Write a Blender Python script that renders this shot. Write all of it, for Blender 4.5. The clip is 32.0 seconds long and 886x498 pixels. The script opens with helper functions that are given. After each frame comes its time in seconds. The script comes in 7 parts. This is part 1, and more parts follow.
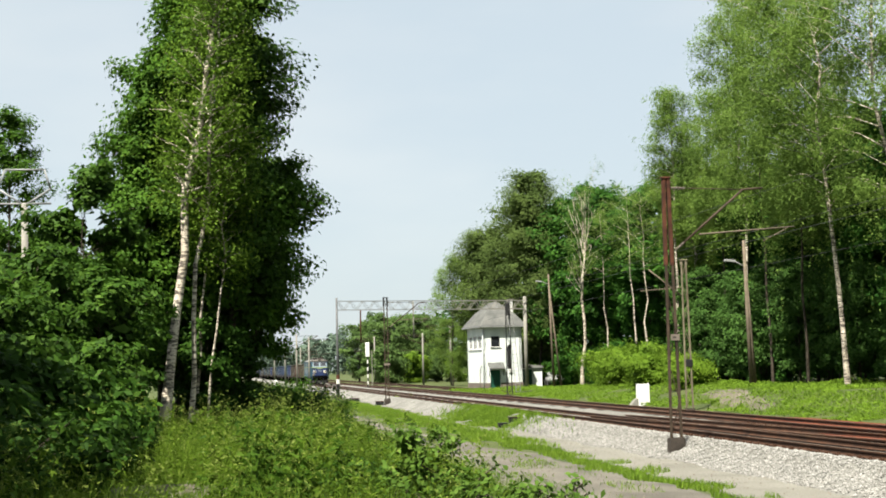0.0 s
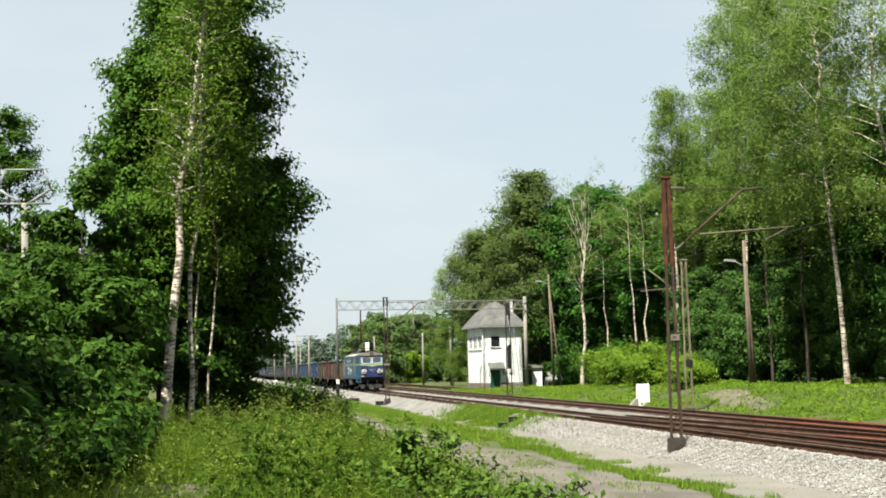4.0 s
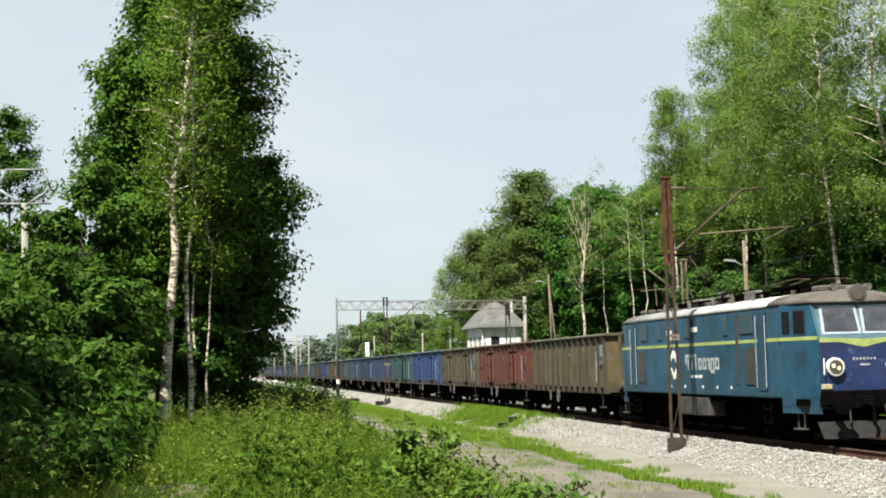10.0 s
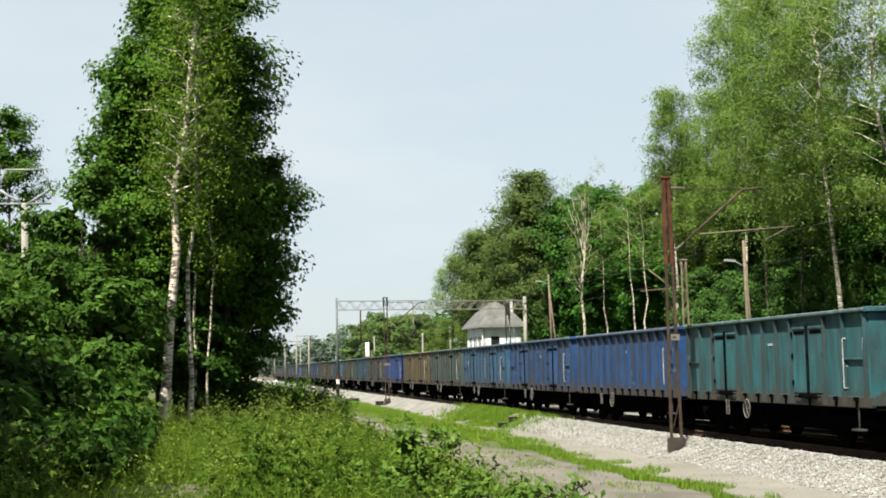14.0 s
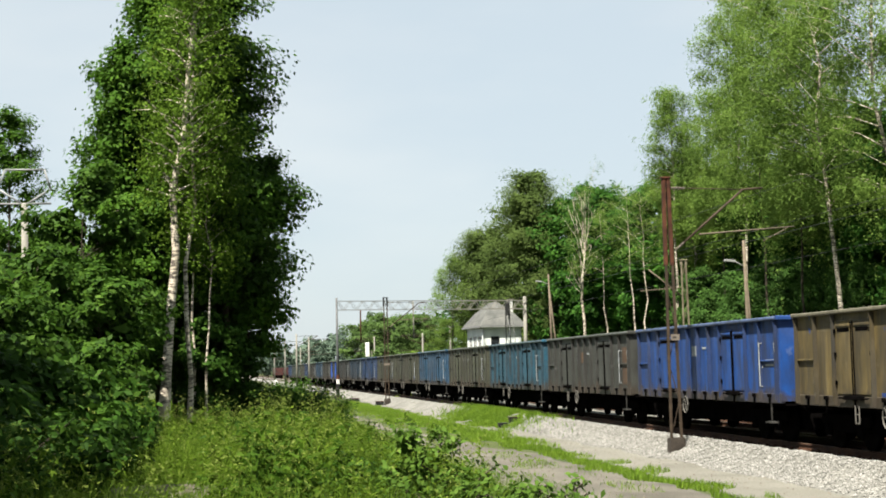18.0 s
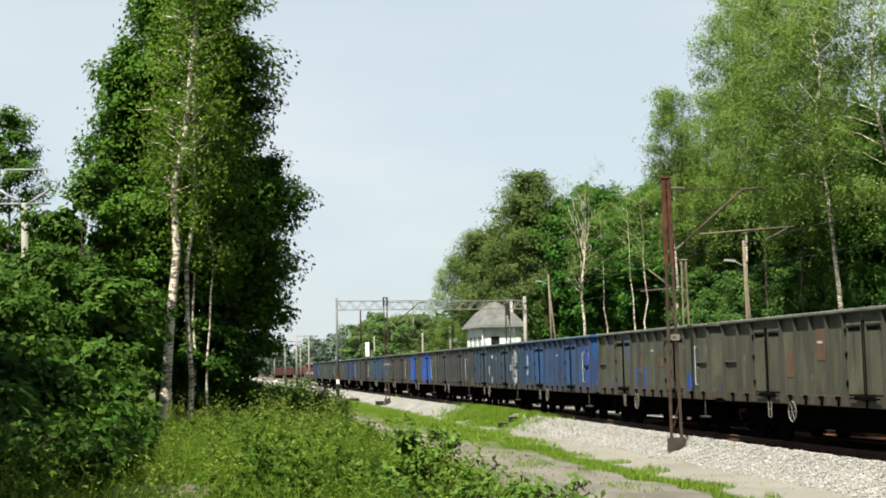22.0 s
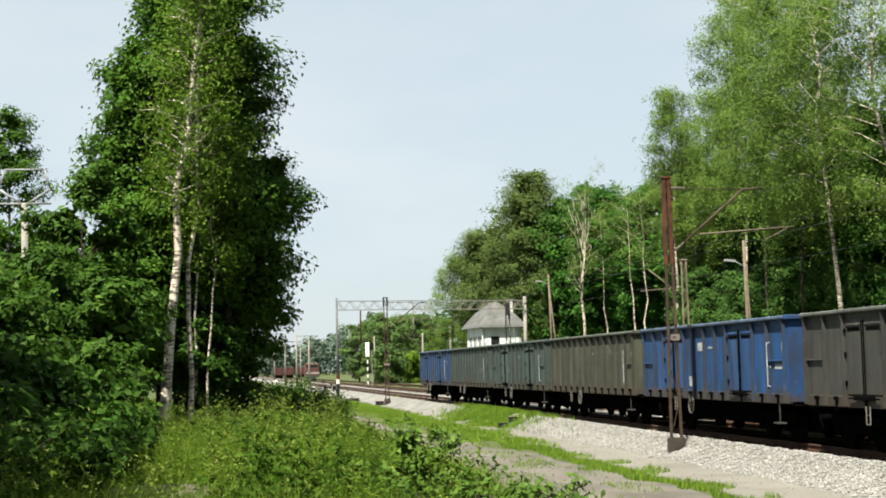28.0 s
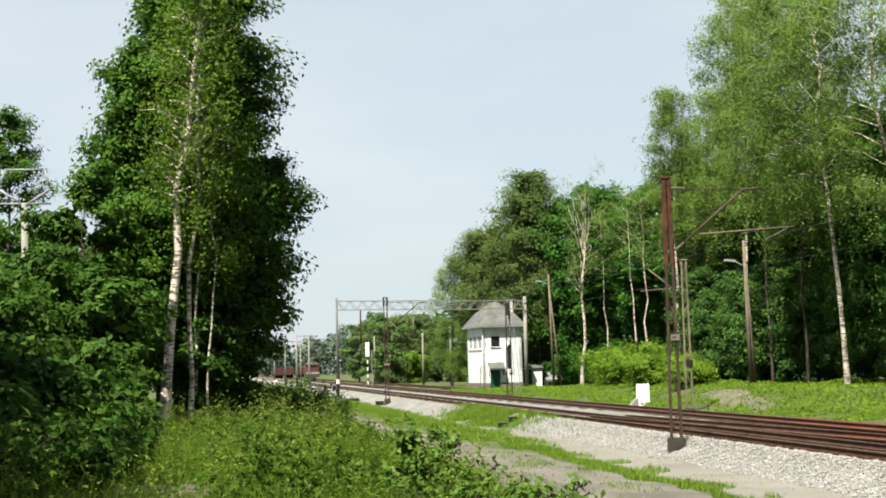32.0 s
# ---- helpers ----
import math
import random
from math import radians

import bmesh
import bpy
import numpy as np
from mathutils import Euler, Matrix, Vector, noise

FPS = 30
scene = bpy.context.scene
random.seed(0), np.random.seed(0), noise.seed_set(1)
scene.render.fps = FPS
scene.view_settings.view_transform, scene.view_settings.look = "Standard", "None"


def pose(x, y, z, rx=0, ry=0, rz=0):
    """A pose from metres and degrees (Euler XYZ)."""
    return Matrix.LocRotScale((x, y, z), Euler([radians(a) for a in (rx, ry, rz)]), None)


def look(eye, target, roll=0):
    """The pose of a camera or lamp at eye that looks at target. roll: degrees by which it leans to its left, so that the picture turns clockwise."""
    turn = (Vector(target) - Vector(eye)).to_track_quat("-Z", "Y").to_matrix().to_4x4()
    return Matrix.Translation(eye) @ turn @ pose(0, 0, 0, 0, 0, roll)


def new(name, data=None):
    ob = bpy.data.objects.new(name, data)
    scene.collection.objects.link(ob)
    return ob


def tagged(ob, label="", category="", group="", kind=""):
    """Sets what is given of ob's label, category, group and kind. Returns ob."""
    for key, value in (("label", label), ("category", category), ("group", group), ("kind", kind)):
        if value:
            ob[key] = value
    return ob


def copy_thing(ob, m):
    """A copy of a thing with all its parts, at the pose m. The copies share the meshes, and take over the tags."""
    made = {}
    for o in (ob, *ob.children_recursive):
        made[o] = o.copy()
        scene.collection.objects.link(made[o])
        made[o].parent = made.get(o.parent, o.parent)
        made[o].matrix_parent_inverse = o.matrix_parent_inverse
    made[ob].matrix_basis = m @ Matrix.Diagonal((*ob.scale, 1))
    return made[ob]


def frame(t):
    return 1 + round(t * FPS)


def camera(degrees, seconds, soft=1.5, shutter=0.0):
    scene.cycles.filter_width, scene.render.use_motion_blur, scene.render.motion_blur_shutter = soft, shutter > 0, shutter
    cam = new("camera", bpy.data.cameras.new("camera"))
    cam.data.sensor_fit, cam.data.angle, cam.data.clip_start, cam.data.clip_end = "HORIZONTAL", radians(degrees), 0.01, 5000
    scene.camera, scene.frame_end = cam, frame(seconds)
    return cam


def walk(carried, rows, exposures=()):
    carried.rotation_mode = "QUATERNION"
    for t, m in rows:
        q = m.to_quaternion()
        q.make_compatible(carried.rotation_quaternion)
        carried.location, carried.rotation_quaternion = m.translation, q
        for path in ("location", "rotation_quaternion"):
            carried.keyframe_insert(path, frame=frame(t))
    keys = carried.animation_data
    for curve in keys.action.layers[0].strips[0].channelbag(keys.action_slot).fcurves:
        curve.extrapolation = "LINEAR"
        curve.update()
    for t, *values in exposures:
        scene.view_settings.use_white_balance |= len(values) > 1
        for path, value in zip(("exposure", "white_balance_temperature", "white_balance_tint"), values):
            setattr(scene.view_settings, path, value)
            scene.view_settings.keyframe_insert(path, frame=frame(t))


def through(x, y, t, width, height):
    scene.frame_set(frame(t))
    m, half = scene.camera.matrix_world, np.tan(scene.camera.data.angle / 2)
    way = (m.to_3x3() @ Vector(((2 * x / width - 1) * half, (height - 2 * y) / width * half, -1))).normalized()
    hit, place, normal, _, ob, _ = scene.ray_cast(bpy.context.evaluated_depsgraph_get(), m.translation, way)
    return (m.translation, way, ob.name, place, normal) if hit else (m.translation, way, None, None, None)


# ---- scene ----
import itertools
from functools import partial

# camera on its stand, a little leaning to its right
cam = camera(32.58, 32.0, soft=1.85)
EYE = (0.0, 0.0, 2.172)
CAM = look(EYE, (EYE[0] + 14.874, EYE[1] + 98.582, EYE[2] + 7.762), -1.477)
EXPOSURE = 1.85
walk(cam, [(0.0, CAM), (32.0, CAM)], [(0.0, EXPOSURE, 6700, 7), (32.0, EXPOSURE, 6700, 7)])

# hazy summer sky and sun
SUN_DIR = Vector((0.55, 0.7, -1.5)).normalized()   # the way the light travels
world = bpy.data.worlds.new("world")
scene.world = world
world.use_nodes = True
wn = world.node_tree
sky = wn.nodes.new("ShaderNodeTexSky")
sky.sky_type, sky.sun_disc = "NISHITA", False
sky.sun_elevation = math.asin(-SUN_DIR.z)
sky.sun_rotation = math.atan2(-SUN_DIR.x, -SUN_DIR.y)
sky.air_density, sky.dust_density, sky.ozone_density = 1.0, 1.0, 1.0
back = wn.nodes["Background"]
back.inputs["Strength"].default_value = 0.048
# thin high haze whitens the whole sky
haze = wn.nodes.new("ShaderNodeMix")
haze.data_type = "RGBA"
haze.inputs[0].default_value = 0.84
wn.links.new(sky.outputs[0], haze.inputs[6])
# with a few faint veils of cloud in it
veil = wn.nodes.new("ShaderNodeTexNoise")
veil.inputs["Scale"].default_value, veil.inputs["Detail"].default_value = 3.2, 5.0
spread = wn.nodes.new("ShaderNodeMapping")
spread.inputs["Scale"].default_value = (1.0, 1.0, 3.0)
where = wn.nodes.new("ShaderNodeTexCoord")
wn.links.new(where.outputs["Generated"], spread.inputs[0])
wn.links.new(spread.outputs[0], veil.inputs["Vector"])
thin = wn.nodes.new("ShaderNodeValToRGB")
thin.color_ramp.elements[0].position, thin.color_ramp.elements[0].color = 0.45, (3.95, 4.5, 5.0, 1)
thin.color_ramp.elements[1].position, thin.color_ramp.elements[1].color = 0.72, (4.6, 4.95, 5.25, 1)
wn.links.new(veil.outputs[0], thin.inputs[0])
wn.links.new(thin.outputs[0], haze.inputs[7])
wn.links.new(haze.outputs[2], back.inputs["Color"])
sun = new("sun", bpy.data.lights.new("sun", "SUN"))
sun.data.energy, sun.data.angle, sun.data.color = 5.0, radians(0.6), (1.0, 0.95, 0.86)
sun.matrix_world = look((0, 0, 60), Vector((0, 0, 60)) + SUN_DIR)

# plan: tracks run along y, the train comes down them towards the camera
TRACK = 15.55
TRACK_2 = 20.0
SPEED = 19.713


# ---- materials ----
ALBEDO = 0.50    # scales base colours of paint, stone and steel down to suit the raised exposure
LEAF = 0.47


def nodes(name):
    m = bpy.data.materials.new(name)
    m.use_nodes = True
    nt = m.node_tree
    return m, nt, nt.nodes["Principled BSDF"]


def noise_tex(nt, scale, detail=4.0, rough=0.6, space="Object", stretch=None):
    co = nt.nodes.new("ShaderNodeTexCoord")
    tex = nt.nodes.new("ShaderNodeTexNoise")
    tex.inputs["Scale"].default_value, tex.inputs["Detail"].default_value, tex.inputs["Roughness"].default_value = scale, detail, rough
    if stretch:
        mp = nt.nodes.new("ShaderNodeMapping")
        mp.inputs["Scale"].default_value = stretch
        nt.links.new(co.outputs[space], mp.inputs[0])
        nt.links.new(mp.outputs[0], tex.inputs["Vector"])
    else:
        nt.links.new(co.outputs[space], tex.inputs["Vector"])
    return tex


def ramp(nt, src, stops):
    r = nt.nodes.new("ShaderNodeValToRGB")
    els = r.color_ramp.elements
    while len(els) < len(stops):
        els.new(0.5)
    for e, (p, c) in zip(els, stops):
        e.position, e.color = p, (*c, 1) if len(c) == 3 else c
    nt.links.new(src, r.inputs[0])
    return r


def mixed(nt, fac, a, b):
    m = nt.nodes.new("ShaderNodeMix")
    m.data_type = "RGBA"
    for v, k in ((fac, 0), (a, 6), (b, 7)):
        if isinstance(v, (int, float)):
            m.inputs[k].default_value = v
        elif isinstance(v, tuple):
            m.inputs[k].default_value = (*v, 1)
        else:
            nt.links.new(v, m.inputs[k])
    return m.outputs[2]


def bump(nt, bsdf, height, strength=0.3, dist=0.02):
    b = nt.nodes.new("ShaderNodeBump")
    b.inputs["Strength"].default_value, b.inputs["Distance"].default_value = strength, dist
    nt.links.new(height, b.inputs["Height"])
    nt.links.new(b.outputs[0], bsdf.inputs["Normal"])


def surface(name, c1, c2, scale=3.0, fine=40.0, rough=0.8, metal=0.0, bumpy=0.3, dist=0.01, space="Object", spec=0.25):
    """Two colours in patches with a finer grain over them."""
    m, nt, b = nodes(name)
    c1, c2 = (tuple(v * ALBEDO for v in c) for c in (c1, c2))
    n1, n2 = noise_tex(nt, scale, 5, 0.6, space), noise_tex(nt, fine, 3, 0.7, space)
    base = ramp(nt, n1.outputs[0], [(0.35, c1), (0.68, c2)])
    dark = ramp(nt, n2.outputs[0], [(0.3, (0.72, 0.72, 0.72)), (0.7, (1.18, 1.18, 1.18))])
    mul = nt.nodes.new("ShaderNodeMix")
    mul.data_type, mul.blend_type = "RGBA", "MULTIPLY"
    mul.inputs[0].default_value = 1.0
    nt.links.new(base.outputs[0], mul.inputs[6])
    nt.links.new(dark.outputs[0], mul.inputs[7])
    nt.links.new(mul.outputs[2], b.inputs["Base Color"])
    b.inputs["Roughness"].default_value, b.inputs["Metallic"].default_value = rough, metal
    b.inputs["Specular IOR Level"].default_value = spec
    bump(nt, b, n2.outputs[0], bumpy, dist)
    return m


def leafy(name, c1, c2, c3, through=0.35, patchy=0.55, low=0.7, gloss=0.04, red=1.0):
    """Leaves: colour differs leaf by leaf and clump by clump; some light passes through."""
    m, nt, b = nodes(name)
    c1, c2, c3 = ((c[0] * LEAF * 0.84 * red, c[1] * LEAF * 1.02, c[2] * LEAF * 0.9) for c in (c1, c2, c3))
    c1, c3 = (tuple(0.55 * a + 0.45 * b for a, b in zip(c, c2)) for c in (c1, c3))
    geo = nt.nodes.new("ShaderNodeNewGeometry")
    pick = ramp(nt, geo.outputs["Random Per Island"], [(0.0, c1), (0.55, c2), (1.0, c3)])
    patch = noise_tex(nt, patchy, 3, 0.6)
    tone = ramp(nt, patch.outputs[0], [(0.32, (low, low * 1.05, low)), (0.68, (1.2, 1.15, 1.0))])
    mul = nt.nodes.new("ShaderNodeMix")
    mul.data_type, mul.blend_type = "RGBA", "MULTIPLY"
    mul.inputs[0].default_value = 1.0
    nt.links.new(pick.outputs[0], mul.inputs[6])
    nt.links.new(tone.outputs[0], mul.inputs[7])
    b.inputs["Roughness"].default_value = 0.48 if gloss > 0.1 else 0.6
    b.inputs["Specular IOR Level"].default_value = gloss
    nt.links.new(mul.outputs[2], b.inputs["Base Color"])
    tr = nt.nodes.new("ShaderNodeBsdfTranslucent")
    nt.links.new(mul.outputs[2], tr.inputs["Color"])
    mx = nt.nodes.new("ShaderNodeMixShader")
    mx.inputs[0].default_value = through
    nt.links.new(b.outputs[0], mx.inputs[1])
    nt.links.new(tr.outputs[0], mx.inputs[2])
    nt.links.new(mx.outputs[0], nt.nodes["Material Output"].inputs["Surface"])
    return m


def paint(name, colour, wear=0.45, rust=(0.055, 0.042, 0.030), patch=None, amount=0.0, dust=(0.088, 0.085, 0.068), grime=0.72, streaky=3.0):
    """Worn wagon paint: faded streaks, dust, rust along the lower edge and repainted patches."""
    m, nt, b = nodes(name)
    colour, rust, dust = (tuple(v * ALBEDO for v in c) for c in (colour, rust, dust))
    patch = tuple(v * ALBEDO for v in patch) if patch else None
    info = nt.nodes.new("ShaderNodeObjectInfo")
    co = nt.nodes.new("ShaderNodeTexCoord")
    shift = nt.nodes.new("ShaderNodeVectorMath")
    shift.operation = "MULTIPLY_ADD"
    nt.links.new(info.outputs["Random"], shift.inputs[0])
    shift.inputs[1].default_value = (0, 37.0, 11.0)
    nt.links.new(co.outputs["Object"], shift.inputs[2])

    def noisy(scale, detail, stretch):
        mp = nt.nodes.new("ShaderNodeMapping")
        mp.inputs["Scale"].default_value = stretch
        nt.links.new(shift.outputs[0], mp.inputs[0])
        t = nt.nodes.new("ShaderNodeTexNoise")
        t.inputs["Scale"].default_value, t.inputs["Detail"].default_value = scale, detail
        t.inputs["Roughness"].default_value = 0.65
        nt.links.new(mp.outputs[0], t.inputs["Vector"])
        return t.outputs[0]

    streak = noisy(1.0, 6, (1, streaky, 0.55 if streaky > 2 else 0.9))
    blotch = noisy(0.8, 4, (1, 0.8, 0.9))
    grain = noisy(24, 3, (1, 1, 1))
    dull = tuple(0.45 * c + 0.10 * d for c, d in zip(colour, dust))
    pale = tuple(min(1, c * 1.3 + 0.012) for c in colour)
    base = ramp(nt, streak, [(0.34, dull), (0.52, colour), (0.72, pale)]).outputs[0]
    if patch:
        edge = ramp(nt, noisy(0.55, 1 if amount > 0 else 3, (0.2, 1.3, 0.10) if amount > 0 else (0.2, 2.2, 1.1)), [(0.52 - amount * 0.2, (0, 0, 0)), (0.53 - amount * 0.2, (1, 1, 1))])
        base = mixed(nt, edge.outputs[0], base, patch)
    worn = ramp(nt, blotch, [(0.60 - 0.12 * wear, (0, 0, 0)), (0.80 - 0.05 * wear, (wear, wear, wear))])
    base = mixed(nt, worn.outputs[0], base, dust)
    # run-down soot, then pale scuffs
    soot = ramp(nt, noisy(1.0, 7, (1, streaky * 1.3, 0.6 if streaky > 2 else 1.0)), [(0.39, (0, 0, 0)), (0.68, (grime, grime, grime))])
    base = mixed(nt, soot.outputs[0], base, (0.018, 0.017, 0.016))
    scuff = ramp(nt, noisy(2.1, 8, (1, 1.3, 1.0)), [(0.62, (0, 0, 0)), (0.69, (0.55, 0.55, 0.55))])
    base = mixed(nt, scuff.outputs[0], base, tuple(min(1, c * 0.85 + 0.065) for c in colour))
    sep = nt.nodes.new("ShaderNodeSeparateXYZ")
    nt.links.new(co.outputs["Object"], sep.inputs[0])
    low = nt.nodes.new("ShaderNodeMapRange")
    low.inputs[1].default_value, low.inputs[2].default_value = 1.75, 1.1
    low.inputs[3].default_value, low.inputs[4].default_value = -0.14, 0.20 + 0.08 * wear
    nt.links.new(sep.outputs["Z"], low.inputs[0])
    add = nt.nodes.new("ShaderNodeMath")
    nt.links.new(low.outputs[0], add.inputs[0])
    nt.links.new(noisy(3.2, 6, (1, 1.6, 0.7)), add.inputs[1])
    rusty = ramp(nt, add.outputs[0], [(0.55, (0, 0, 0)), (0.70, (0.8, 0.8, 0.8))])
    base = mixed(nt, rusty.outputs[0], base, rust)
    nt.links.new(base, b.inputs["Base Color"])
    b.inputs["Roughness"].default_value = 0.62
    b.inputs["Specular IOR Level"].default_value = 0.3
    bump(nt, b, grain, 0.12, 0.006)
    return m


def plain(name, colour, rough=0.5, metal=0.0, fine=18.0, bumpy=0.1):
    return surface(name, tuple(c * 0.82 for c in colour), tuple(min(1, c * 1.1) for c in colour), 1.5, fine, rough, metal, bumpy, 0.004, spec=0.5)


M_SOIL = surface("soil", (0.12, 0.105, 0.078), (0.21, 0.185, 0.14), 0.5, 9, 0.95, 0, 0.6, 0.05)
M_GROUND = surface("ground_turf", (0.055, 0.085, 0.02), (0.12, 0.14, 0.04), 0.35, 6, 0.95, 0, 0.8, 0.08)
M_PATH = surface("path_gravel", (0.125, 0.115, 0.095), (0.235, 0.215, 0.18), 0.6, 22, 0.95, 0, 0.8, 0.03)
M_STRIP = surface("sandy_strip", (0.21, 0.20, 0.17), (0.29, 0.278, 0.24), 0.5, 30, 0.95, 0, 0.6, 0.02)
M_BALLAST = surface("ballast_bed", (0.21, 0.204, 0.186), (0.34, 0.332, 0.305), 0.8, 16, 0.95, 0, 1.0, 0.05)
M_BALLAST_OLD = surface("ballast_old", (0.13, 0.026, 0.010), (0.25, 0.06, 0.026), 0.5, 16, 0.95, 0, 1.0, 0.05)
M_RAIL = surface("rail_rust", (0.045, 0.020, 0.011), (0.11, 0.046, 0.022), 2, 40, 0.85, 0.0, 0.2)
M_RAILTOP = plain("rail_top", (0.24, 0.165, 0.12), 0.5, 0.4)
M_SLEEPER = surface("sleeper", (0.012, 0.009, 0.007), (0.045, 0.032, 0.025), 3, 30, 0.9, 0, 0.5)
M_RUSTRED = surface("red_rust_steel", (0.045, 0.015, 0.008), (0.16, 0.055, 0.026), 3.5, 30, 0.85, 0.1, 0.3)
M_RUSTBROWN = surface("brown_steel", (0.034, 0.022, 0.014), (0.11, 0.075, 0.048), 2.5, 30, 0.8, 0.1, 0.3)
M_STEEL = surface("dark_grey_steel", (0.10, 0.105, 0.11), (0.18, 0.185, 0.19), 2, 25, 0.6, 0.2, 0.15)
M_GREY = surface("galvanised", (0.30, 0.31, 0.31), (0.45, 0.46, 0.46), 2, 25, 0.6, 0.3, 0.15)
M_CONC = surface("concrete", (0.26, 0.25, 0.22), (0.42, 0.40, 0.35), 1.5, 30, 0.9, 0, 0.4)
M_CONCDARK = surface("dark_concrete", (0.035, 0.028, 0.022), (0.085, 0.068, 0.055), 2.5, 30, 0.9, 0, 0.5)
M_WOODPOLE = surface("weathered_pole", (0.15, 0.12, 0.085), (0.27, 0.22, 0.16), 2, 25, 0.9, 0, 0.4)
# blacker than sooty steel: shade under the train is put into these colours
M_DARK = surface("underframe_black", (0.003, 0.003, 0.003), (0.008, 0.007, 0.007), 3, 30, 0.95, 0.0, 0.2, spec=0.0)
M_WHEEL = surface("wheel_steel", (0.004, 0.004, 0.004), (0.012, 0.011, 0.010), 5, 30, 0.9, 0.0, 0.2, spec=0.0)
M_WHITE = surface("white_paint", (0.92, 0.92, 0.88), (1.15, 1.15, 1.1), 0.8, 20, 0.7, 0, 0.1)
M_RENDER = surface("white_render", (0.86, 0.94, 0.92), (1.16, 1.21, 1.18), 0.6, 12, 0.9, 0, 0.3)
M_PLINTH = surface("plinth_stone", (0.17, 0.14, 0.115), (0.28, 0.235, 0.195), 1.5, 14, 0.9, 0, 0.5)
M_ROOF = surface("grey_roof", (0.115, 0.12, 0.115), (0.20, 0.20, 0.19), 1.2, 10, 0.9, 0, 0.5)
M_GREEN = surface("green_paint", (0.012, 0.09, 0.06), (0.03, 0.15, 0.10), 2, 20, 0.5)
M_BLACK = surface("black_paint", (0.012, 0.012, 0.012), (0.028, 0.028, 0.028), 3, 20, 0.6)
M_BARK = surface("dark_bark", (0.045, 0.036, 0.026), (0.105, 0.085, 0.062), 3, 18, 0.95, 0, 0.8, 0.02)
M_WIRE = plain("wire", (0.07, 0.07, 0.065), 0.5, 0.6)


def birch_bark():
    m, nt, b = nodes("birch_bark")
    n1 = noise_tex(nt, 2.2, 5, 0.7, "Object", (1.5, 1.5, 5.5))
    n2 = noise_tex(nt, 0.9, 3, 0.6)
    white = ramp(nt, n2.outputs[0], [(0.3, (0.25, 0.21, 0.155)), (0.65, (0.52, 0.465, 0.38))]).outputs[0]
    scars = ramp(nt, n1.outputs[0], [(0.47, (0, 0, 0)), (0.56, (1, 1, 1))])
    nt.links.new(mixed(nt, scars.outputs[0], white, (0.05, 0.04, 0.032)), b.inputs["Base Color"])
    b.inputs["Roughness"].default_value = 0.8
    bump(nt, b, n1.outputs[0], 0.4, 0.01)
    return m


M_BIRCH = birch_bark()
L_BIRCH = leafy("birch_leaves", (0.21, 0.275, 0.068), (0.32, 0.395, 0.098), (0.48, 0.53, 0.16), 0.52, red=0.92)
L_GROVE = leafy("grove_birch_leaves", (0.12, 0.20, 0.028), (0.20, 0.30, 0.042), (0.33, 0.43, 0.075), 0.42)
L_ALDER = leafy("alder_leaves", (0.06, 0.12, 0.015), (0.115, 0.205, 0.026), (0.21, 0.31, 0.05), 0.3, 0.8, 0.55, 0.06, 0.92)
# shade inside the wood is put into this darker leaf colour
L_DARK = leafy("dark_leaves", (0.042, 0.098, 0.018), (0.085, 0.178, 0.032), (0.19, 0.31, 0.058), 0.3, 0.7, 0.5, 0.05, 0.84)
# shade over the low bushes is put into this darker leaf colour
L_SHADED = leafy("shaded_bush_leaves", (0.030, 0.066, 0.010), (0.062, 0.125, 0.019), (0.15, 0.235, 0.040), 0.25, 0.7, 0.5, 0.05, 0.95)
L_MID = leafy("mid_leaves", (0.035, 0.085, 0.013), (0.075, 0.155, 0.022), (0.19, 0.31, 0.055), 0.34, 0.9, 0.45, 0.07, 1.05)
L_BUSH = leafy("bush_leaves", (0.16, 0.25, 0.03), (0.28, 0.40, 0.05), (0.43, 0.55, 0.09), 0.5)
L_EDGE = leafy("edge_leaves", (0.078, 0.130, 0.036), (0.135, 0.215, 0.058), (0.24, 0.335, 0.095), 0.42, 0.8, 0.6, red=0.88)
# distance haze is put into this greyed, paler leaf colour
L_FAR = leafy("far_haze_leaves", (0.17, 0.205, 0.19), (0.20, 0.24, 0.22), (0.24, 0.28, 0.25), 0.25)
L_WOOD = leafy("wood_leaves", (0.125, 0.185, 0.07), (0.175, 0.245, 0.085), (0.25, 0.34, 0.12), 0.35, 0.25, 0.7)
L_OLIVE = leafy("olive_birch_leaves", (0.12, 0.155, 0.055), (0.18, 0.225, 0.075), (0.26, 0.32, 0.11), 0.4)
L_GRASS = leafy("grass_blades", (0.19, 0.255, 0.034), (0.32, 0.41, 0.055), (0.48, 0.57, 0.12), 0.5, 0.4, 0.8, red=0.93)
L_MEADOW = leafy("meadow_blades", (0.15, 0.22, 0.028), (0.25, 0.33, 0.044), (0.38, 0.45, 0.085), 0.48, 0.5, 0.6, red=0.95)
L_WEED = leafy("weed_leaves", (0.09, 0.15, 0.016), (0.175, 0.255, 0.028), (0.33, 0.39, 0.06), 0.45, 0.9, 0.45)
# shaded gaps between the plants are put into this darker weed colour
L_DARK_WEED = leafy("dark_weed_leaves", (0.035, 0.08, 0.010), (0.085, 0.155, 0.018), (0.19, 0.27, 0.035), 0.35, 0.9, 0.45)
L_SAPLING = leafy("sapling_leaves", (0.09, 0.16, 0.03), (0.18, 0.28, 0.055), (0.32, 0.43, 0.11), 0.4, 2.0, 0.6)
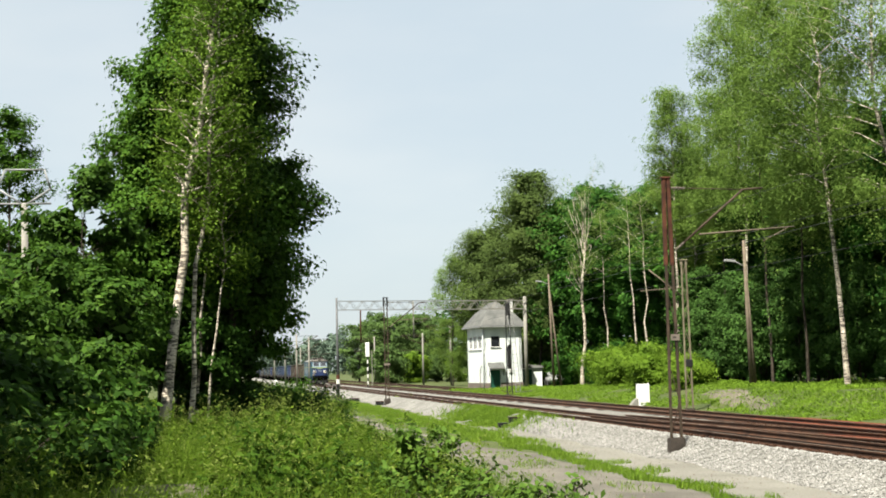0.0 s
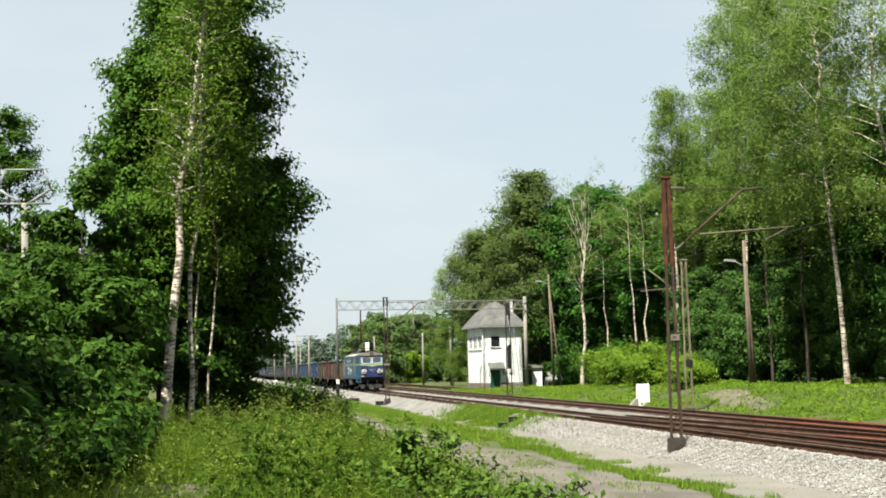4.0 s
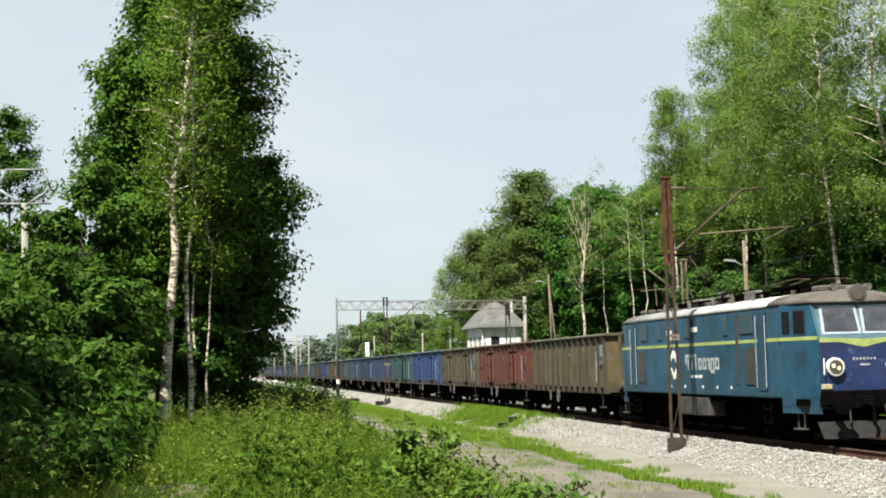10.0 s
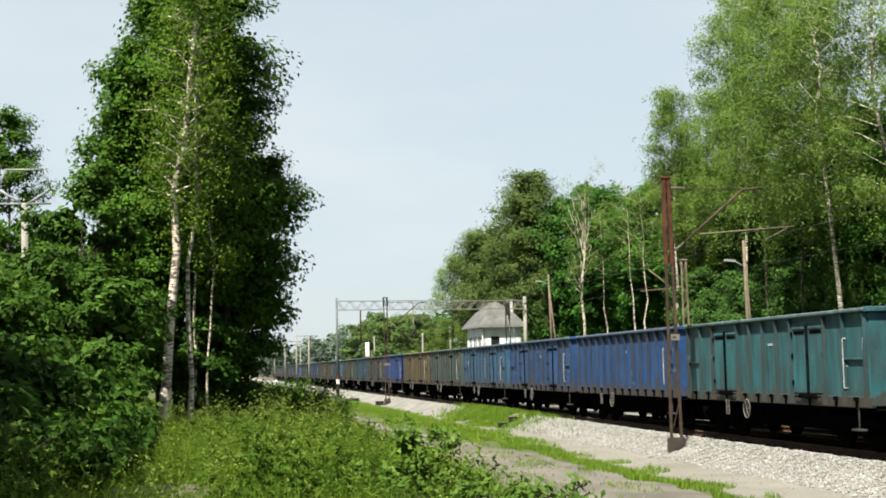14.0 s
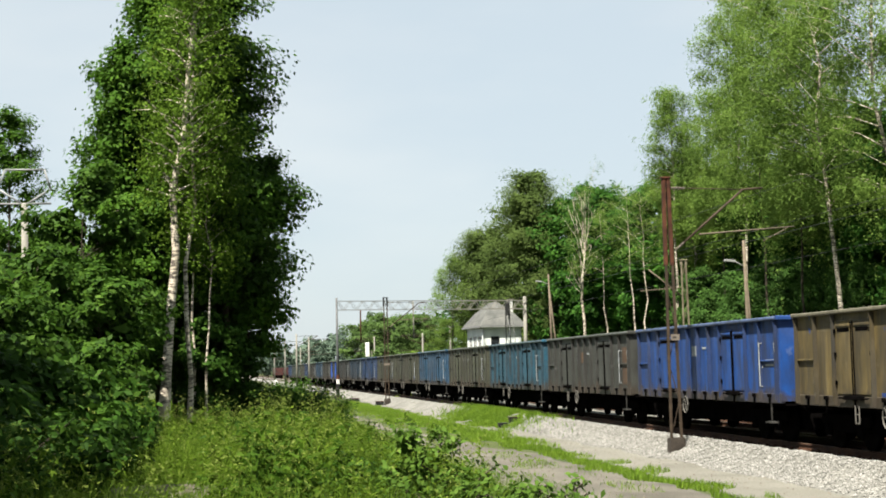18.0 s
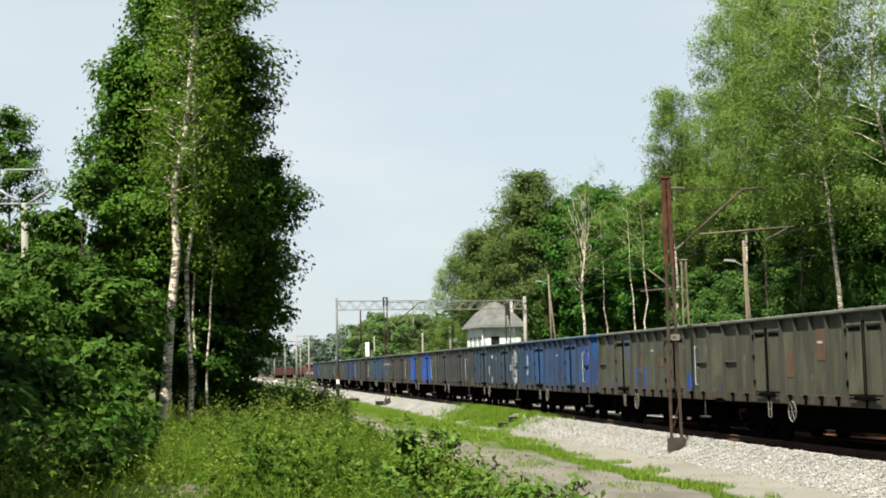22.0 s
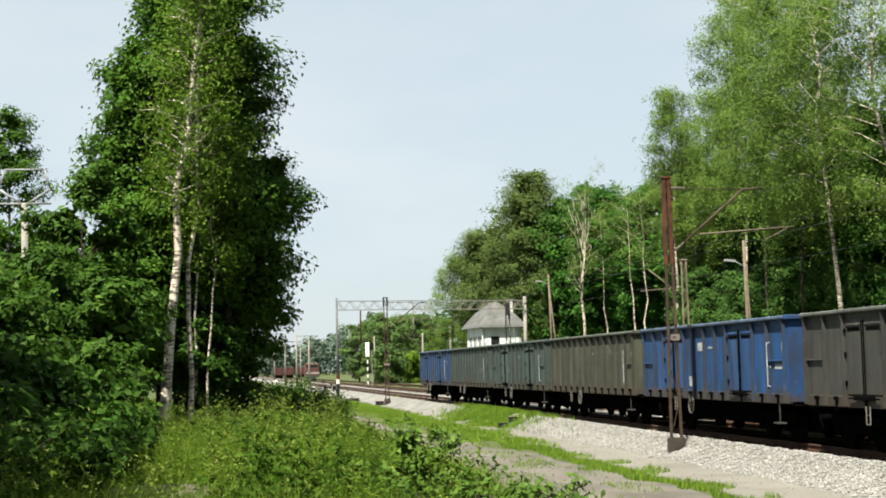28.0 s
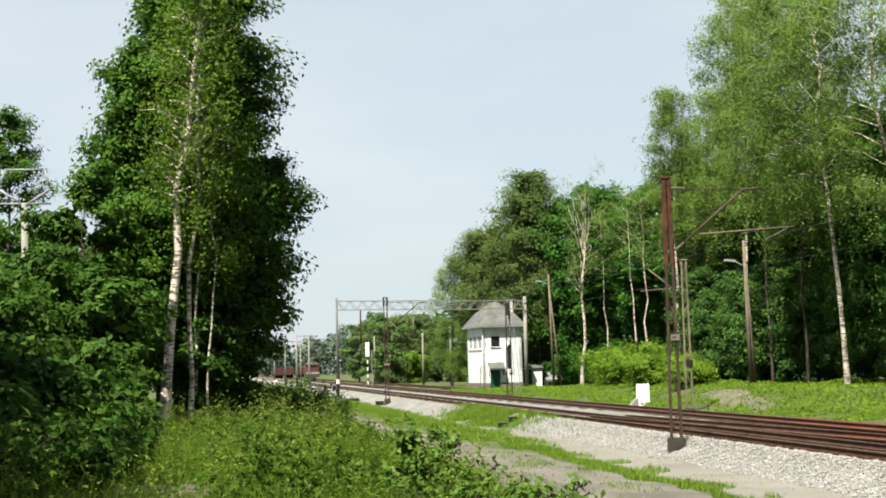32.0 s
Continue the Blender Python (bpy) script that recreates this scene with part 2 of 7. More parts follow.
L_HEAD = leafy("weed_heads", (0.22, 0.26, 0.05), (0.30, 0.33, 0.08), (0.40, 0.41, 0.13), 0.4, 1.3, 0.7)


# ---- mesh kit ----
class Kit:
    """Collects solids as plain vertices and faces."""

    def __init__(self):
        self.v, self.f, self.m = [], [], []

    def add(self, verts, faces, mat=0):
        n = len(self.v)
        self.v += [tuple(p) for p in verts]
        self.f += [tuple(i + n for i in q) for q in faces]
        self.m += [mat] * len(faces)
        return self

    def box(self, x0, x1, y0, y1, z0, z1, mat=0, turn=None):
        p = [Vector((x, y, z)) for z in (z0, z1) for y in (y0, y1) for x in (x0, x1)]
        if turn is not None:
            p = [turn @ q for q in p]
        return self.add(p, [(0, 2, 3, 1), (4, 5, 7, 6), (0, 1, 5, 4), (2, 6, 7, 3), (0, 4, 6, 2), (1, 3, 7, 5)], mat)

    def tube(self, p, q, r0, r1=None, n=8, mat=0, caps=True):
        p, q = Vector(p), Vector(q)
        r1 = r0 if r1 is None else r1
        w = (q - p).normalized()
        a = w.orthogonal().normalized()
        b = w.cross(a)
        vs = [c + (a * math.cos(t) + b * math.sin(t)) * r for c, r in ((p, r0), (q, r1)) for t in (2 * math.pi * i / n for i in range(n))]
        fs = [(i, (i + 1) % n, n + (i + 1) % n, n + i) for i in range(n)]
        if caps:
            fs += [tuple(reversed(range(n))), tuple(range(n, 2 * n))]
        return self.add(vs, fs, mat)

    def bar(self, p, q, w, h=None, mat=0):
        """A square bar from p to q."""
        p, q = Vector(p), Vector(q)
        h = w if h is None else h
        d = (q - p).normalized()
        a = d.cross(Vector((0, 0, 1)))
        a = a.normalized() if a.length > 0.01 else Vector((1, 0, 0))
        b = a.cross(d)
        vs = [c + a * i * w / 2 + b * j * h / 2 for c in (p, q) for i, j in ((-1, -1), (1, -1), (1, 1), (-1, 1))]
        return self.add(vs, [(0, 1, 2, 3), (7, 6, 5, 4), (0, 4, 5, 1), (1, 5, 6, 2), (2, 6, 7, 3), (3, 7, 4, 0)], mat)

    def run(self, outline, y0, y1, mat=0):
        """An outline of (x, z), pushed along y."""
        n = len(outline)
        vs = [(x, y, z) for y in (y0, y1) for x, z in outline]
        fs = [(i, n + i, n + (i + 1) % n, (i + 1) % n) for i in range(n)] + [tuple(range(n)), tuple(reversed(range(n, 2 * n)))]
        return self.add(vs, fs, mat)

    def loft(self, rings, mat=0, caps=True):
        n = len(rings[0])
        vs = [p for r in rings for p in r]
        fs = [(k * n + i, k * n + (i + 1) % n, (k + 1) * n + (i + 1) % n, (k + 1) * n + i) for k in range(len(rings) - 1) for i in range(n)]
        if caps:
            fs += [tuple(reversed(range(n))), tuple(range((len(rings) - 1) * n, len(rings) * n))]
        return self.add(vs, fs, mat)

    def bm(self, bevel=0.0, segments=1):
        me = bpy.data.meshes.new("t")
        me.from_pydata(self.v, [], self.f)
        me.polygons.foreach_set("material_index", self.m)
        b = bmesh.new()
        b.from_mesh(me)
        bpy.data.meshes.remove(me)
        bmesh.ops.recalc_face_normals(b, faces=b.faces)
        if bevel:
            edges = [e for e in b.edges if len(e.link_faces) == 2 and e.calc_face_angle(0) > 0.6]
            bmesh.ops.bevel(b, geom=edges, offset=bevel, segments=segments, affect="EDGES", clamp_overlap=True)
        return b


def part(name, bm, material, parent=None, label="", smooth=False):
    """Links a bmesh as one mesh object under a thing or a part."""
    me = bpy.data.meshes.new(name)
    bm.to_mesh(me)
    bm.free()
    for m in material if isinstance(material, (list, tuple)) else (material,):
        me.materials.append(m)
    if smooth:
        me.polygons.foreach_set("use_smooth", [True] * len(me.polygons))
    ob = new(name, me)
    ob.parent = parent
    return tagged(ob, label)


def shared(name, me, parent, m):
    """One more object on a mesh that is already there."""
    ob = new(name, me)
    ob.parent = parent
    ob.matrix_basis = m
    return ob


def thing(name, label, category, m, group="", kind=""):
    ob = new(name)
    ob.matrix_basis = m
    return tagged(ob, label, category, group, kind)


def loose_mesh(name, co):
    """A mesh of loose faces; co has the shape (faces, corners, 3)."""
    n, m = co.shape[:2]
    me = bpy.data.meshes.new(name)
    me.vertices.add(m * n)
    me.vertices.foreach_set("co", np.ascontiguousarray(co, dtype=np.float32).ravel())
    me.loops.add(m * n)
    me.loops.foreach_set("vertex_index", np.arange(m * n, dtype=np.int32))
    me.polygons.add(n)
    me.polygons.foreach_set("loop_start", np.arange(0, m * n, m, dtype=np.int32))
    me.update(calc_edges=True)
    return me


def unit(a):
    return a / (np.linalg.norm(a, axis=1, keepdims=True) + 1e-9)


def leaves(name, at, size, rng, material, parent=None, up=0.5, slim=0.6, hang=0.0, out=None, kite=False):
    """Loose leaves at the given places, each a pointed blade, or a four-cornered leaf folded along its rib."""
    n = len(at)
    normal = rng.normal(size=(n, 3)) * 0.46 + np.array([0, 0, up])
    normal = unit(normal if out is None else normal + out * 0.75)
    t = rng.normal(size=(n, 3)) + np.array([0, 0, -hang])
    t = unit(t - normal * (t * normal).sum(1, keepdims=True))
    b = np.cross(normal, t)
    s = size * rng.uniform(0.65, 1.35, (n, 1))
    co = np.stack([at - t * s * 0.5 - b * s * slim * 0.5, at - t * s * 0.5 + b * s * slim * 0.5, at + t * s * 0.55 + normal * s * 0.1], 1)
    if kite:
        fold = normal * s * 0.10
        co = np.stack([at - t * s * 0.55, at + b * s * slim * 0.5 + fold - t * s * 0.08, at + t * s * 0.6, at - b * s * slim * 0.5 + fold - t * s * 0.08], 1)
    me = loose_mesh(name, co)
    me.materials.append(material)
    ob = new(name, me)
    ob.parent = parent
    return ob


def ground_height(x, y):
    """The lie of the land beside the tracks (numpy arrays or numbers)."""
    x, y = np.asarray(x, float), np.asarray(y, float)
    s = lambda a, b: np.clip((x - a) / (b - a), 0, 1) ** 2 * (3 - 2 * np.clip((x - a) / (b - a), 0, 1))
    bank = 0.72 - 0.82 * np.clip((y - 88) / 50, 0, 1) - 0.15 * np.clip((y - 150) / 60, 0, 1)
    z = 0.45 - 0.95 * s(1.4, 5.8) - 0.12 * s(9.0, 11.0)
    z = z + 0.45 * s(20.0, 23.0) + (bank + 0.17) * s(23.2, 27.5)
    far = np.clip((y - 90) / 60, 0, 1)
    z = z - (0.45 + 0.35) * far * (1 - s(1.4, 5.8)) * 0.8
    return z + 0.05 * np.sin(x * 1.3 + y * 0.7) * (1 - s(5, 7)) + 0.03 * np.sin(x * 0.5 - y * 0.9)


def grow(name, label, x, y, height, radius, base=0.25, trunk=0.14, bark=None, foliage=None, n=9000, leaf=0.16, lean=(0.0, 0.0), seed=1,
         shape="oval", branches=34, hang=0.0, clump=0.5, stems=1, group="", category="tree", spread=1.0, z=None):
    """A tree or bush: tapered trunk, limbs and a crown of loose leaves in clumps."""
    rng = np.random.default_rng(seed)
    bark, foliage = bark or M_BARK, foliage or L_ALDER
    z = float(ground_height(x, y)) - 0.05 if z is None else z
    tree = thing(name, label, category, pose(x, y, z), group)
    wood, limbs, clumps = Kit(), Kit(), []
    for s in range(stems):
        az0 = rng.uniform(0, 6.28)
        out = 0.0 if stems == 1 else 0.22 * radius
        foot = Vector((math.cos(az0) * out * 0.3, math.sin(az0) * out * 0.3, 0))
        tip = foot + Vector((lean[0] + math.cos(az0) * out * 2, lean[1] + math.sin(az0) * out * 2, height * rng.uniform(0.88, 1.0) if stems > 1 else height * 0.97))
        steps = 9
        pts = []
        for i in range(steps + 1):
            f = i / steps
            w = 0.018 * height * math.sin(f * 3.1)
            pts.append(foot.lerp(tip, f) + Vector((rng.normal() * w * 0.45, rng.normal() * w * 0.45, 0)))
        rad = lambda f: trunk * (1.0 if stems == 1 else 0.6) * ((1 - f) ** 0.8 * 0.93 + 0.07) * (1.25 if f < 0.02 else 1)
        for i in range(steps):
            wood.tube(pts[i], pts[i + 1], rad(i / steps), rad((i + 1) / steps), 9 if trunk > 0.09 else 6, caps=(i == steps - 1))
        for k in range(branches // stems):
            f = base + (0.98 - base) * ((k + rng.uniform(0, 1)) / (branches // stems))
            g = (f - base) / (1 - base)
            if shape == "oval":
                reach = math.sin(math.pi * min(1, 0.14 + 0.80 * g)) ** 0.75
            elif shape == "spire":
                reach = (1 - g) ** 0.55 * (0.55 + 0.45 * min(1, g * 5))
            else:
                reach = math.sqrt(max(0.04, 1 - (2 * g - 0.9) ** 2 * 0.8))
            reach *= radius * rng.uniform(0.62, 1.12)
            az = k * 2.39996 + rng.normal() * 0.4 + az0
            i = min(steps - 1, int(f * steps))
            root = pts[i].lerp(pts[i + 1], f * steps - i)
            rise = rng.uniform(0.15, 0.75) * spread + 0.25 * g
            end = root + Vector((math.cos(az) * reach, math.sin(az) * reach, reach * rise))
            mid = root.lerp(end, 0.5) + Vector((0, 0, reach * 0.08))
            r = max(0.012, rad(f) * 0.42)
            limbs.tube(root, mid, r, r * 0.6, 5, caps=False)
            limbs.tube(mid, end, r * 0.6, 0.006, 4, caps=False)
            for q in range(3):
                p0 = mid.lerp(end, q / 3)
                a2 = az + rng.choice([-1, 1]) * rng.uniform(0.4, 1.1)
                l2 = reach * rng.uniform(0.22, 0.45)
                e2 = p0 + Vector((math.cos(a2) * l2, math.sin(a2) * l2, l2 * rng.uniform(-0.15, 0.6)))
                limbs.tube(p0, e2, r * 0.35, 0.005, 3, caps=False)
                clumps += [(e2, 0.9), (p0.lerp(e2, 0.5), 0.7)]
            clumps += [(end, 1.0), (mid.lerp(end, 0.55), 0.9), (mid, 0.5)]
        clumps.append((tip, 0.8))
    c = np.array([tuple(p) for p, _ in clumps])
    wgt = np.array([w for _, w in clumps]) * rng.uniform(0.35, 1.5, len(c))
    pick = rng.choice(len(c), n, p=wgt / wgt.sum())
    big = rng.uniform(0.6, 1.25, len(c))[pick][:, None] * clump
    off = unit(rng.normal(size=(n, 3))) * rng.uniform(size=(n, 1)) ** 0.45 * big * np.array([1.15, 1.15, 0.8])
    at = c[pick] + off
    size = np.full((n, 1), leaf)
    if hang:
        # twigs hang down in strands from the limbs
        per = 5
        start = rng.normal(size=(len(c), per, 3)) * np.array([0.55, 0.55, 0.3]) * clump
        drop = rng.exponential(hang * 0.9, (len(c), per)) + 0.2
        which = rng.integers(0, per, n)
        line = c[pick] + start[pick, which] + rng.normal(size=(n, 3)) * 0.09
        line[:, 2] -= drop[pick, which] * rng.uniform(size=n)
        strand = rng.uniform(size=n) < 0.72
        at[strand] = line[strand]
    else:
        # oversized leaves are added deeper in the crown to block light and sky
        deep = rng.uniform(size=n) < 0.10
        axis = np.stack([lean[0] * at[:, 2] / height, lean[1] * at[:, 2] / height, at[:, 2]], 1)
        at[deep] = axis[deep] + (at - axis)[deep] * 0.55
        size[deep] *= 2.2 if leaf > 0.09 else 1.1
    at[:, 2] = np.maximum(at[:, 2], 0.1)
    core = np.array([lean[0] * 0.5, lean[1] * 0.5, height * (base + 1) * 0.5])
    out = unit(unit(off) * 0.8 + unit((at - core) * np.array([1, 1, 0.35])))
    part("trunk", wood.bm(), bark, tree, smooth=True)
    tagged(part("limb_work", limbs.bm(), bark, tree, smooth=True), kind="stuff")
    tagged(leaves("crown", at, size, rng, foliage, tree, up=0.5, slim=0.62, hang=0.6 if hang else 0.0, out=out, kite=y < 55), kind="stuff")
    return tree


# ---- ground, path and track bed ----
def sheet(name, xs, ys, height, material, label, category="", kind="structure"):
    xs, ys = np.asarray(xs, float), np.asarray(ys, float)
    gx, gy = np.meshgrid(xs, ys)
    gz = height(gx, gy)
    me = bpy.data.meshes.new(name)
    nx, ny = len(xs), len(ys)
    idx = np.arange(nx * ny).reshape(ny, nx)
    quads = np.stack([idx[:-1, :-1], idx[:-1, 1:], idx[1:, 1:], idx[1:, :-1]], -1).reshape(-1, 4)
    me.from_pydata(np.stack([gx, gy, gz], -1).reshape(-1, 3).tolist(), [], quads.tolist())
    me.polygons.foreach_set("use_smooth", [True] * len(me.polygons))
    me.materials.append(material)
    return tagged(new(name, me), label, category, "", kind)


XS = np.concatenate([[-3500, -1200, -400, -150, -70], np.arange(-40, 44, 0.7), [60, 90, 150, 400, 1200, 3500]])
YS = np.concatenate([[-3000, -800, -200, -60, -20], np.arange(-8, 120, 1.0), np.arange(120, 260, 5), [300, 400, 600, 1000, 2000, 4800]])


def land(x, y):
    under = np.clip(1 - np.abs(x - 17.9) / 4.9, 0, 1)
    return ground_height(x, y) - 0.25 * (under > 0)


sheet("ground", XS, YS, land, M_GROUND, "green turf and low weeds beside the railway", "ground")


def ribbon(name, left, right, y0, y1, lift, material, label, wob=0.25, step=0.8, cols=5):
    """A strip of ground between two edges, each given as x at some distances y."""
    ys = np.arange(y0, y1 + step, step)
    fr = np.linspace(0, 1, cols)
    v, f = [], []
    for i, y in enumerate(ys):
        x0, x1 = (float(np.interp(y, *zip(*e))) for e in (left, right))
        a = x0 + wob * noise.noise((y * 0.35, 3.1, 0)) + wob * 0.5 * noise.noise((y * 1.7, 3.1, 4))
        b = x1 + wob * noise.noise((y * 0.35, 7.7, 9)) + wob * 0.5 * noise.noise((y * 1.7, 7.7, 4))
        for c in fr:
            x = a + (b - a) * c
            v.append((x, y, float(ground_height(x, y)) + lift * (0.3 if c in (0, 1) else 1)))
    for i in range(len(ys) - 1):
        for j in range(cols - 1):
            k = i * cols + j
            f.append((k, k + 1, k + cols + 1, k + cols))
    me = bpy.data.meshes.new(name)
    me.from_pydata(v, [], f)
    me.polygons.foreach_set("use_smooth", [True] * len(f))
    me.materials.append(material)
    return tagged(new(name, me), label, "path", "", "structure")


ribbon("path", [(5, 5.0), (28, 5.8), (40, 6.7), (55, 7.1), (90, 7.4)], [(5, 9.7), (38, 9.75), (46, 9.2), (55, 8.6), (70, 7.9), (90, 7.9)], 5, 90, 0.025, M_PATH, "trodden gravel path along the foot of the embankment", 0.5)
ribbon("verge", [(5, 10.5), (130, 10.5)], [(5, 13.2), (130, 13.2)], 5, 130, 0.03, M_STRIP, "pale sandy strip at the foot of the ballast", 0.35)

ribbon("bank_soil", [(65, 24.0), (70, 24.2), (78, 25.6)], [(65, 24.6), (69, 25.8), (74, 26.6), (78, 26.2)], 65, 78, 0.03, M_SOIL, "bare gravelly patch on the bank", 0.5)


def bed(x, y):
    """Top of the ballast: level between the shoulders, sloping at the sides, rough to the eye."""
    edge = 13.55 + 0.08 * np.sin(y * 0.9) + 0.06 * np.sin(y * 2.3)
    left = np.clip((edge - x) / 1.15, 0, 1.3)
    right = np.clip((x - 22.3) / 0.9, 0, 1.3)
    hump = np.clip(1 - np.abs(x - 13.75) / 0.55, 0, 1)
    z = -0.205 + 0.028 * np.clip((y - 45) / 15, 0, 1) + 0.13 * hump * hump * (3 - 2 * hump) - 0.42 * left - 0.35 * right
    return z + 0.018 * np.sin(x * 9.1 + y * 3.3) * np.sin(y * 7.7 - x * 2.0)


BX = np.concatenate([np.arange(12.1, 14.6, 0.12), np.arange(14.8, 23.4, 0.4)])
sheet("ballast", BX, np.concatenate([np.arange(-10, 70, 0.25), np.arange(70, 200, 1.0), [230, 300, 450, 900]]), bed, M_BALLAST,
      "pale grey crushed-stone track ballast", "ballast")


def old_bed(name, outline, label):
    me = bpy.data.meshes.new(name)
    me.from_pydata([(x, y, -0.13) for x, y in outline], [], [tuple(range(len(outline)))])
    me.materials.append(M_BALLAST_OLD)
    tagged(new(name, me), label, "ballast", "", "structure")


old_bed("ballast_worn", [(17.2, -10), (22.4, -10), (22.4, 56), (21.2, 60), (19.9, 54), (18.8, 47), (17.6, 42), (17.2, 36)], "rust-brown old ballast under the second track")


def stones():
    """Loose ballast stones on the shoulder, each a small eight-faced lump."""
    rng = np.random.default_rng(5)
    n = 44000
    y = 17 + 48 * rng.uniform(size=n) ** 1.3
    x = rng.uniform(12.2, 14.75, n)
    keep = (x > 12.45 + 0.3 * np.sin(y * 1.1) * rng.uniform(size=n)) & ~((y > 61) & (rng.uniform(size=n) < 0.6))
    x, y = x[keep], y[keep]
    n = len(x)
    r = rng.uniform(0.014, 0.038, (n, 1))
    c = np.stack([x, y, bed(x, y) + r[:, 0] * 0.35], 1)
    a = unit(rng.normal(size=(n, 3)))
    b = unit(np.cross(a, rng.normal(size=(n, 3))))
    d = np.cross(a, b)
    pts = np.stack([c + a * r * 1.25, c - a * r * 1.1, c + b * r, c - b * r * 0.9, c + d * r * 0.75, c - d * r * 0.8], 1)
    tri = np.array([(0, 2, 4), (2, 1, 4), (1, 3, 4), (3, 0, 4), (2, 0, 5), (1, 2, 5), (3, 1, 5), (0, 3, 5)])
    faces = (np.arange(n)[:, None, None] * 6 + tri[None]).reshape(-1, 3)
    me = bpy.data.meshes.new("ballast_stones")
    me.vertices.add(6 * n)
    me.vertices.foreach_set("co", pts.astype(np.float32).ravel())
    me.loops.add(len(faces) * 3)
    me.loops.foreach_set("vertex_index", faces.astype(np.int32).ravel())
    me.polygons.add(len(faces))
    me.polygons.foreach_set("loop_start", np.arange(0, len(faces) * 3, 3, dtype=np.int32))
    me.update(calc_edges=True)
    m, nt, b = nodes("ballast_stone")
    geo = nt.nodes.new("ShaderNodeNewGeometry")
    col = ramp(nt, geo.outputs["Random Per Island"], [(0, (0.10, 0.097, 0.09)), (0.5, (0.17, 0.166, 0.155)), (0.88, (0.245, 0.24, 0.227)), (1, (0.11, 0.10, 0.09))])
    nt.links.new(col.outputs[0], b.inputs["Base Color"])
    b.inputs["Roughness"].default_value = 0.95
    me.materials.append(m)
    tagged(new("ballast_stones", me), "loose pale grey stones on the ballast shoulder", "stones", "", "stuff")


stones()

# rail section, head width 7 cm, 17 cm high
RAIL = [(-0.07, -0.17), (0.07, -0.17), (0.07, -0.155), (0.012, -0.13), (0.012, -0.045), (0.036, -0.035), (0.036, -0.004), (0.028, 0.0), (-0.028, 0.0), (-0.036, -0.004),
        (-0.036, -0.035), (-0.012, -0.045), (-0.012, -0.13), (-0.07, -0.155)]


def rail_between(parent, p, q, name="rail"):
    """One rail from p to q (x, y)."""
    k = Kit()
    (x0, y0), (x1, y1) = p, q
    n = len(RAIL)
    k.loft([[(x0 + a, y0, c) for a, c in RAIL], [(x1 + a, y1, c) for a, c in RAIL]])
    b = k.bm()
    b.faces.ensure_lookup_table()
    for f in b.faces:
        if f.normal.z > 0.9 and f.calc_center_median().z > -0.002:
            f.material_index = 1
    return part(name, b, [M_RAIL, M_RAILTOP], parent)


def sleepers(parent, x, y0, y1, many, length=2.5, step=0.6):
    """Sleepers one by one where the camera is near, joined beyond."""
    k = Kit()
    w = 0.125
    k.loft([[(-length / 2, -w, -0.33), (length / 2, -w, -0.33), (length / 2, w, -0.33), (-length / 2, w, -0.33)],
            [(-length / 2, -w, -0.19), (length / 2, -w, -0.19), (length / 2, w, -0.19), (-length / 2, w, -0.19)],
            [(-length / 2 + 0.02, -w + 0.025, -0.172), (length / 2 - 0.02, -w + 0.025, -0.172), (length / 2 - 0.02, w - 0.025, -0.172), (-length / 2 + 0.02, w - 0.025, -0.172)]])
    one = part("sleeper", k.bm(), M_SLEEPER, parent)
    one.matrix_basis = pose(x, y0, 0)
    rng = random.Random(3)
    far = Kit()
    for i in range(1, int((y1 - y0) / step)):
        y = y0 + i * step
        if i < many:
            shared("sleeper", one.data, parent, pose(x + rng.uniform(-0.03, 0.03), y, rng.uniform(-0.012, 0.006), 0, 0, rng.uniform(-0.6, 0.6)))
        else:
            far.box(x - length / 2, x + length / 2, y - w, y + w, -0.3, -0.172)
    tagged(part("far_sleepers", far.bm(), M_SLEEPER, parent), kind="stuff")


def track(name, x, y0, y1, label, many):
    t = tagged(new(name), label, "railway track", "railway tracks", "structure")
    for side in (-0.752, 0.752):
        rail_between(t, (x + side, y0), (x + side, y1))
    sleepers(t, x, y0 + 22, min(y1, 260), many)
    clip = Kit()
    clip.box(-0.05, 0.05, -0.07, 0.07, -0.172, -0.13).box(-0.02, 0.02, -0.05, 0.05, -0.13, -0.105)
    one = None
    for i in range(int(many * 0.5)):
        for side in (-0.86, 0.86):
            m = pose(x + side, y0 + 22 + i * 0.6, 0)
            if one is None:
                one = part("rail_clip", clip.bm(), M_RAIL, t)
                one.matrix_basis = m
            else:
                shared("rail_clip", one.data, t, m)
    return t


track_1 = track("track_1", TRACK, -4, 900, "rusty rails on sleepers in pale ballast", 120)
track_2 = track("track_2", TRACK_2, -4, 900, "worn brown rails on rust-brown ballast", 120)
crossover = tagged(new("track_3"), "rusty turnout rails joining the two tracks", "railway track", "railway tracks", "structure")
for side in (-0.752, 0.752):
    rail_between(crossover, (TRACK + 0.6 + side, 62), (TRACK_2 + side, 6))
sleepers(crossover, 18.2, 22, 44, 36, 3.4)
siding = track("track_4", 24.6, 118, 900, "grey siding rails beside the signal box", 20)


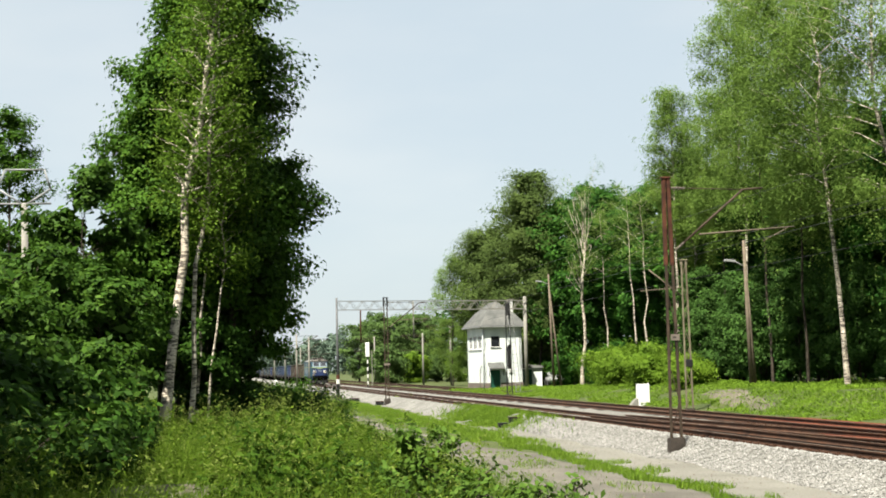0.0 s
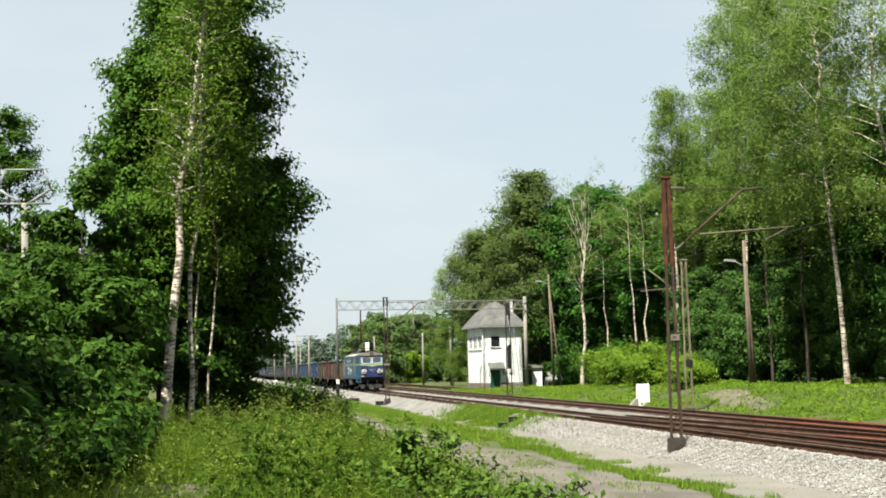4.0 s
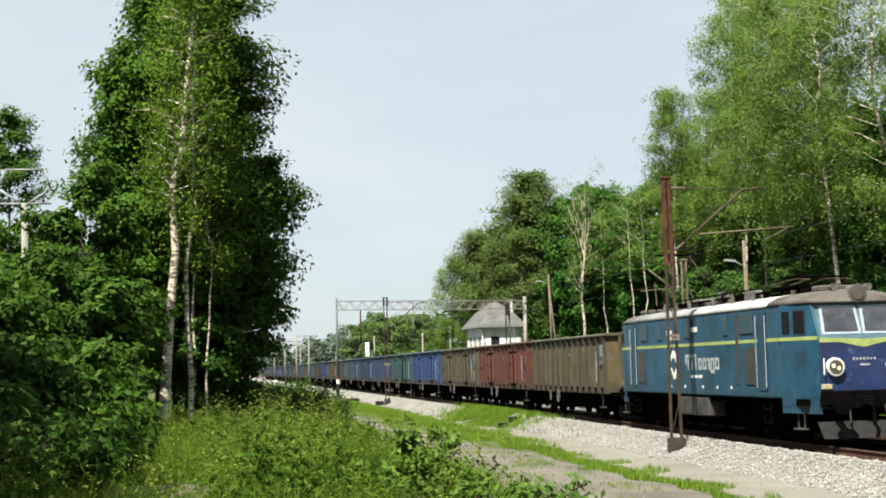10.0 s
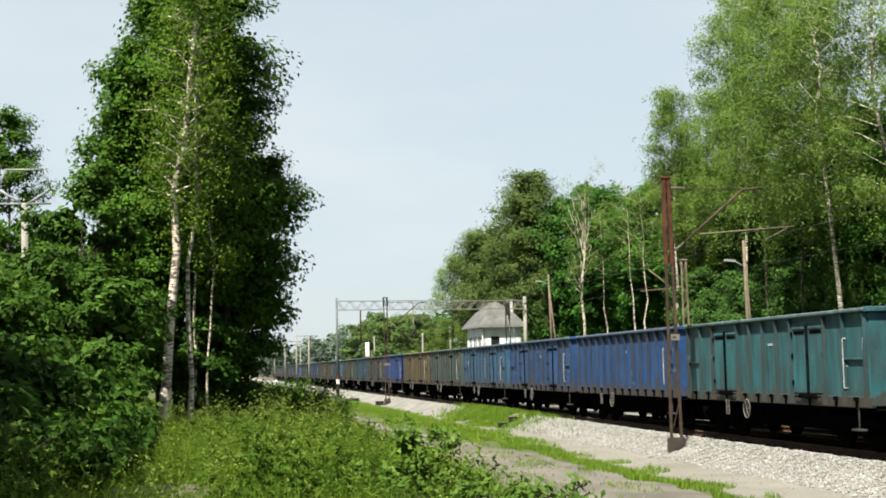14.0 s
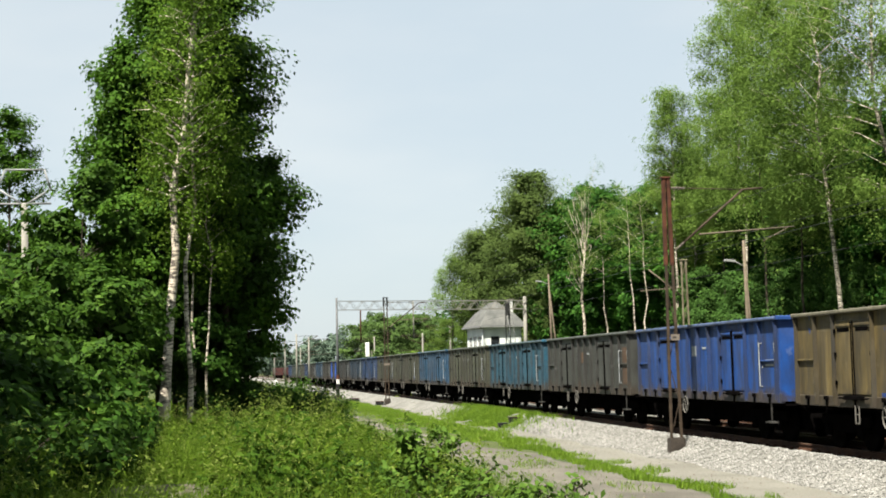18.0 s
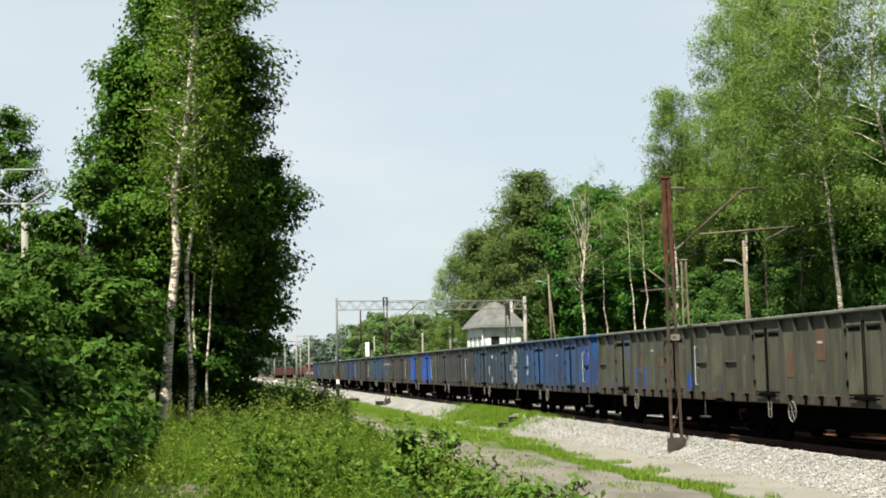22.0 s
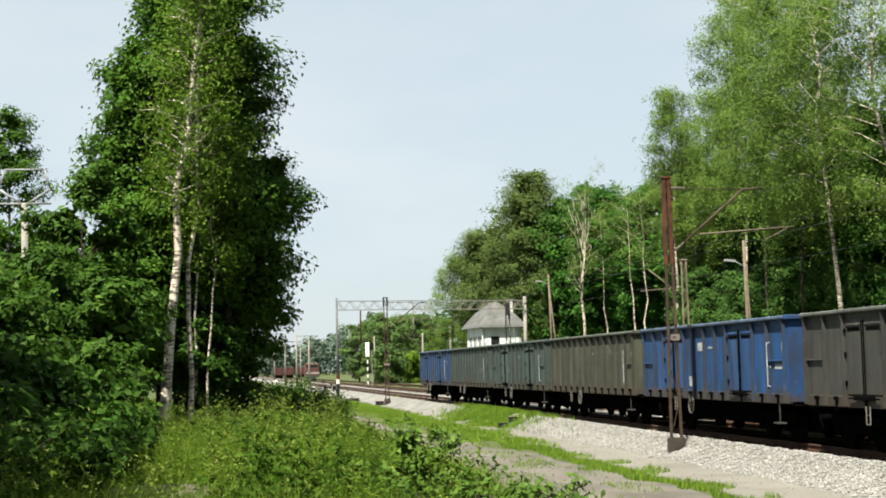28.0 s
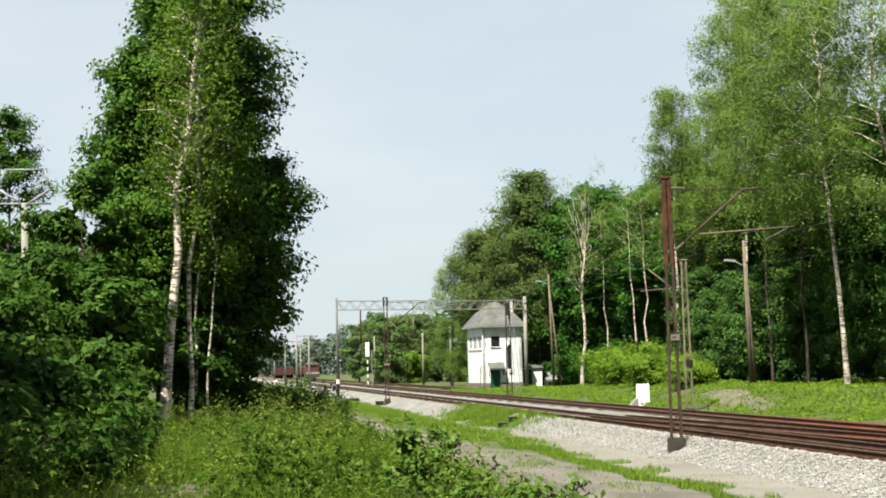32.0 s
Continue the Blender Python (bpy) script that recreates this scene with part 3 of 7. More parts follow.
# ---- masts, gantry, signals ----
def lattice(k, x, y, z0, z1, wide, deep, leg, pitch, top_scale=1.0, ends=True):
    """Four-legged lattice post between two heights."""
    corner = lambda s, t, z: Vector((x + s * wide / 2 * (1 + (top_scale - 1) * (z - z0) / (z1 - z0)), y + t * deep / 2 * (1 + (top_scale - 1) * (z - z0) / (z1 - z0)), z))
    for s in (-1, 1):
        for t in (-1, 1):
            k.bar(corner(s, t, z0), corner(s, t, z1), leg)
    n = max(2, int((z1 - z0) / pitch))
    for i in range(n):
        a, b = z0 + (z1 - z0) * i / n, z0 + (z1 - z0) * (i + 1) / n
        for t in (-1, 1):
            s = 1 if i % 2 else -1
            k.bar(corner(s, t, a), corner(-s, t, b), leg * 0.5, leg * 0.35)
            k.bar(corner(t, s, a), corner(t, -s, b), leg * 0.5, leg * 0.35)
    return k


def channel_mast(name, label, x, y, z0, z1, wide, steel, split, lean=0.0, block=True, upper=None, top=None):
    """Mast of two steel channels laced together, on a concrete foot."""
    t = thing(name, label, "mast", pose(x, y, z0, 0, lean, 0), "overhead line masts")
    h = z1 - z0
    top = top or wide
    half = lambda z: (wide + (top - wide) * z / h) / 2
    leg = lambda k, s, w, y0, y1, a, b: k.loft([[(s * half(z) - w, y0, z), (s * half(z) + w, y0, z), (s * half(z) + w, y1, z), (s * half(z) - w, y1, z)] for z in (a, b)])
    for s in (-1, 1):
        k = Kit()
        leg(k, s, 0.022, -0.06, 0.06, 0, split)
        leg(k, s, 0.035, -0.066, -0.052, 0, split)
        part("channel", k.bm(0.004), steel, t)
        k = Kit()
        leg(k, s, 0.062 if top == wide else 0.05, -0.07, 0.07, split, h)
        part("upper_channel", k.bm(0.008), upper or steel, t)
    n = int(h / 0.95)
    for i in range(n):
        a, b = h * i / n, h * (i + 1) / n
        s = 1 if i % 2 else -1
        k = Kit()
        k.bar((s * half(a), 0, a), (-s * half(b), 0, b), 0.014, 0.024)
        part("lace_bar", k.bm(), steel, t)
    k = Kit()
    k.box(-top / 2 - 0.08, top / 2 + 0.08, -0.1, 0.1, h, h + 0.05)
    part("cap", k.bm(0.01), upper or steel, t)
    if block:
        k = Kit()
        k.loft([[(-0.24, -0.2, -0.62), (0.24, -0.2, -0.62), (0.24, 0.2, -0.62), (-0.24, 0.2, -0.62)], [(-0.22, -0.18, 0.02), (0.22, -0.18, 0.02), (0.22, 0.18, 0.02), (-0.22, 0.18, 0.02)]])
        part("footing", k.bm(0.02, 2), M_CONCDARK, t, "dark stained concrete footing")
    return t


def insulator(p, q, parent, material=None):
    k = Kit()
    p, q = Vector(p), Vector(q)
    for i in range(6):
        a, b = p.lerp(q, i / 6), p.lerp(q, (i + 0.55) / 6)
        k.tube(a, b, 0.05, 0.028, 8)
    k.tube(p, q, 0.02, 0.02, 6)
    return part("insulator", k.bm(), material or M_PLINTH, parent, smooth=False)


def cantilever(t, foot, bend, tip, tie, reg, reg_tip, steel=None):
    """Sloping tube, top tie and registration arm on a mast; places in the mast's space."""
    steel = steel or M_RUSTRED
    k = Kit()
    v = Vector(foot).lerp(Vector(bend), 0.12)
    k.tube(v, bend, 0.036, 0.036, 8).tube(bend, tip, 0.032, 0.028, 8)
    part("bracket_tube", k.bm(), M_RUSTBROWN, t, "dark rusty bracket tube", True)
    insulator(foot, v, t)
    k = Kit()
    k.tube(Vector(tie).lerp(Vector(bend), 0.25), bend, 0.014, 0.014, 6)
    part("tie_rod", k.bm(), M_RUSTBROWN, t, smooth=True)
    insulator(Vector(tie).lerp(Vector(bend), 0.02), Vector(tie).lerp(Vector(bend), 0.22), t)
    k = Kit()
    k.tube(reg, reg_tip, 0.024, 0.02, 8)
    part("registration_arm", k.bm(), M_WOODPOLE, t, "tan painted registration arm", True)
    k = Kit()
    e = Vector(reg_tip)
    k.tube(e + Vector((-0.18, 0, -0.02)), e + Vector((-1.0, 0, -0.42)), 0.016, 0.012, 6)
    part("steady_arm", k.bm(), M_WOODPOLE, t, smooth=True)


M_MASTPALE = surface("weathered_tan_steel", (0.13, 0.105, 0.065), (0.34, 0.30, 0.20), 1.2, 14, 0.8)
mast_a = channel_mast("catenary_mast", "rusty red lattice catenary mast on a dark concrete footing", 13.1, 42.61, -0.05, 7.5, 0.30, M_RUSTBROWN, 5.0, -0.3, True, M_RUSTRED, 0.135)
cantilever(mast_a, (0.22, 0, 5.45), (2.34, 0, 7.2), (2.96, 0, 7.24), (0.10, 0, 7.28), (0.95, 0, 5.9), (3.88, 0, 6.08))
k = Kit()
k.box(-0.06, 0.20, -0.09, -0.075, 2.82, 3.0)
part("number_plate", k.bm(), M_PLINTH, mast_a, "small pale mast plate")
k = Kit()
k.box(0.0, 0.10, -0.094, -0.09, 2.89, 2.93)
part("number_bar", k.bm(), M_BLACK, mast_a)

mast_b = channel_mast("catenary_mast", "weathered tan lattice catenary mast beyond the second track", 22.4, 70.5, -0.12, 7.0, 0.32, M_MASTPALE, 6.9, -0.4, True, M_MASTPALE, 0.22)
k = Kit()
k.tube((-0.2, 0, 5.45), (-1.75, 0, 6.72), 0.04, 0.032, 8)
part("bracket_tube", k.bm(), M_WOODPOLE, mast_b, "tan sloping bracket tube", True)
k = Kit()
k.tube((-0.1, 0, 5.82), (-2.2, 0, 5.7), 0.026, 0.02, 8)
part("registration_arm", k.bm(), M_WOODPOLE, mast_b, smooth=True)
k = Kit()
k.box(-0.12, 0.22, -0.12, 0.1, 2.0, 2.35)
part("switch_box", k.bm(0.02), M_BLACK, mast_b)

mast_c = channel_mast("catenary_mast", "dark lattice catenary mast with a long bracket", 12.7, 114.2, -0.1, 7.5, 0.26, M_RUSTBROWN, 7.0, 0.0, True, M_BLACK)
cantilever(mast_c, (0.3, 0, 5.4), (2.6, 0, 7.2), (3.2, 0, 7.2), (0.15, 0, 7.25), (0.9, 0, 5.9), (3.4, 0, 6.0))
k = Kit()
k.box(-0.2, 0.24, -0.09, -0.075, 2.5, 2.66)
part("number_plate", k.bm(), M_PLINTH, mast_c)


def gantry():
    """Portal over the tracks: two posts and a lattice beam."""
    a, b = Vector((11.2, 142, 0)), Vector((30.4, 148, 0.1))
    g = thing("catenary_gantry", "grey lattice steel catenary portal spanning the tracks", "gantry", pose(a.x, a.y, -0.3, 0, 0, math.degrees(math.atan2(b.y - a.y, b.x - a.x))))
    length = (b - a).length
    for i, (x, top) in enumerate(((0, 9.2), (length, 9.3))):
        k = Kit()
        k.tube((x, 0, 0), (x, 0, top), 0.13 if i == 0 else 0.2, 0.09 if i == 0 else 0.17, 10)
        part("post", k.bm(), M_STEEL if i == 0 else M_CONC, g, smooth=True)
        k = Kit()
        k.box(x - 0.3, x + 0.3, -0.3, 0.3, -0.4, 0.12)
        part("footing", k.bm(0.03), M_CONCDARK, g)
    for z, p in ((0.9, M_BLACK), (1.35, M_WHITE), (1.8, M_RUSTRED)):
        k = Kit()
        k.tube((0, 0, z - 0.2), (0, 0, z + 0.22), 0.165, 0.163, 10)
        part("warning_band", k.bm(), p, g)
    for lo, hi, mat, leg in ((0.1, length * 0.6, M_GREY, 0.06), (length * 0.6, length - 0.1, M_CONC, 0.075)):
        for t in (-0.25, 0.25):
            for z in (8.05, 8.88):
                k = Kit()
                k.bar((lo, t, z), (hi, t, z), leg)
                part("beam_chord", k.bm(), mat, g)
            k = Kit()
            n = int((hi - lo) / 0.6)
            for i in range(n):
                x0, x1 = lo + (hi - lo) * i / n, lo + (hi - lo) * (i + 1) / n
                k.bar((x0, t, 8.05 if i % 2 else 8.88), (x1, t, 8.88 if i % 2 else 8.05), leg * 0.65)
            part("beam_lacing", k.bm(), mat, g)
    for x, z0, z1, mat in ((7.9, 5.3, 8.9, M_CONC), (2.4, 5.0, 8.05, M_RUSTRED)):
        k = Kit()
        k.tube((x, 0, z0), (x, 0, z1), 0.07, 0.07, 6)
        part("drop_post", k.bm(), mat, g, smooth=True)
        k = Kit()
        k.tube((x, 0, z0 + 0.2), (x + 1.1, 0, z0 + 0.05), 0.03, 0.02, 6)
        part("registration_arm", k.bm(), M_RUSTBROWN, g, smooth=True)


gantry()


def wire(x, z, label):
    k = Kit()
    k.tube((x, -20, z), (x, 600, z), 0.006, 0.006, 5)
    tagged(part("overhead_wire", k.bm(), M_WIRE), label, "overhead wire", "overhead wires")


for tx in (TRACK, TRACK_2):
    wire(tx + 0.1, 5.65, "thin dark contact wire over the track")
    wire(tx, 6.95, "thin dark carrier wire over the track")


def far_mast(x, y, top, material, arm):
    t = thing("catenary_mast", "pale concrete catenary mast far down the line", "mast", pose(x, y, -0.3), "far masts")
    k = Kit()
    k.tube((0, 0, 0), (0, 0, top), 0.14, 0.10, 8)
    part("post", k.bm(), material, t, smooth=True)
    k = Kit()
    k.tube((0, 0, top - 1.6), (arm, 0, top - 0.3), 0.04, 0.04, 6).tube((0, 0, top - 0.3), (arm, 0, top - 0.3), 0.03, 0.03, 6).tube((0, 0, top - 2.4), (arm * 1.1, 0, top - 2.3), 0.03, 0.03, 6)
    part("bracket", k.bm(), M_RUSTBROWN, t)


for x, y, top, arm in ((10.4, 200, 7.3, 2.8), (12.5, 208, 7.0, 2.6), (11.2, 252, 7.6, 2.8), (24.8, 240, 7.6, -3), (27.8, 205, 7.2, -3), (29.3, 190, 8, -3.2), (28.0, 300, 7.5, -3), (12.0, 320, 7.4, 2.6),
                       (31.6, 176, 6.0, -0.8), (33.0, 190, 6.4, -0.8), (18.0, 330, 7.4, 2.2)):
    far_mast(x, y, top, M_CONC, arm)


def signal(x, y, z, h, white, label):
    t = thing("railway_signal", label, "signal", pose(x, y, z), "railway signals")
    k = Kit()
    lattice(k, 0, 0, 0, h, 0.40, 0.26, 0.042, 0.55, 0.7)
    part("post", k.bm(), M_BLACK, t)
    k = Kit()
    for s in (-0.22, 0.22):
        k.tube((0.7 + s * 0.8, -0.1, 0), (0.2 + s * 0.8, -0.1, h * 0.86), 0.025, 0.025, 6)
    part("ladder_rail", k.bm(), M_GREY, t)
    for i in range(int(h / 0.32)):
        f = i * 0.32 / (h * 0.86)
        if f < 1:
            k = Kit()
            k.tube((0.52 - 0.5 * f, -0.1, f * h * 0.86), (0.88 - 0.5 * f, -0.1, f * h * 0.86), 0.015, 0.015, 5)
            part("rung", k.bm(), M_GREY, t)
    k = Kit()
    k.box(-0.16, 0.16, -0.32, -0.18, h * 0.28, h * 0.52)
    part("screen", k.bm(0.04), M_BLACK, t)
    k = Kit()
    k.box(-0.15, 0.15, -0.3, -0.16, h * 0.84, h * 0.97)
    part("screen", k.bm(0.04), M_WHITE if white else M_BLACK, t)
    for i in range(3):
        k = Kit()
        k.tube((0, -0.30, h * (0.34 + 0.09 * i)), (0, -0.42, h * (0.34 + 0.09 * i)), 0.1, 0.12, 10)
        part("lamp_hood", k.bm(), M_BLACK, t)
    k = Kit()
    k.box(-0.4, 0.4, -0.3, 0.3, -0.3, 0.1)
    part("footing", k.bm(0.03), M_CONCDARK, t)
    return t


signal(22.7, 117.3, -0.2, 7.5, False, "tall black light signal on a lattice post with a ladder")


def white_signal():
    t = thing("railway_signal", "white signal panel on a black and white banded post", "signal", pose(18.75, 190, -0.2), "railway signals")
    for i in range(9):
        k = Kit()
        k.tube((0, 0, i * 0.435), (0, 0, i * 0.435 + 0.435), 0.085, 0.085, 8)
        part("band", k.bm(), M_WHITE if i % 2 else M_BLACK, t, smooth=False)
    k = Kit()
    k.box(-0.26, 0.26, -0.12, 0.0, 3.9, 5.7)
    part("panel", k.bm(0.05), M_WHITE, t)
    k = Kit()
    k.tube((0.55, 0.1, 0), (0.55, 0.1, 4.6), 0.06, 0.05, 8)
    part("post", k.bm(), M_CONC, t)


white_signal()


def board():
    """White lineside box with a sloping foot."""
    t = thing("lineside_cabinet", "small white concrete lineside cabinet beside the track", "cabinet", pose(22.95, 80.5, -0.28))
    k = Kit()
    k.loft([[(-0.34, -0.2, 0), (0.34, -0.2, 0), (0.34, 0.2, 0), (-0.34, 0.2, 0)], [(-0.32, -0.18, 1.26), (0.34, -0.18, 1.26), (0.34, 0.18, 1.26), (-0.32, 0.18, 1.26)]])
    part("body", k.bm(0.02), M_WHITE, t)
    k = Kit()
    k.loft([[(-0.9, -0.22, 0), (-0.3, -0.22, 0), (-0.3, 0.22, 0), (-0.9, 0.22, 0)], [(-0.45, -0.2, 0.45), (-0.3, -0.2, 0.5), (-0.3, 0.2, 0.5), (-0.45, 0.2, 0.45)]])
    part("apron", k.bm(0.02), M_CONC, t)


board()


def track_box(x, y, z, s, label, lid):
    t = thing("cable_box", label, "cable box", pose(x, y, z), "cable boxes")
    k = Kit()
    k.box(-s, s, -s * 0.7, s * 0.7, 0, s * 0.9)
    part("body", k.bm(0.03), M_BLACK, t)
    k = Kit()
    k.box(-s * 1.08, s * 1.08, -s * 0.78, s * 0.78, s * 0.9, s * 1.05)
    part("lid", k.bm(0.02), lid, t)


track_box(13.15, 67.0, -0.40, 0.26, "dark steel cable box on weedy ballast", M_RUSTBROWN)
track_box(12.5, 66.4, -0.58, 0.22, "dark steel cable box on weedy ballast", M_BLACK)
track_box(12.0, 113.2, -0.55, 0.3, "dark red cable box beside the mast", M_RUSTRED)
track_box(11.7, 130.0, -0.6, 0.3, "dark red cable box beside the line", M_RUSTRED)


def lamp_post(x, y, z, h, lean, arm, label, prop, drop=0.0):
    t = thing("lamp_post", label, "lamp post", pose(x, y, z, 0, lean, 0), "wooden poles")
    k = Kit()
    k.tube((0, 0, 0), (0, 0, h), 0.125, 0.08, 10)
    part("pole", k.bm(), M_WOODPOLE, t, smooth=True)
    if prop:
        k = Kit()
        k.tube((prop, 0, 0), (0.03 * prop, 0, h * 0.86), 0.10, 0.07, 8)
        part("prop", k.bm(), M_WOODPOLE, t, smooth=True)
    k = Kit()
    h -= drop
    k.tube((0, 0, h - 1.0), (-arm, 0, h - 0.7), 0.03, 0.025, 6)
    part("arm", k.bm(), M_GREY, t, smooth=True)
    k = Kit()
    k.loft([[(-arm - 0.65, -0.12, h - 0.68), (-arm, -0.07, h - 0.75), (-arm, 0.07, h - 0.75), (-arm - 0.65, 0.12, h - 0.68)], [(-arm - 0.6, -0.09, h - 0.55), (-arm, -0.05, h - 0.62), (-arm, 0.05, h - 0.62), (-arm - 0.6, 0.09, h - 0.55)]])
    part("lantern", k.bm(0.02), M_GREY, t)


lamp_post(33.0, 147.4, -0.1, 11.2, -1.2, 0.7, "tall wooden pole with a street lantern behind the signal box", 0.75)
lamp_post(28.0, 77.3, 0.5, 8.0, -0.9, 0.5, "weathered wooden pole at the forest edge", 0.22, 0.42)


def line_pole():
    """Pale power-line pole with a hexagonal frame head."""
    t = thing("power_pole", "pale concrete power-line pole with an angular frame head", "power pole", pose(-7.25, 60, 0.3))
    k = Kit()
    k.tube((0, 0, 0), (0, 0, 8.6), 0.16, 0.12, 10)
    part("pole", k.bm(), M_CONC, t, smooth=True)
    for a, b in (((-1.0, 0, 8.58), (1.0, 0, 8.58)), ((0, 0, 8.5), (-0.98, 0, 9.15)), ((0, 0, 8.5), (0.98, 0, 9.15)), ((-0.98, 0, 9.15), (-0.75, 0, 9.9)), ((0.98, 0, 9.15), (0.75, 0, 9.9)), ((-0.75, 0, 9.9), (0.75, 0, 9.9))):
        k = Kit()
        k.tube(a, b, 0.04, 0.04, 6)
        part("frame_bar", k.bm(), M_GREY, t, smooth=True)


line_pole()


# ---- signal box ----
def signal_box():
    x0, y0, w, d, z0, ze, za = 26.75, 151.5, 4.0, 7.0, -0.3, 6.2, 8.75
    t = thing("signal_box", "white rendered two-storey signal box with a grey hipped roof", "building", pose(x0, y0, z0, 0, 0, 4))
    e = ze - z0

    def wall(name, a, b, holes, thick=0.3):
        """A wall from a to b (x, y) with openings (along, width, sill, head)."""
        k = Kit()
        a, b = Vector((*a, 0)), Vector((*b, 0))
        u = (b - a).normalized()
        m = Matrix.Translation(a) @ Matrix(((u.x, -u.y, 0, 0), (u.y, u.x, 0, 0), (0, 0, 1, 0), (0, 0, 0, 1)))
        length = (b - a).length
        cuts = sorted({0, length, *(h[0] for h in holes), *(h[0] + h[1] for h in holes)})
        rows = sorted({0.0, e, *(h[2] for h in holes), *(h[3] for h in holes)})
        solid = lambda c, r: not any(h[0] < (cuts[c] + cuts[c + 1]) / 2 < h[0] + h[1] and h[2] < (rows[r] + rows[r + 1]) / 2 < h[3] for h in holes)
        cells = [(c, r) for c in range(len(cuts) - 1) for r in range(len(rows) - 1) if solid(c, r)]
        at = lambda c, y, r: m @ Vector((cuts[c], y, rows[r]))
        for c, r in cells:
            k.add([at(c, 0, r), at(c + 1, 0, r), at(c + 1, 0, r + 1), at(c, 0, r + 1)], [(0, 1, 2, 3)])
            k.add([at(c, thick, r), at(c + 1, thick, r), at(c + 1, thick, r + 1), at(c, thick, r + 1)], [(3, 2, 1, 0)])
            for dc, dr, p, q in ((-1, 0, (0, 0), (0, 1)), (1, 0, (1, 0), (1, 1)), (0, -1, (0, 0), (1, 0)), (0, 1, (0, 1), (1, 1))):
                if (c + dc, r + dr) not in cells:
                    k.add([at(c + p[0], 0, r + p[1]), at(c + q[0], 0, r + q[1]), at(c + q[0], thick, r + q[1]), at(c + p[0], thick, r + p[1])], [(0, 1, 2, 3)])
        b2 = k.bm()
        bmesh.ops.remove_doubles(b2, verts=b2.verts, dist=0.0005)
        bmesh.ops.recalc_face_normals(b2, faces=b2.faces)
        return part(name, b2, M_RENDER, t), m

    front_holes = [(0.8, 0.9, 4.4, 5.45), (0.65, 1.05, 0.0, 2.05)]
    wall_f, mf = wall("wall", (0, 0), (w, 0), front_holes)
    side_holes = [(0.9, 1.5, 4.2, 5.55), (2.9, 1.5, 4.2, 5.55), (4.9, 1.3, 4.2, 5.55)]
    wall_l, ml = wall("wall", (0, d), (0, 0), [(d - h[0] - h[1], h[1], h[2], h[3]) for h in side_holes])
    wall("wall", (w, 0), (w, d), [])
    wall("wall", (w, d), (0, d), [])
    k = Kit()
    k.box(-0.06, 0.63, -0.06, 0.0, 0, 0.75).box(1.72, w + 0.06, -0.06, 0.0, 0, 0.75).box(-0.06, 0.0, 0.0, d, 0, 0.75)
    part("plinth", k.bm(0.01), M_PLINTH, t, "brown stone plinth")
    dark = M_BLACK
    for (a, ww, s0, s1), m in [(front_holes[0], mf)] + [((d - h[0] - h[1], h[1], h[2], h[3]), ml) for h in side_holes]:
        win = new("window")
        win.parent = t
        k = Kit()
        k.box(a, a + ww, 0.07, 0.09, s0, s1, 0, m)
        part("pane", k.bm(), M_GLASS, win, "dark window glass")
        for q in ((a, a + 0.06, s0, s1), (a + ww - 0.06, a + ww, s0, s1), (a + 0.06, a + ww - 0.06, s0, s0 + 0.06), (a + 0.06, a + ww - 0.06, s1 - 0.06, s1)) + (((a + ww / 2 - 0.04, a + ww / 2 + 0.04, s0 + 0.06, s1 - 0.06), (a + 0.06, a + ww / 2 - 0.04, s1 - 0.45, s1 - 0.38), (a + ww / 2 + 0.04, a + ww - 0.06, s1 - 0.45, s1 - 0.38)) if m is ml else ()):
            k = Kit()
            k.box(q[0], q[1], 0.03, 0.11, q[2], q[3], 0, m)
            part("frame", k.bm(), M_WHITE if m is ml else M_BLACK, win)
        k = Kit()
        k.box(a - 0.1, a + ww + 0.1, -0.1, 0.12, s0 - 0.08, s0 - 0.003, 0, m)
        part("sill", k.bm(0.01), M_WHITE, win)
    k = Kit()
    k.box(0.68, 1.67, 0.1, 0.16, 0.03, 2.02)
    door = part("door", k.bm(), M_GREEN, t, "green painted door")
    k = Kit()
    k.box(0.8, 1.55, 0.085, 0.1, 0.2, 0.95).box(0.8, 1.55, 0.085, 0.1, 1.1, 1.9)
    part("door_panel", k.bm(0.01), M_GREEN, door)
    k = Kit()
    k.loft([[(0.42, -0.75, 2.12), (2.02, -0.75, 2.12), (2.02, 0.0, 2.6), (0.42, 0.0, 2.6)], [(0.42, -0.75, 2.24), (2.02, -0.75, 2.24), (2.02, 0.0, 2.8), (0.42, 0.0, 2.8)]])
    part("canopy", k.bm(0.01), M_ROOF, t, "small brown-grey door canopy")
    for x in (0.5, 1.94):
        k = Kit()
        k.bar((x, -0.02, 1.5), (x, -0.7, 2.15), 0.06)
        part("canopy_bracket", k.bm(), M_BLACK, t)
    # hipped roof with eaves
    o = 0.42
    r0 = [(-o, -o, e - 0.12), (w + o, -o, e - 0.12), (w + o, d + o, e - 0.12), (-o, d + o, e - 0.12)]
    r1 = [(x, y, e + 0.05) for x, y, _ in r0]
    mid = [(0.55, 0.75, e + 1.35), (w - 0.55, 0.75, e + 1.35), (w - 0.55, d - 0.75, e + 1.35), (0.55, d - 0.75, e + 1.35)]
    top = [(w / 2 - 0.12, 2.2, za - z0), (w / 2 + 0.12, 2.2, za - z0), (w / 2 + 0.12, d - 2.2, za - z0), (w / 2 - 0.12, d - 2.2, za - z0)]
    k = Kit()
    k.loft([r0, r1, mid, top])
    roof = part("roof", k.bm(), M_ROOF, t, "grey hipped roof")
    k = Kit()
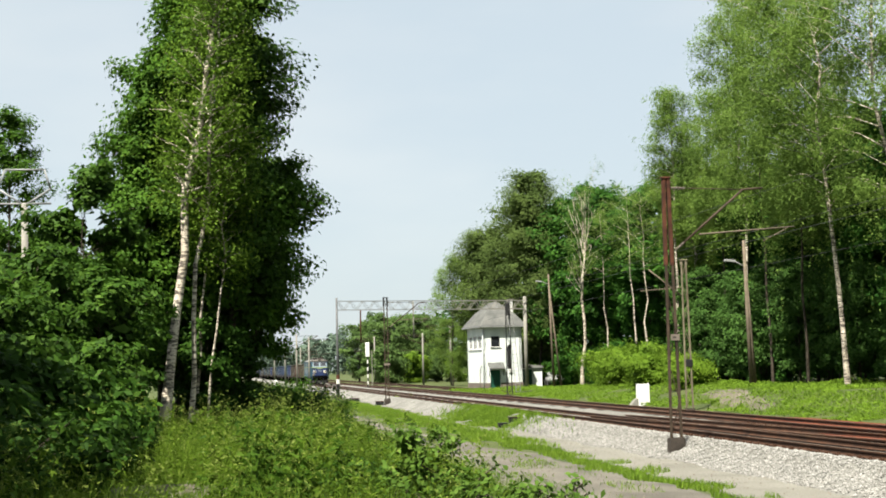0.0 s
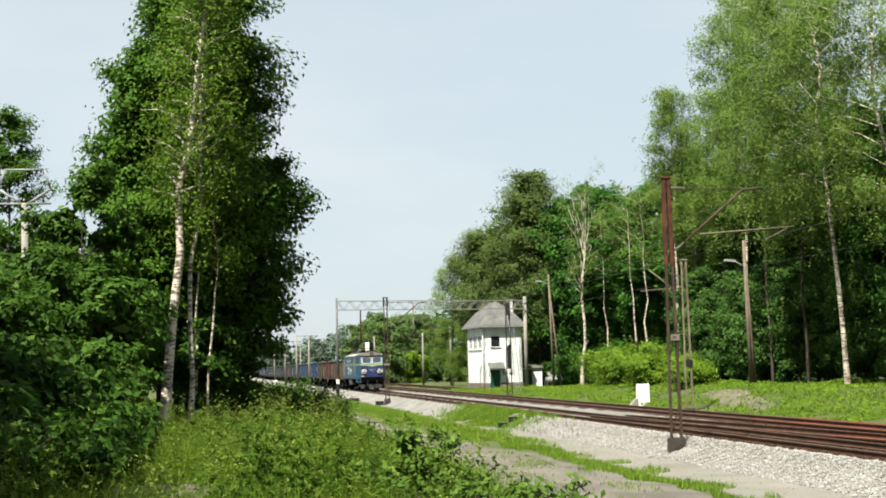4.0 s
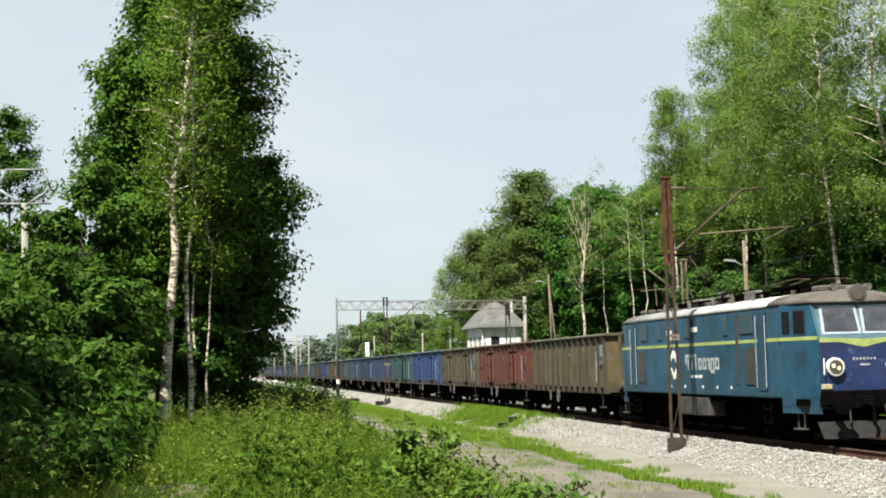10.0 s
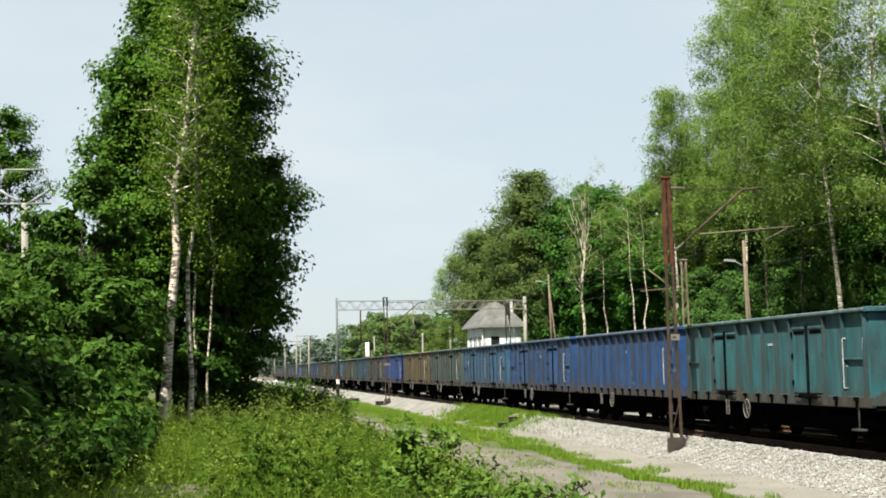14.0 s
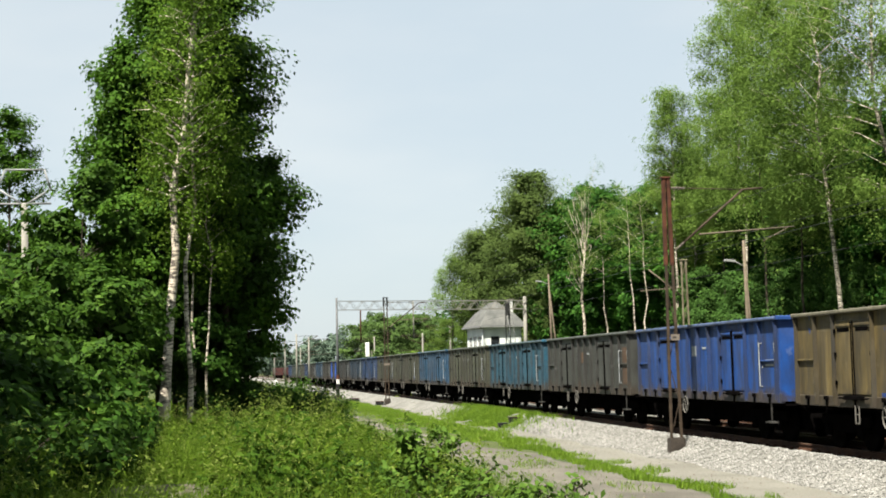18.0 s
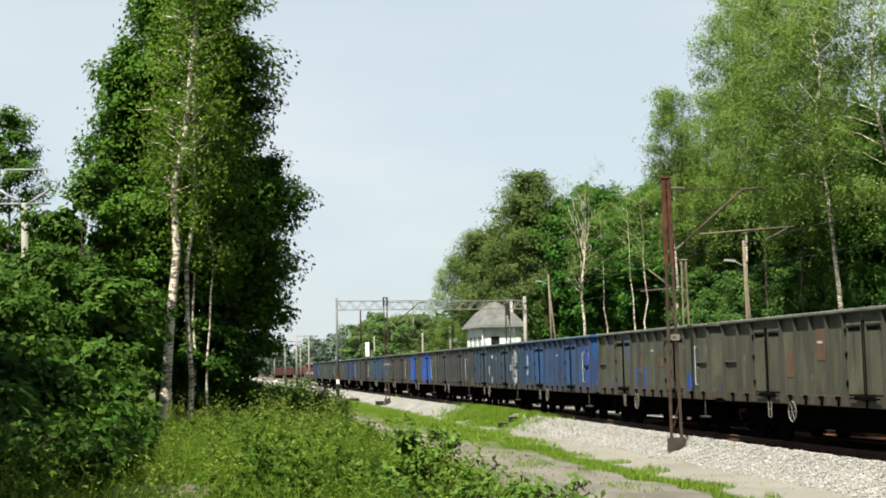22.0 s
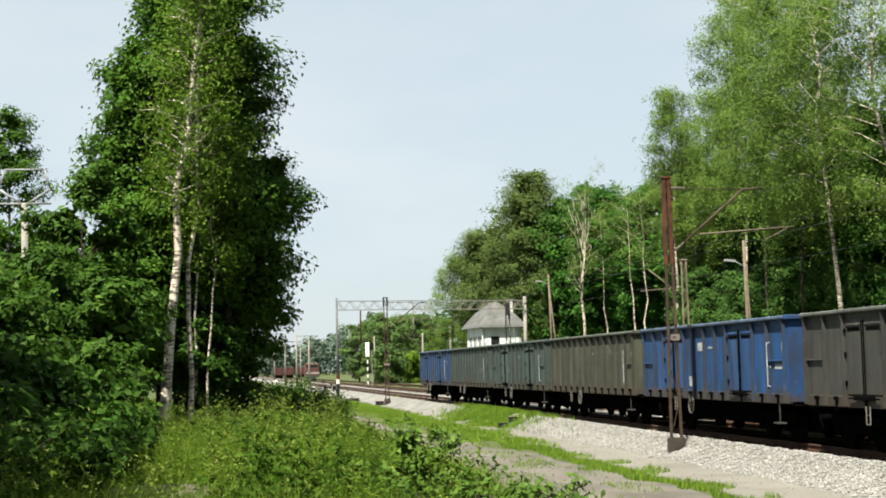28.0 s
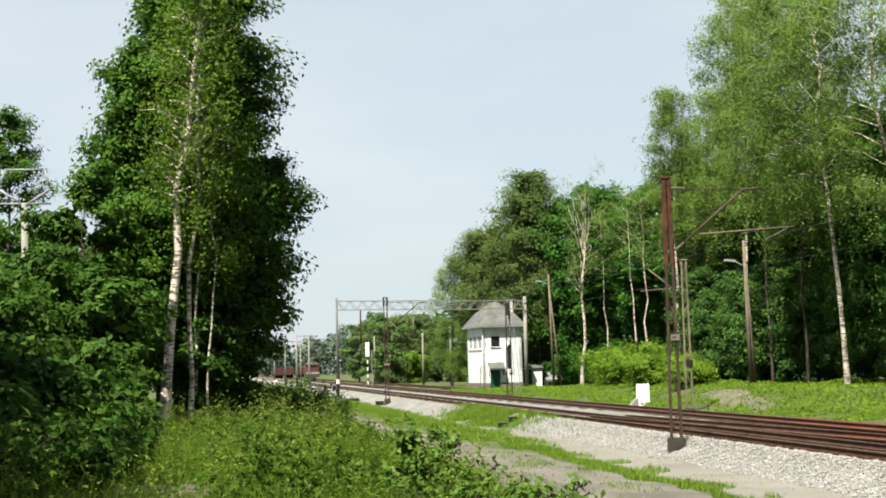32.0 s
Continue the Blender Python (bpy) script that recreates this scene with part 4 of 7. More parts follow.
    for a, b in zip(r0, r0[1:] + r0[:1]):
        k.bar((a[0], a[1], e - 0.06), (b[0], b[1], e - 0.06), 0.12, 0.16)
    part("gutter", k.bm(), M_GREY, roof)
    k = Kit()
    k.box(w - 0.72, w - 0.22, 2.2, 2.8, e + 0.3, za - z0 + 0.1)
    ch = part("chimney", k.bm(0.02), M_WHITE, roof)
    k = Kit()
    k.box(w - 0.80, w - 0.14, 2.12, 2.88, za - z0 + 0.1, za - z0 + 0.22)
    part("chimney_cap", k.bm(0.02), M_CONC, roof)
    k = Kit()
    k.tube((-0.09, -0.09, 0), (-0.09, -0.09, e - 0.1), 0.035, 0.035, 8)
    part("downpipe", k.bm(), M_RENDER, t, smooth=True)
    k = Kit()
    k.tube((-0.12, 1.3, 0), (-0.12, 1.3, 1.9), 0.04, 0.04, 6).tube((-0.12, 1.3, 1.9), (-0.12, 0.6, 2.5), 0.04, 0.04, 6)
    part("cable_duct", k.bm(), M_PLINTH, t)
    k = Kit()
    k.box(2.55, 2.95, -0.1, 0.0, 1.75, 2.3)
    part("notice_board", k.bm(0.01), M_WHITE, t)


mg, ntg, bg = nodes("window_glass")
bg.inputs["Base Color"].default_value = (0.012, 0.014, 0.016, 1)
bg.inputs["Roughness"].default_value = 0.08
M_GLASS = mg
signal_box()


def shed():
    t = thing("shed", "small white shed with a green door behind the signal box", "shed", pose(31.4, 158, -0.15, 0, 0, -3))
    k = Kit()
    k.box(0, 2.7, 0, 3, 0, 2.0)
    part("wall", k.bm(0.01), M_RENDER, t)
    k = Kit()
    k.loft([[(-0.2, -0.2, 2.0), (2.9, -0.2, 2.0), (2.9, 3.2, 2.0), (-0.2, 3.2, 2.0)], [(-0.1, -0.1, 2.5), (2.8, -0.1, 2.2), (2.8, 3.1, 2.2), (-0.1, 3.1, 2.5)]])
    part("roof", k.bm(), M_ROOF, t)
    k = Kit()
    k.box(0.25, 1.6, -0.06, -0.003, 0, 1.85)
    part("door", k.bm(0.01), M_GREEN, t)


shed()


def parked_car(x, y, z, turn, colour, label):
    t = thing("car", label, "car", pose(x, y, z, 0, 0, turn))
    ring = lambda pts, y: [(px, y, pz) for px, pz in pts]
    side = [(-2.0, 0.32), (2.0, 0.32), (2.05, 0.7), (1.15, 0.9), (0.55, 1.42), (-1.1, 1.45), (-1.75, 0.95), (-2.05, 0.85)]
    k = Kit()
    k.loft([ring(side, -0.82), ring(side, 0.82)])
    part("body", k.bm(0.09, 2), colour, t, smooth=True)
    for s in (-1, 1):
        k = Kit()
        k.add([(1.0, s * 0.835, 0.95), (0.5, s * 0.835, 1.36), (-1.05, s * 0.835, 1.38), (-1.5, s * 0.835, 0.98)], [(0, 1, 2, 3)])
        part("side_window", k.bm(), M_GLASS, t)
        for x0 in (-1.25, 1.25):
            k = Kit()
            k.tube((x0, s * 0.72, 0.31), (x0, s * 0.86, 0.31), 0.31, 0.31, 14)
            wheel = part("wheel", k.bm(0.03), M_BLACK, t)
            k = Kit()
            k.tube((x0, s * 0.861, 0.31), (x0, s * 0.875, 0.31), 0.19, 0.17, 12)
            part("rim", k.bm(), M_GREY, wheel)


parked_car(35.2, 157.0, -0.1, 84, M_GREY, "pale grey car parked beside the shed")
parked_car(19.6, 318.0, -0.3, 80, M_BLACK, "dark car parked far down the line")


def marker_stone():
    t = thing("marker_stone", "small white-painted lineside marker stone in the grass", "marker", pose(11.3, 296, -0.5))
    k = Kit()
    k.loft([[(-0.4, -0.2, 0), (0.4, -0.2, 0), (0.4, 0.2, 0), (-0.4, 0.2, 0)], [(-0.28, -0.14, 0.95), (0.28, -0.14, 0.95), (0.28, 0.14, 0.95), (-0.28, 0.14, 0.95)]])
    part("stone", k.bm(0.05), M_WHITE, t)


marker_stone()


def stabled_train():
    """Red hopper wagons and a red shunting engine stabled on a far track."""
    red = paint("stabled_red", (0.13, 0.030, 0.026), 0.4)
    for i, x in enumerate((19.9, 23.4, 27.2, 30.8)):
        t = thing("stabled_wagon", "dark red flat-sided wagon stabled on a far siding", "wagon", pose(x, 500 + i * 0.8, -0.2, 0, 0, 0), "stabled wagons")
        k = Kit()
        k.loft([[(-1.42, -6, 1.1), (1.42, -6, 1.1), (1.42, 6, 1.1), (-1.42, 6, 1.1)], [(-1.46, -6.2, 3.5), (1.46, -6.2, 3.5), (1.46, 6.2, 3.5), (-1.46, 6.2, 3.5)]])
        part("body", k.bm(0.03), red, t)
        for y in (-4.6, 4.6):
            k = Kit()
            k.box(-1.2, 1.2, y - 1.2, y + 1.2, 0.2, 1.1)
            part("bogie", k.bm(0.1), M_DARK, t)
    t = thing("shunting_engine", "red and orange shunting engine stabled on a far siding", "locomotive", pose(20.6, 330, -0.2))
    orange = paint("stabled_orange", (0.24, 0.06, 0.035), 0.3)
    k = Kit()
    k.box(-1.4, 1.4, 0, 9, 1.0, 2.9)
    part("body", k.bm(0.08), red, t)
    k = Kit()
    k.box(-1.45, 1.45, 3.5, 6.5, 2.4, 3.9)
    part("cab", k.bm(0.12), orange, t)
    k = Kit()
    k.box(-1.2, 1.2, 3.44, 3.5, 3.0, 3.6)
    part("cab_window", k.bm(), M_GLASS, t)
    k = Kit()
    k.box(-1.42, 1.42, -0.04, 0.0, 1.6, 2.0)
    part("front_band", k.bm(), M_CONC, t)
    for y in (1.5, 4.5, 7.5):
        k = Kit()
        k.tube((-0.85, y, 0.5), (0.85, y, 0.5), 0.5, 0.5, 14)
        part("wheelset", k.bm(), M_DARK, t)


stabled_train()


# ---- the train ----
def bogie(y, parent, wheel_r=0.46, base=1.8, frame_z=0.62, big=False):
    k = Kit()
    half = base / 2 + 0.45
    for s in (-1, 1):
        k.loft([[(s * 0.98, -half, frame_z - 0.02), (s * 1.08, -half, frame_z - 0.02), (s * 1.08, -half, frame_z + 0.2), (s * 0.98, -half, frame_z + 0.2)],
                [(s * 0.98, -0.45, frame_z - 0.22), (s * 1.08, -0.45, frame_z - 0.22), (s * 1.08, -0.45, frame_z + 0.22), (s * 0.98, -0.45, frame_z + 0.22)],
                [(s * 0.98, 0.45, frame_z - 0.22), (s * 1.08, 0.45, frame_z - 0.22), (s * 1.08, 0.45, frame_z + 0.22), (s * 0.98, 0.45, frame_z + 0.22)],
                [(s * 0.98, half, frame_z - 0.02), (s * 1.08, half, frame_z - 0.02), (s * 1.08, half, frame_z + 0.2), (s * 0.98, half, frame_z + 0.2)]])
    k.box(-0.98, 0.98, -0.25, 0.25, frame_z - 0.15, frame_z + 0.25)
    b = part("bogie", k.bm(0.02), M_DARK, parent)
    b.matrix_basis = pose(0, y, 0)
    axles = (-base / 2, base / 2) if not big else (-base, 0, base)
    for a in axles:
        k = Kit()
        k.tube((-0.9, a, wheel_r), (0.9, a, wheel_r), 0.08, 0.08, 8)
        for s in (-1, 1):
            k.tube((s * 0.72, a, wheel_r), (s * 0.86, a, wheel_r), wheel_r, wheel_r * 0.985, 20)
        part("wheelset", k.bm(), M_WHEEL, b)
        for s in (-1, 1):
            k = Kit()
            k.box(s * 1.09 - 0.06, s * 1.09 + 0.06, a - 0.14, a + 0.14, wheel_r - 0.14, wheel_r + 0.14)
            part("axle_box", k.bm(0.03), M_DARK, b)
    return b


def buffers(parent, y, way):
    for s in (-1, 1):
        k = Kit()
        k.tube((s * 0.875, y, 1.06), (s * 0.875, y + way * 0.5, 1.06), 0.12, 0.09, 10).tube((s * 0.875, y + way * 0.5, 1.06), (s * 0.875, y + way * 0.58, 1.06), 0.25, 0.26, 16)
        part("buffer", k.bm(), M_DARK, parent, smooth=False)


def wagon(doors, paint_mat, label, m):
    """High-sided four-axle coal wagon. Its front end is at -y."""
    t = thing("coal_wagon", label, "wagon", m, "coal wagons of the train")
    L, W, Z0, Z1 = 6.4, 1.40, 1.08, 3.16
    painted = []
    for s in (-1, 1):
        k = Kit()
        k.box(s * W - 0.02, s * W + 0.02, -L, L, Z0 + 0.2, Z1)
        painted.append(part("side_wall", k.bm(), paint_mat, t))
        k = Kit()
        k.box(s * (W - 0.10), s * (W + 0.04), -L - 0.02, L + 0.02, Z0 - 0.05, Z0 + 0.2)
        painted.append(part("side_sill", k.bm(0.015), paint_mat, t, "grimy grey-brown floor sill"))
        painted[-1]["grimy"] = 1
        k = Kit()
        k.box(s * 1.46 - 0.09, s * 1.46 + 0.09, -L - 0.03, L + 0.03, Z1, Z1 + 0.085)
        painted.append(part("top_rim", k.bm(0.02), paint_mat, t, "dusty pale top rim"))
        painted[-1]["dusty"] = 1
        # pressed stakes: wide at the foot, tapered towards the rim, with a gusset under it
        k = Kit()
        wide, deep = 0.085, 0.11
        o = s * (W + 0.02)
        q = s * deep
        k.loft([[(o, -wide / 2, Z0 - 0.03), (o, wide / 2, Z0 - 0.03), (o + q, wide * 0.32, Z0 - 0.01), (o + q, -wide * 0.32, Z0 - 0.01)],
                [(o, -wide / 2, Z1 - 0.02), (o, wide / 2, Z1 - 0.02), (o + q * 0.75, wide * 0.3, Z1 - 0.02), (o + q * 0.75, -wide * 0.3, Z1 - 0.02)]])
        k.add([(o + q * 0.7, -0.02, Z1 - 0.27), (o + q * 0.7, 0.02, Z1 - 0.27), (o, -0.02, Z1 - 0.02), (o, 0.02, Z1 - 0.02), (o + s * 0.11, -0.02, Z1 - 0.02), (o + s * 0.11, 0.02, Z1 - 0.02)],
              [(0, 2, 4), (1, 5, 3), (0, 4, 5, 1), (0, 1, 3, 2), (2, 3, 5, 4)])
        stake = None
        if doors:
            places = [-6.32, -5.15, -4.05, -1.95, -0.98, 0.0, 0.98, 1.95, 4.05, 5.15, 6.32]
        else:
            places = [-6.32 + 12.64 * i / 13 for i in range(14)]
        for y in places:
            # stakes get a darkened copy of the wagon paint in place of shadow lines
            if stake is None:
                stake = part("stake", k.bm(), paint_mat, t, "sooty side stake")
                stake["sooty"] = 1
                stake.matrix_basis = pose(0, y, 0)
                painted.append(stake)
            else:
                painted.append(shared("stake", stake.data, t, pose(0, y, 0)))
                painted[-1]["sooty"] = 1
        # dark hinge lugs of the floor flaps between the stakes
        k = Kit()
        k.box(o + s * 0.026, o + s * 0.07, -0.10, 0.10, Z0 + 0.10, Z0 + 0.19).box(o + s * 0.026, o + s * 0.05, -0.03, 0.03, Z0 - 0.10, Z0 + 0.10)
        lug = None
        for a, b in zip(places, places[1:]):
            m_lug = pose(0, (a + b) / 2, 0)
            if lug is None:
                lug = part("hinge_lug", k.bm(), M_DARK, t)
                lug.matrix_basis = m_lug
            else:
                shared("hinge_lug", lug.data, t, m_lug)
        # end bays: a ledge with a pocket under it
        for y0, y1 in ((-6.27, -5.2), (5.2, 6.27)) if doors else ((-6.27, -5.45),):
            k = Kit()
            k.box(o, o + s * 0.06, y0, y1, Z0 + 1.02, Z0 + 1.06)
            painted.append(part("end_ledge", k.bm(0.006), paint_mat, t))
        if doors:
            for c in (-3.0, 3.0):
                k = Kit()
                k.box(o + s * 0.03, o + s * 0.11, c - 0.5, c + 0.5, Z0 + 0.12, Z0 + 0.22).tube((o + s * 0.08, c - 0.8, Z0 + 0.16), (o + s * 0.08, c + 0.8, Z0 + 0.16), 0.022, 0.022, 6)
                part("door_latch", k.bm(0.01), M_DARK, t, "sooty door latch gear")
                for d in (-1, 1):
                    k = Kit()
                    a, b = sorted((c + d * 0.03, c + d * 0.98))
                    k.box(o, o + s * 0.03, a, b, Z0 + 0.24, Z1 - 0.16)
                    k.box(o + s * 0.03, o + s * 0.05, a + 0.06, b - 0.06, Z1 - 0.3, Z1 - 0.24)
                    dr = part("door", k.bm(0.012), paint_mat, t)
                    painted.append(dr)
                    k = Kit()
                    k.tube((o + s * 0.05, c + d * 0.05, Z0 + 0.2), (o + s * 0.05, c + d * 0.05, Z1 - 0.2), 0.016, 0.016, 6)
                    part("lock_bar", k.bm(), M_DARK, dr)
                    k = Kit()
                    k.box(o + s * 0.03, o + s * 0.036, a + 0.14, b - 0.14, Z1 - 0.42, Z1 - 0.33)
                    part("vent_slot", k.bm(), M_DARK, dr)
                    for z in (Z0 + 0.5, Z0 + 1.15, Z1 - 0.4):
                        k = Kit()
                        k.box(o + s * 0.03, o + s * 0.06, c + d * 0.92, c + d * 1.0, z - 0.05, z + 0.05)
                        part("hinge", k.bm(), M_DARK, dr)
        # grab rail, steps and fittings
        for y in (-5.2, -6.3):
            k = Kit()
            k.tube((o + s * 0.08, y, Z0 + 0.38), (o + s * 0.08, y, Z0 + 1.5), 0.015, 0.015, 6).tube((o, y, Z0 + 1.5), (o + s * 0.08, y, Z0 + 1.5), 0.012, 0.012, 6).tube((o, y, Z0 + 0.38), (o + s * 0.08, y, Z0 + 0.38), 0.012, 0.012, 6)
            part("grab_rail", k.bm(), M_MARK, t)
            if y < -6:
                continue
            k = Kit()
            k.box(s * 1.42 - 0.09, s * 1.42 + 0.09, -5.97, -5.53, 0.52, 0.56).bar((s * 1.42, -5.75, 0.54), (s * 1.42, -5.75, Z0), 0.03)
            part("step", k.bm(), M_STEP, t)
        for y in (2.8,):
            k = Kit()
            k.tube((s * 1.5, y - 0.1, Z0), (s * 1.5, y - 0.1, Z0 - 0.4), 0.016, 0.016, 6).tube((s * 1.5, y + 0.1, Z0), (s * 1.5, y + 0.1, Z0 - 0.4), 0.016, 0.016, 6).tube((s * 1.5, y - 0.1, Z0 - 0.4), (s * 1.5, y + 0.1, Z0 - 0.4), 0.018, 0.018, 6).tube((s * 1.5, y - 0.1, Z0 - 0.2), (s * 1.5, y + 0.1, Z0 - 0.2), 0.013, 0.013, 6)
            part("tow_loop", k.bm(), M_PALE, t)
        for y, wz, ww in ((-0.45, Z0 + 1.42, 0.34), (-5.1, Z0 + 1.0, 0.34), (-5.1, Z0 + 0.86, 0.34)):
            k = Kit()
            k.box(o + s * 0.004, o + s * 0.012, y - ww / 2, y + ww / 2, wz, wz + 0.06)
            part("marking", k.bm(), M_MARK, t)
    for s in (-1, 1):
        k = Kit()
        k.box(-W, W, s * L - 0.03, s * L + 0.03, Z0, Z1)
        painted.append(part("end_wall", k.bm(), paint_mat, t))
        for x in (-0.9, 0.0, 0.9):
            k = Kit()
            k.box(x - 0.06, x + 0.06, s * (L + 0.03), s * (L + 0.12), Z0, Z1)
            painted.append(part("end_stake", k.bm(0.01), paint_mat, t))
        k = Kit()
        k.box(-1.5, 1.5, s * (L - 0.0), s * (L + 0.13), Z1 - 0.02, Z1 + 0.10)
        painted.append(part("end_rim", k.bm(0.02), paint_mat, t))
        buffers(t, s * (L + 0.03), s)
    k = Kit()
    k.box(-W + 0.05, W - 0.05, -L + 0.05, L - 0.05, Z1 - 0.55, Z1 - 0.5)
    part("load", k.bm(), M_COAL, t, "dark coal load below the rim")
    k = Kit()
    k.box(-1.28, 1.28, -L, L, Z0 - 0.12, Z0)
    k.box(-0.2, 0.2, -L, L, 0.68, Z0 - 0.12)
    # black filler blocks added to stand for the shade below the floor
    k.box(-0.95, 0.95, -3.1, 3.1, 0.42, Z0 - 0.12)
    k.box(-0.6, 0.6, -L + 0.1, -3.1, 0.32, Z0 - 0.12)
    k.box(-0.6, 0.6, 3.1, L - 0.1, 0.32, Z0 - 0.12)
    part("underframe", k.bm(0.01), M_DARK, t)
    k = Kit()
    k.tube((-0.5, -0.9, 0.72), (-0.5, 0.6, 0.72), 0.19, 0.19, 10)
    part("air_tank", k.bm(), M_DARK, t)
    k = Kit()
    c = Vector((-1.53, 1.2, 0.86))
    for i in range(12):
        a, b = 2 * math.pi * i / 12, 2 * math.pi * (i + 1) / 12
        k.tube(c + Vector((0, math.cos(a) * 0.25, math.sin(a) * 0.25)), c + Vector((0, math.cos(b) * 0.25, math.sin(b) * 0.25)), 0.018, 0.018, 5)
    for a in (0, math.pi / 3, 2 * math.pi / 3):
        k.tube(c + Vector((0, math.cos(a) * 0.25, math.sin(a) * 0.25)), c - Vector((0, math.cos(a) * 0.25, math.sin(a) * 0.25)), 0.012, 0.012, 5)
    part("brake_wheel", k.bm(), M_PALE, t)
    for y in (-4.5, 4.5):
        bogie(y, t)
    for o in painted:
        if o.material_slots[0].material is paint_mat:
            o["painted"] = 1
    return t


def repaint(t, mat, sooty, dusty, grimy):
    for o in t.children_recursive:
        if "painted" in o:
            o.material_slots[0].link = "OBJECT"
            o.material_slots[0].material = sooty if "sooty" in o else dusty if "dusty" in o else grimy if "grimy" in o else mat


M_PALE = surface("pale_fitting", (0.09, 0.085, 0.076), (0.23, 0.215, 0.195), 4, 30, 0.7)
M_STEP = surface("step_steel", (0.025, 0.024, 0.022), (0.10, 0.095, 0.09), 4, 30, 0.7)
M_MARK = surface("stencil_white", (0.30, 0.34, 0.38), (0.62, 0.64, 0.66), 7, 40, 0.8)
M_COAL = surface("coal", (0.008, 0.008, 0.009), (0.03, 0.03, 0.032), 3, 14, 0.7, 0, 1.0, 0.05)

KHAKI, OLIVE, GREY_BROWN = (0.185, 0.135, 0.050), (0.092, 0.098, 0.062), (0.068, 0.072, 0.064)
DEEP, BRIGHT, MID, LIGHT, TEAL = (0.007, 0.080, 0.36), (0.004, 0.078, 0.42), (0.006, 0.082, 0.27), (0.022, 0.130, 0.275), (0.025, 0.15, 0.175)
GREEN_GREY, RED = (0.060, 0.108, 0.096), (0.215, 0.036, 0.014)
KHAKI_DARK = (0.155, 0.122, 0.055)
# colour, words, doors, wear, repainted colour and share of it: wagon by wagon behind the engine
RAKE = [
    (KHAKI_DARK, "khaki-brown", 0, 0.5, None, 0), (RED, "rust-red", 1, 0.25, None, 0), (KHAKI_DARK, "khaki-brown", 1, 0.6, None, 0), (DEEP, "bright blue", 1, 0.15, None, 0),
    (TEAL, "teal", 1, 0.25, None, 0), (MID, "blue", 0, 0.25, None, 0), (MID, "blue", 1, 0.3, None, 0), (LIGHT, "light blue", 1, 0.35, None, 0),
    (GREEN_GREY, "grey-green with blue stake feet", 1, 0.5, None, 0), (KHAKI, "khaki-brown with blue patches", 1, 0.5, DEEP, -0.75), (DEEP, "bright blue", 1, 0.15, None, 0), (GREY_BROWN, "dark grey-brown", 1, 0.35, None, 0),
    ((0.018, 0.115, 0.19), "teal-blue", 1, 0.3, None, 0), (OLIVE, "olive-brown", 1, 0.5, None, 0), (LIGHT, "light blue", 1, 0.3, None, 0), (OLIVE, "olive-brown", 1, 0.55, DEEP, -0.85),
    (OLIVE, "olive with blue patches", 1, 0.45, DEEP, -0.7), (MID, "scuffed blue", 1, 0.45, None, 0), ((0.012, 0.060, 0.125), "dusty dark blue", 1, 0.4, None, 0), ((0.046, 0.056, 0.062), "scratched dark grey", 1, 0.6, None, 0),
    (OLIVE, "olive and bright blue repainted", 1, 0.35, None, 0), (GREY_BROWN, "dark grey-brown", 1, 0.5, None, 0), (LIGHT, "light blue", 1, 0.4, None, 0), (GREY_BROWN, "brown-grey", 1, 0.45, None, 0),
    (MID, "blue", 1, 0.25, None, 0), (OLIVE, "olive-brown", 0, 0.45, None, 0), (GREEN_GREY, "grey-green", 1, 0.5, None, 0), (GREEN_GREY, "dark grey-green", 0, 0.55, DEEP, -0.85), (MID, "blue", 1, 0.12, None, 0),
]
# where a wagon's middle is along the line at 13 s, for the fourth one
FOURTH, PITCH = 43.63, 14.04
wagons = []
kinds = {}
for i, (colour, words, doors, wear, patch, amount) in enumerate(RAKE):
    mat = paint("wagon_paint", colour, wear, patch=patch, amount=amount)
    label = words + " high-sided coal wagon" + (" with double side doors" if doors else " with pressed side stakes")
    if doors not in kinds:
        kinds[doors] = wagon(doors, mat, label, pose(TRACK, 100 + 15 * i, 0))
        wagons.append(kinds[doors])
    else:
        w = copy_thing(kinds[doors], pose(TRACK, 100 + 15 * i, 0))
        wagons.append(tagged(w, label))
    # stake paint: grimier, and darkened to stand for the shadow lines at the stakes
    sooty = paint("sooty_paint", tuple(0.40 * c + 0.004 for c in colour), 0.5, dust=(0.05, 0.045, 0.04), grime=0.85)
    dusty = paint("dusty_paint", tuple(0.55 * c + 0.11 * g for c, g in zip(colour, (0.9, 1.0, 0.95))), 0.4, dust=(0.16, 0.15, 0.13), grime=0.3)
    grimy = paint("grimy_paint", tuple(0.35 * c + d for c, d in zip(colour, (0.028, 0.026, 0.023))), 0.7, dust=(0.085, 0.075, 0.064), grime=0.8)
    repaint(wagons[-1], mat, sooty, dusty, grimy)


def patches(i, mat, spots, name="painted_patch", label=""):
    """Flat repainted or stencilled patches on the sunny side of a wagon: along, height, width, tall."""
    for y, z, w, h in spots:
        k = Kit()
        k.box(-1.428, -1.419, y - w / 2, y + w / 2, z, z + h)
        part(name, k.bm(), mat, wagons[i], label)


def recolour(i, mat, y0, y1):
    """Doors and stakes of the sunny side that were repainted with the panel behind them."""
    for o in wagons[i].children:
        if "painted" in o and o.name.split(".")[0] in ("door", "stake"):
            at = sum((o.matrix_basis @ v.co for v in o.data.vertices), Vector()) / len(o.data.vertices)
            if at.x < 0 and y0 < at.y < y1:
                o.material_slots[0].material = mat


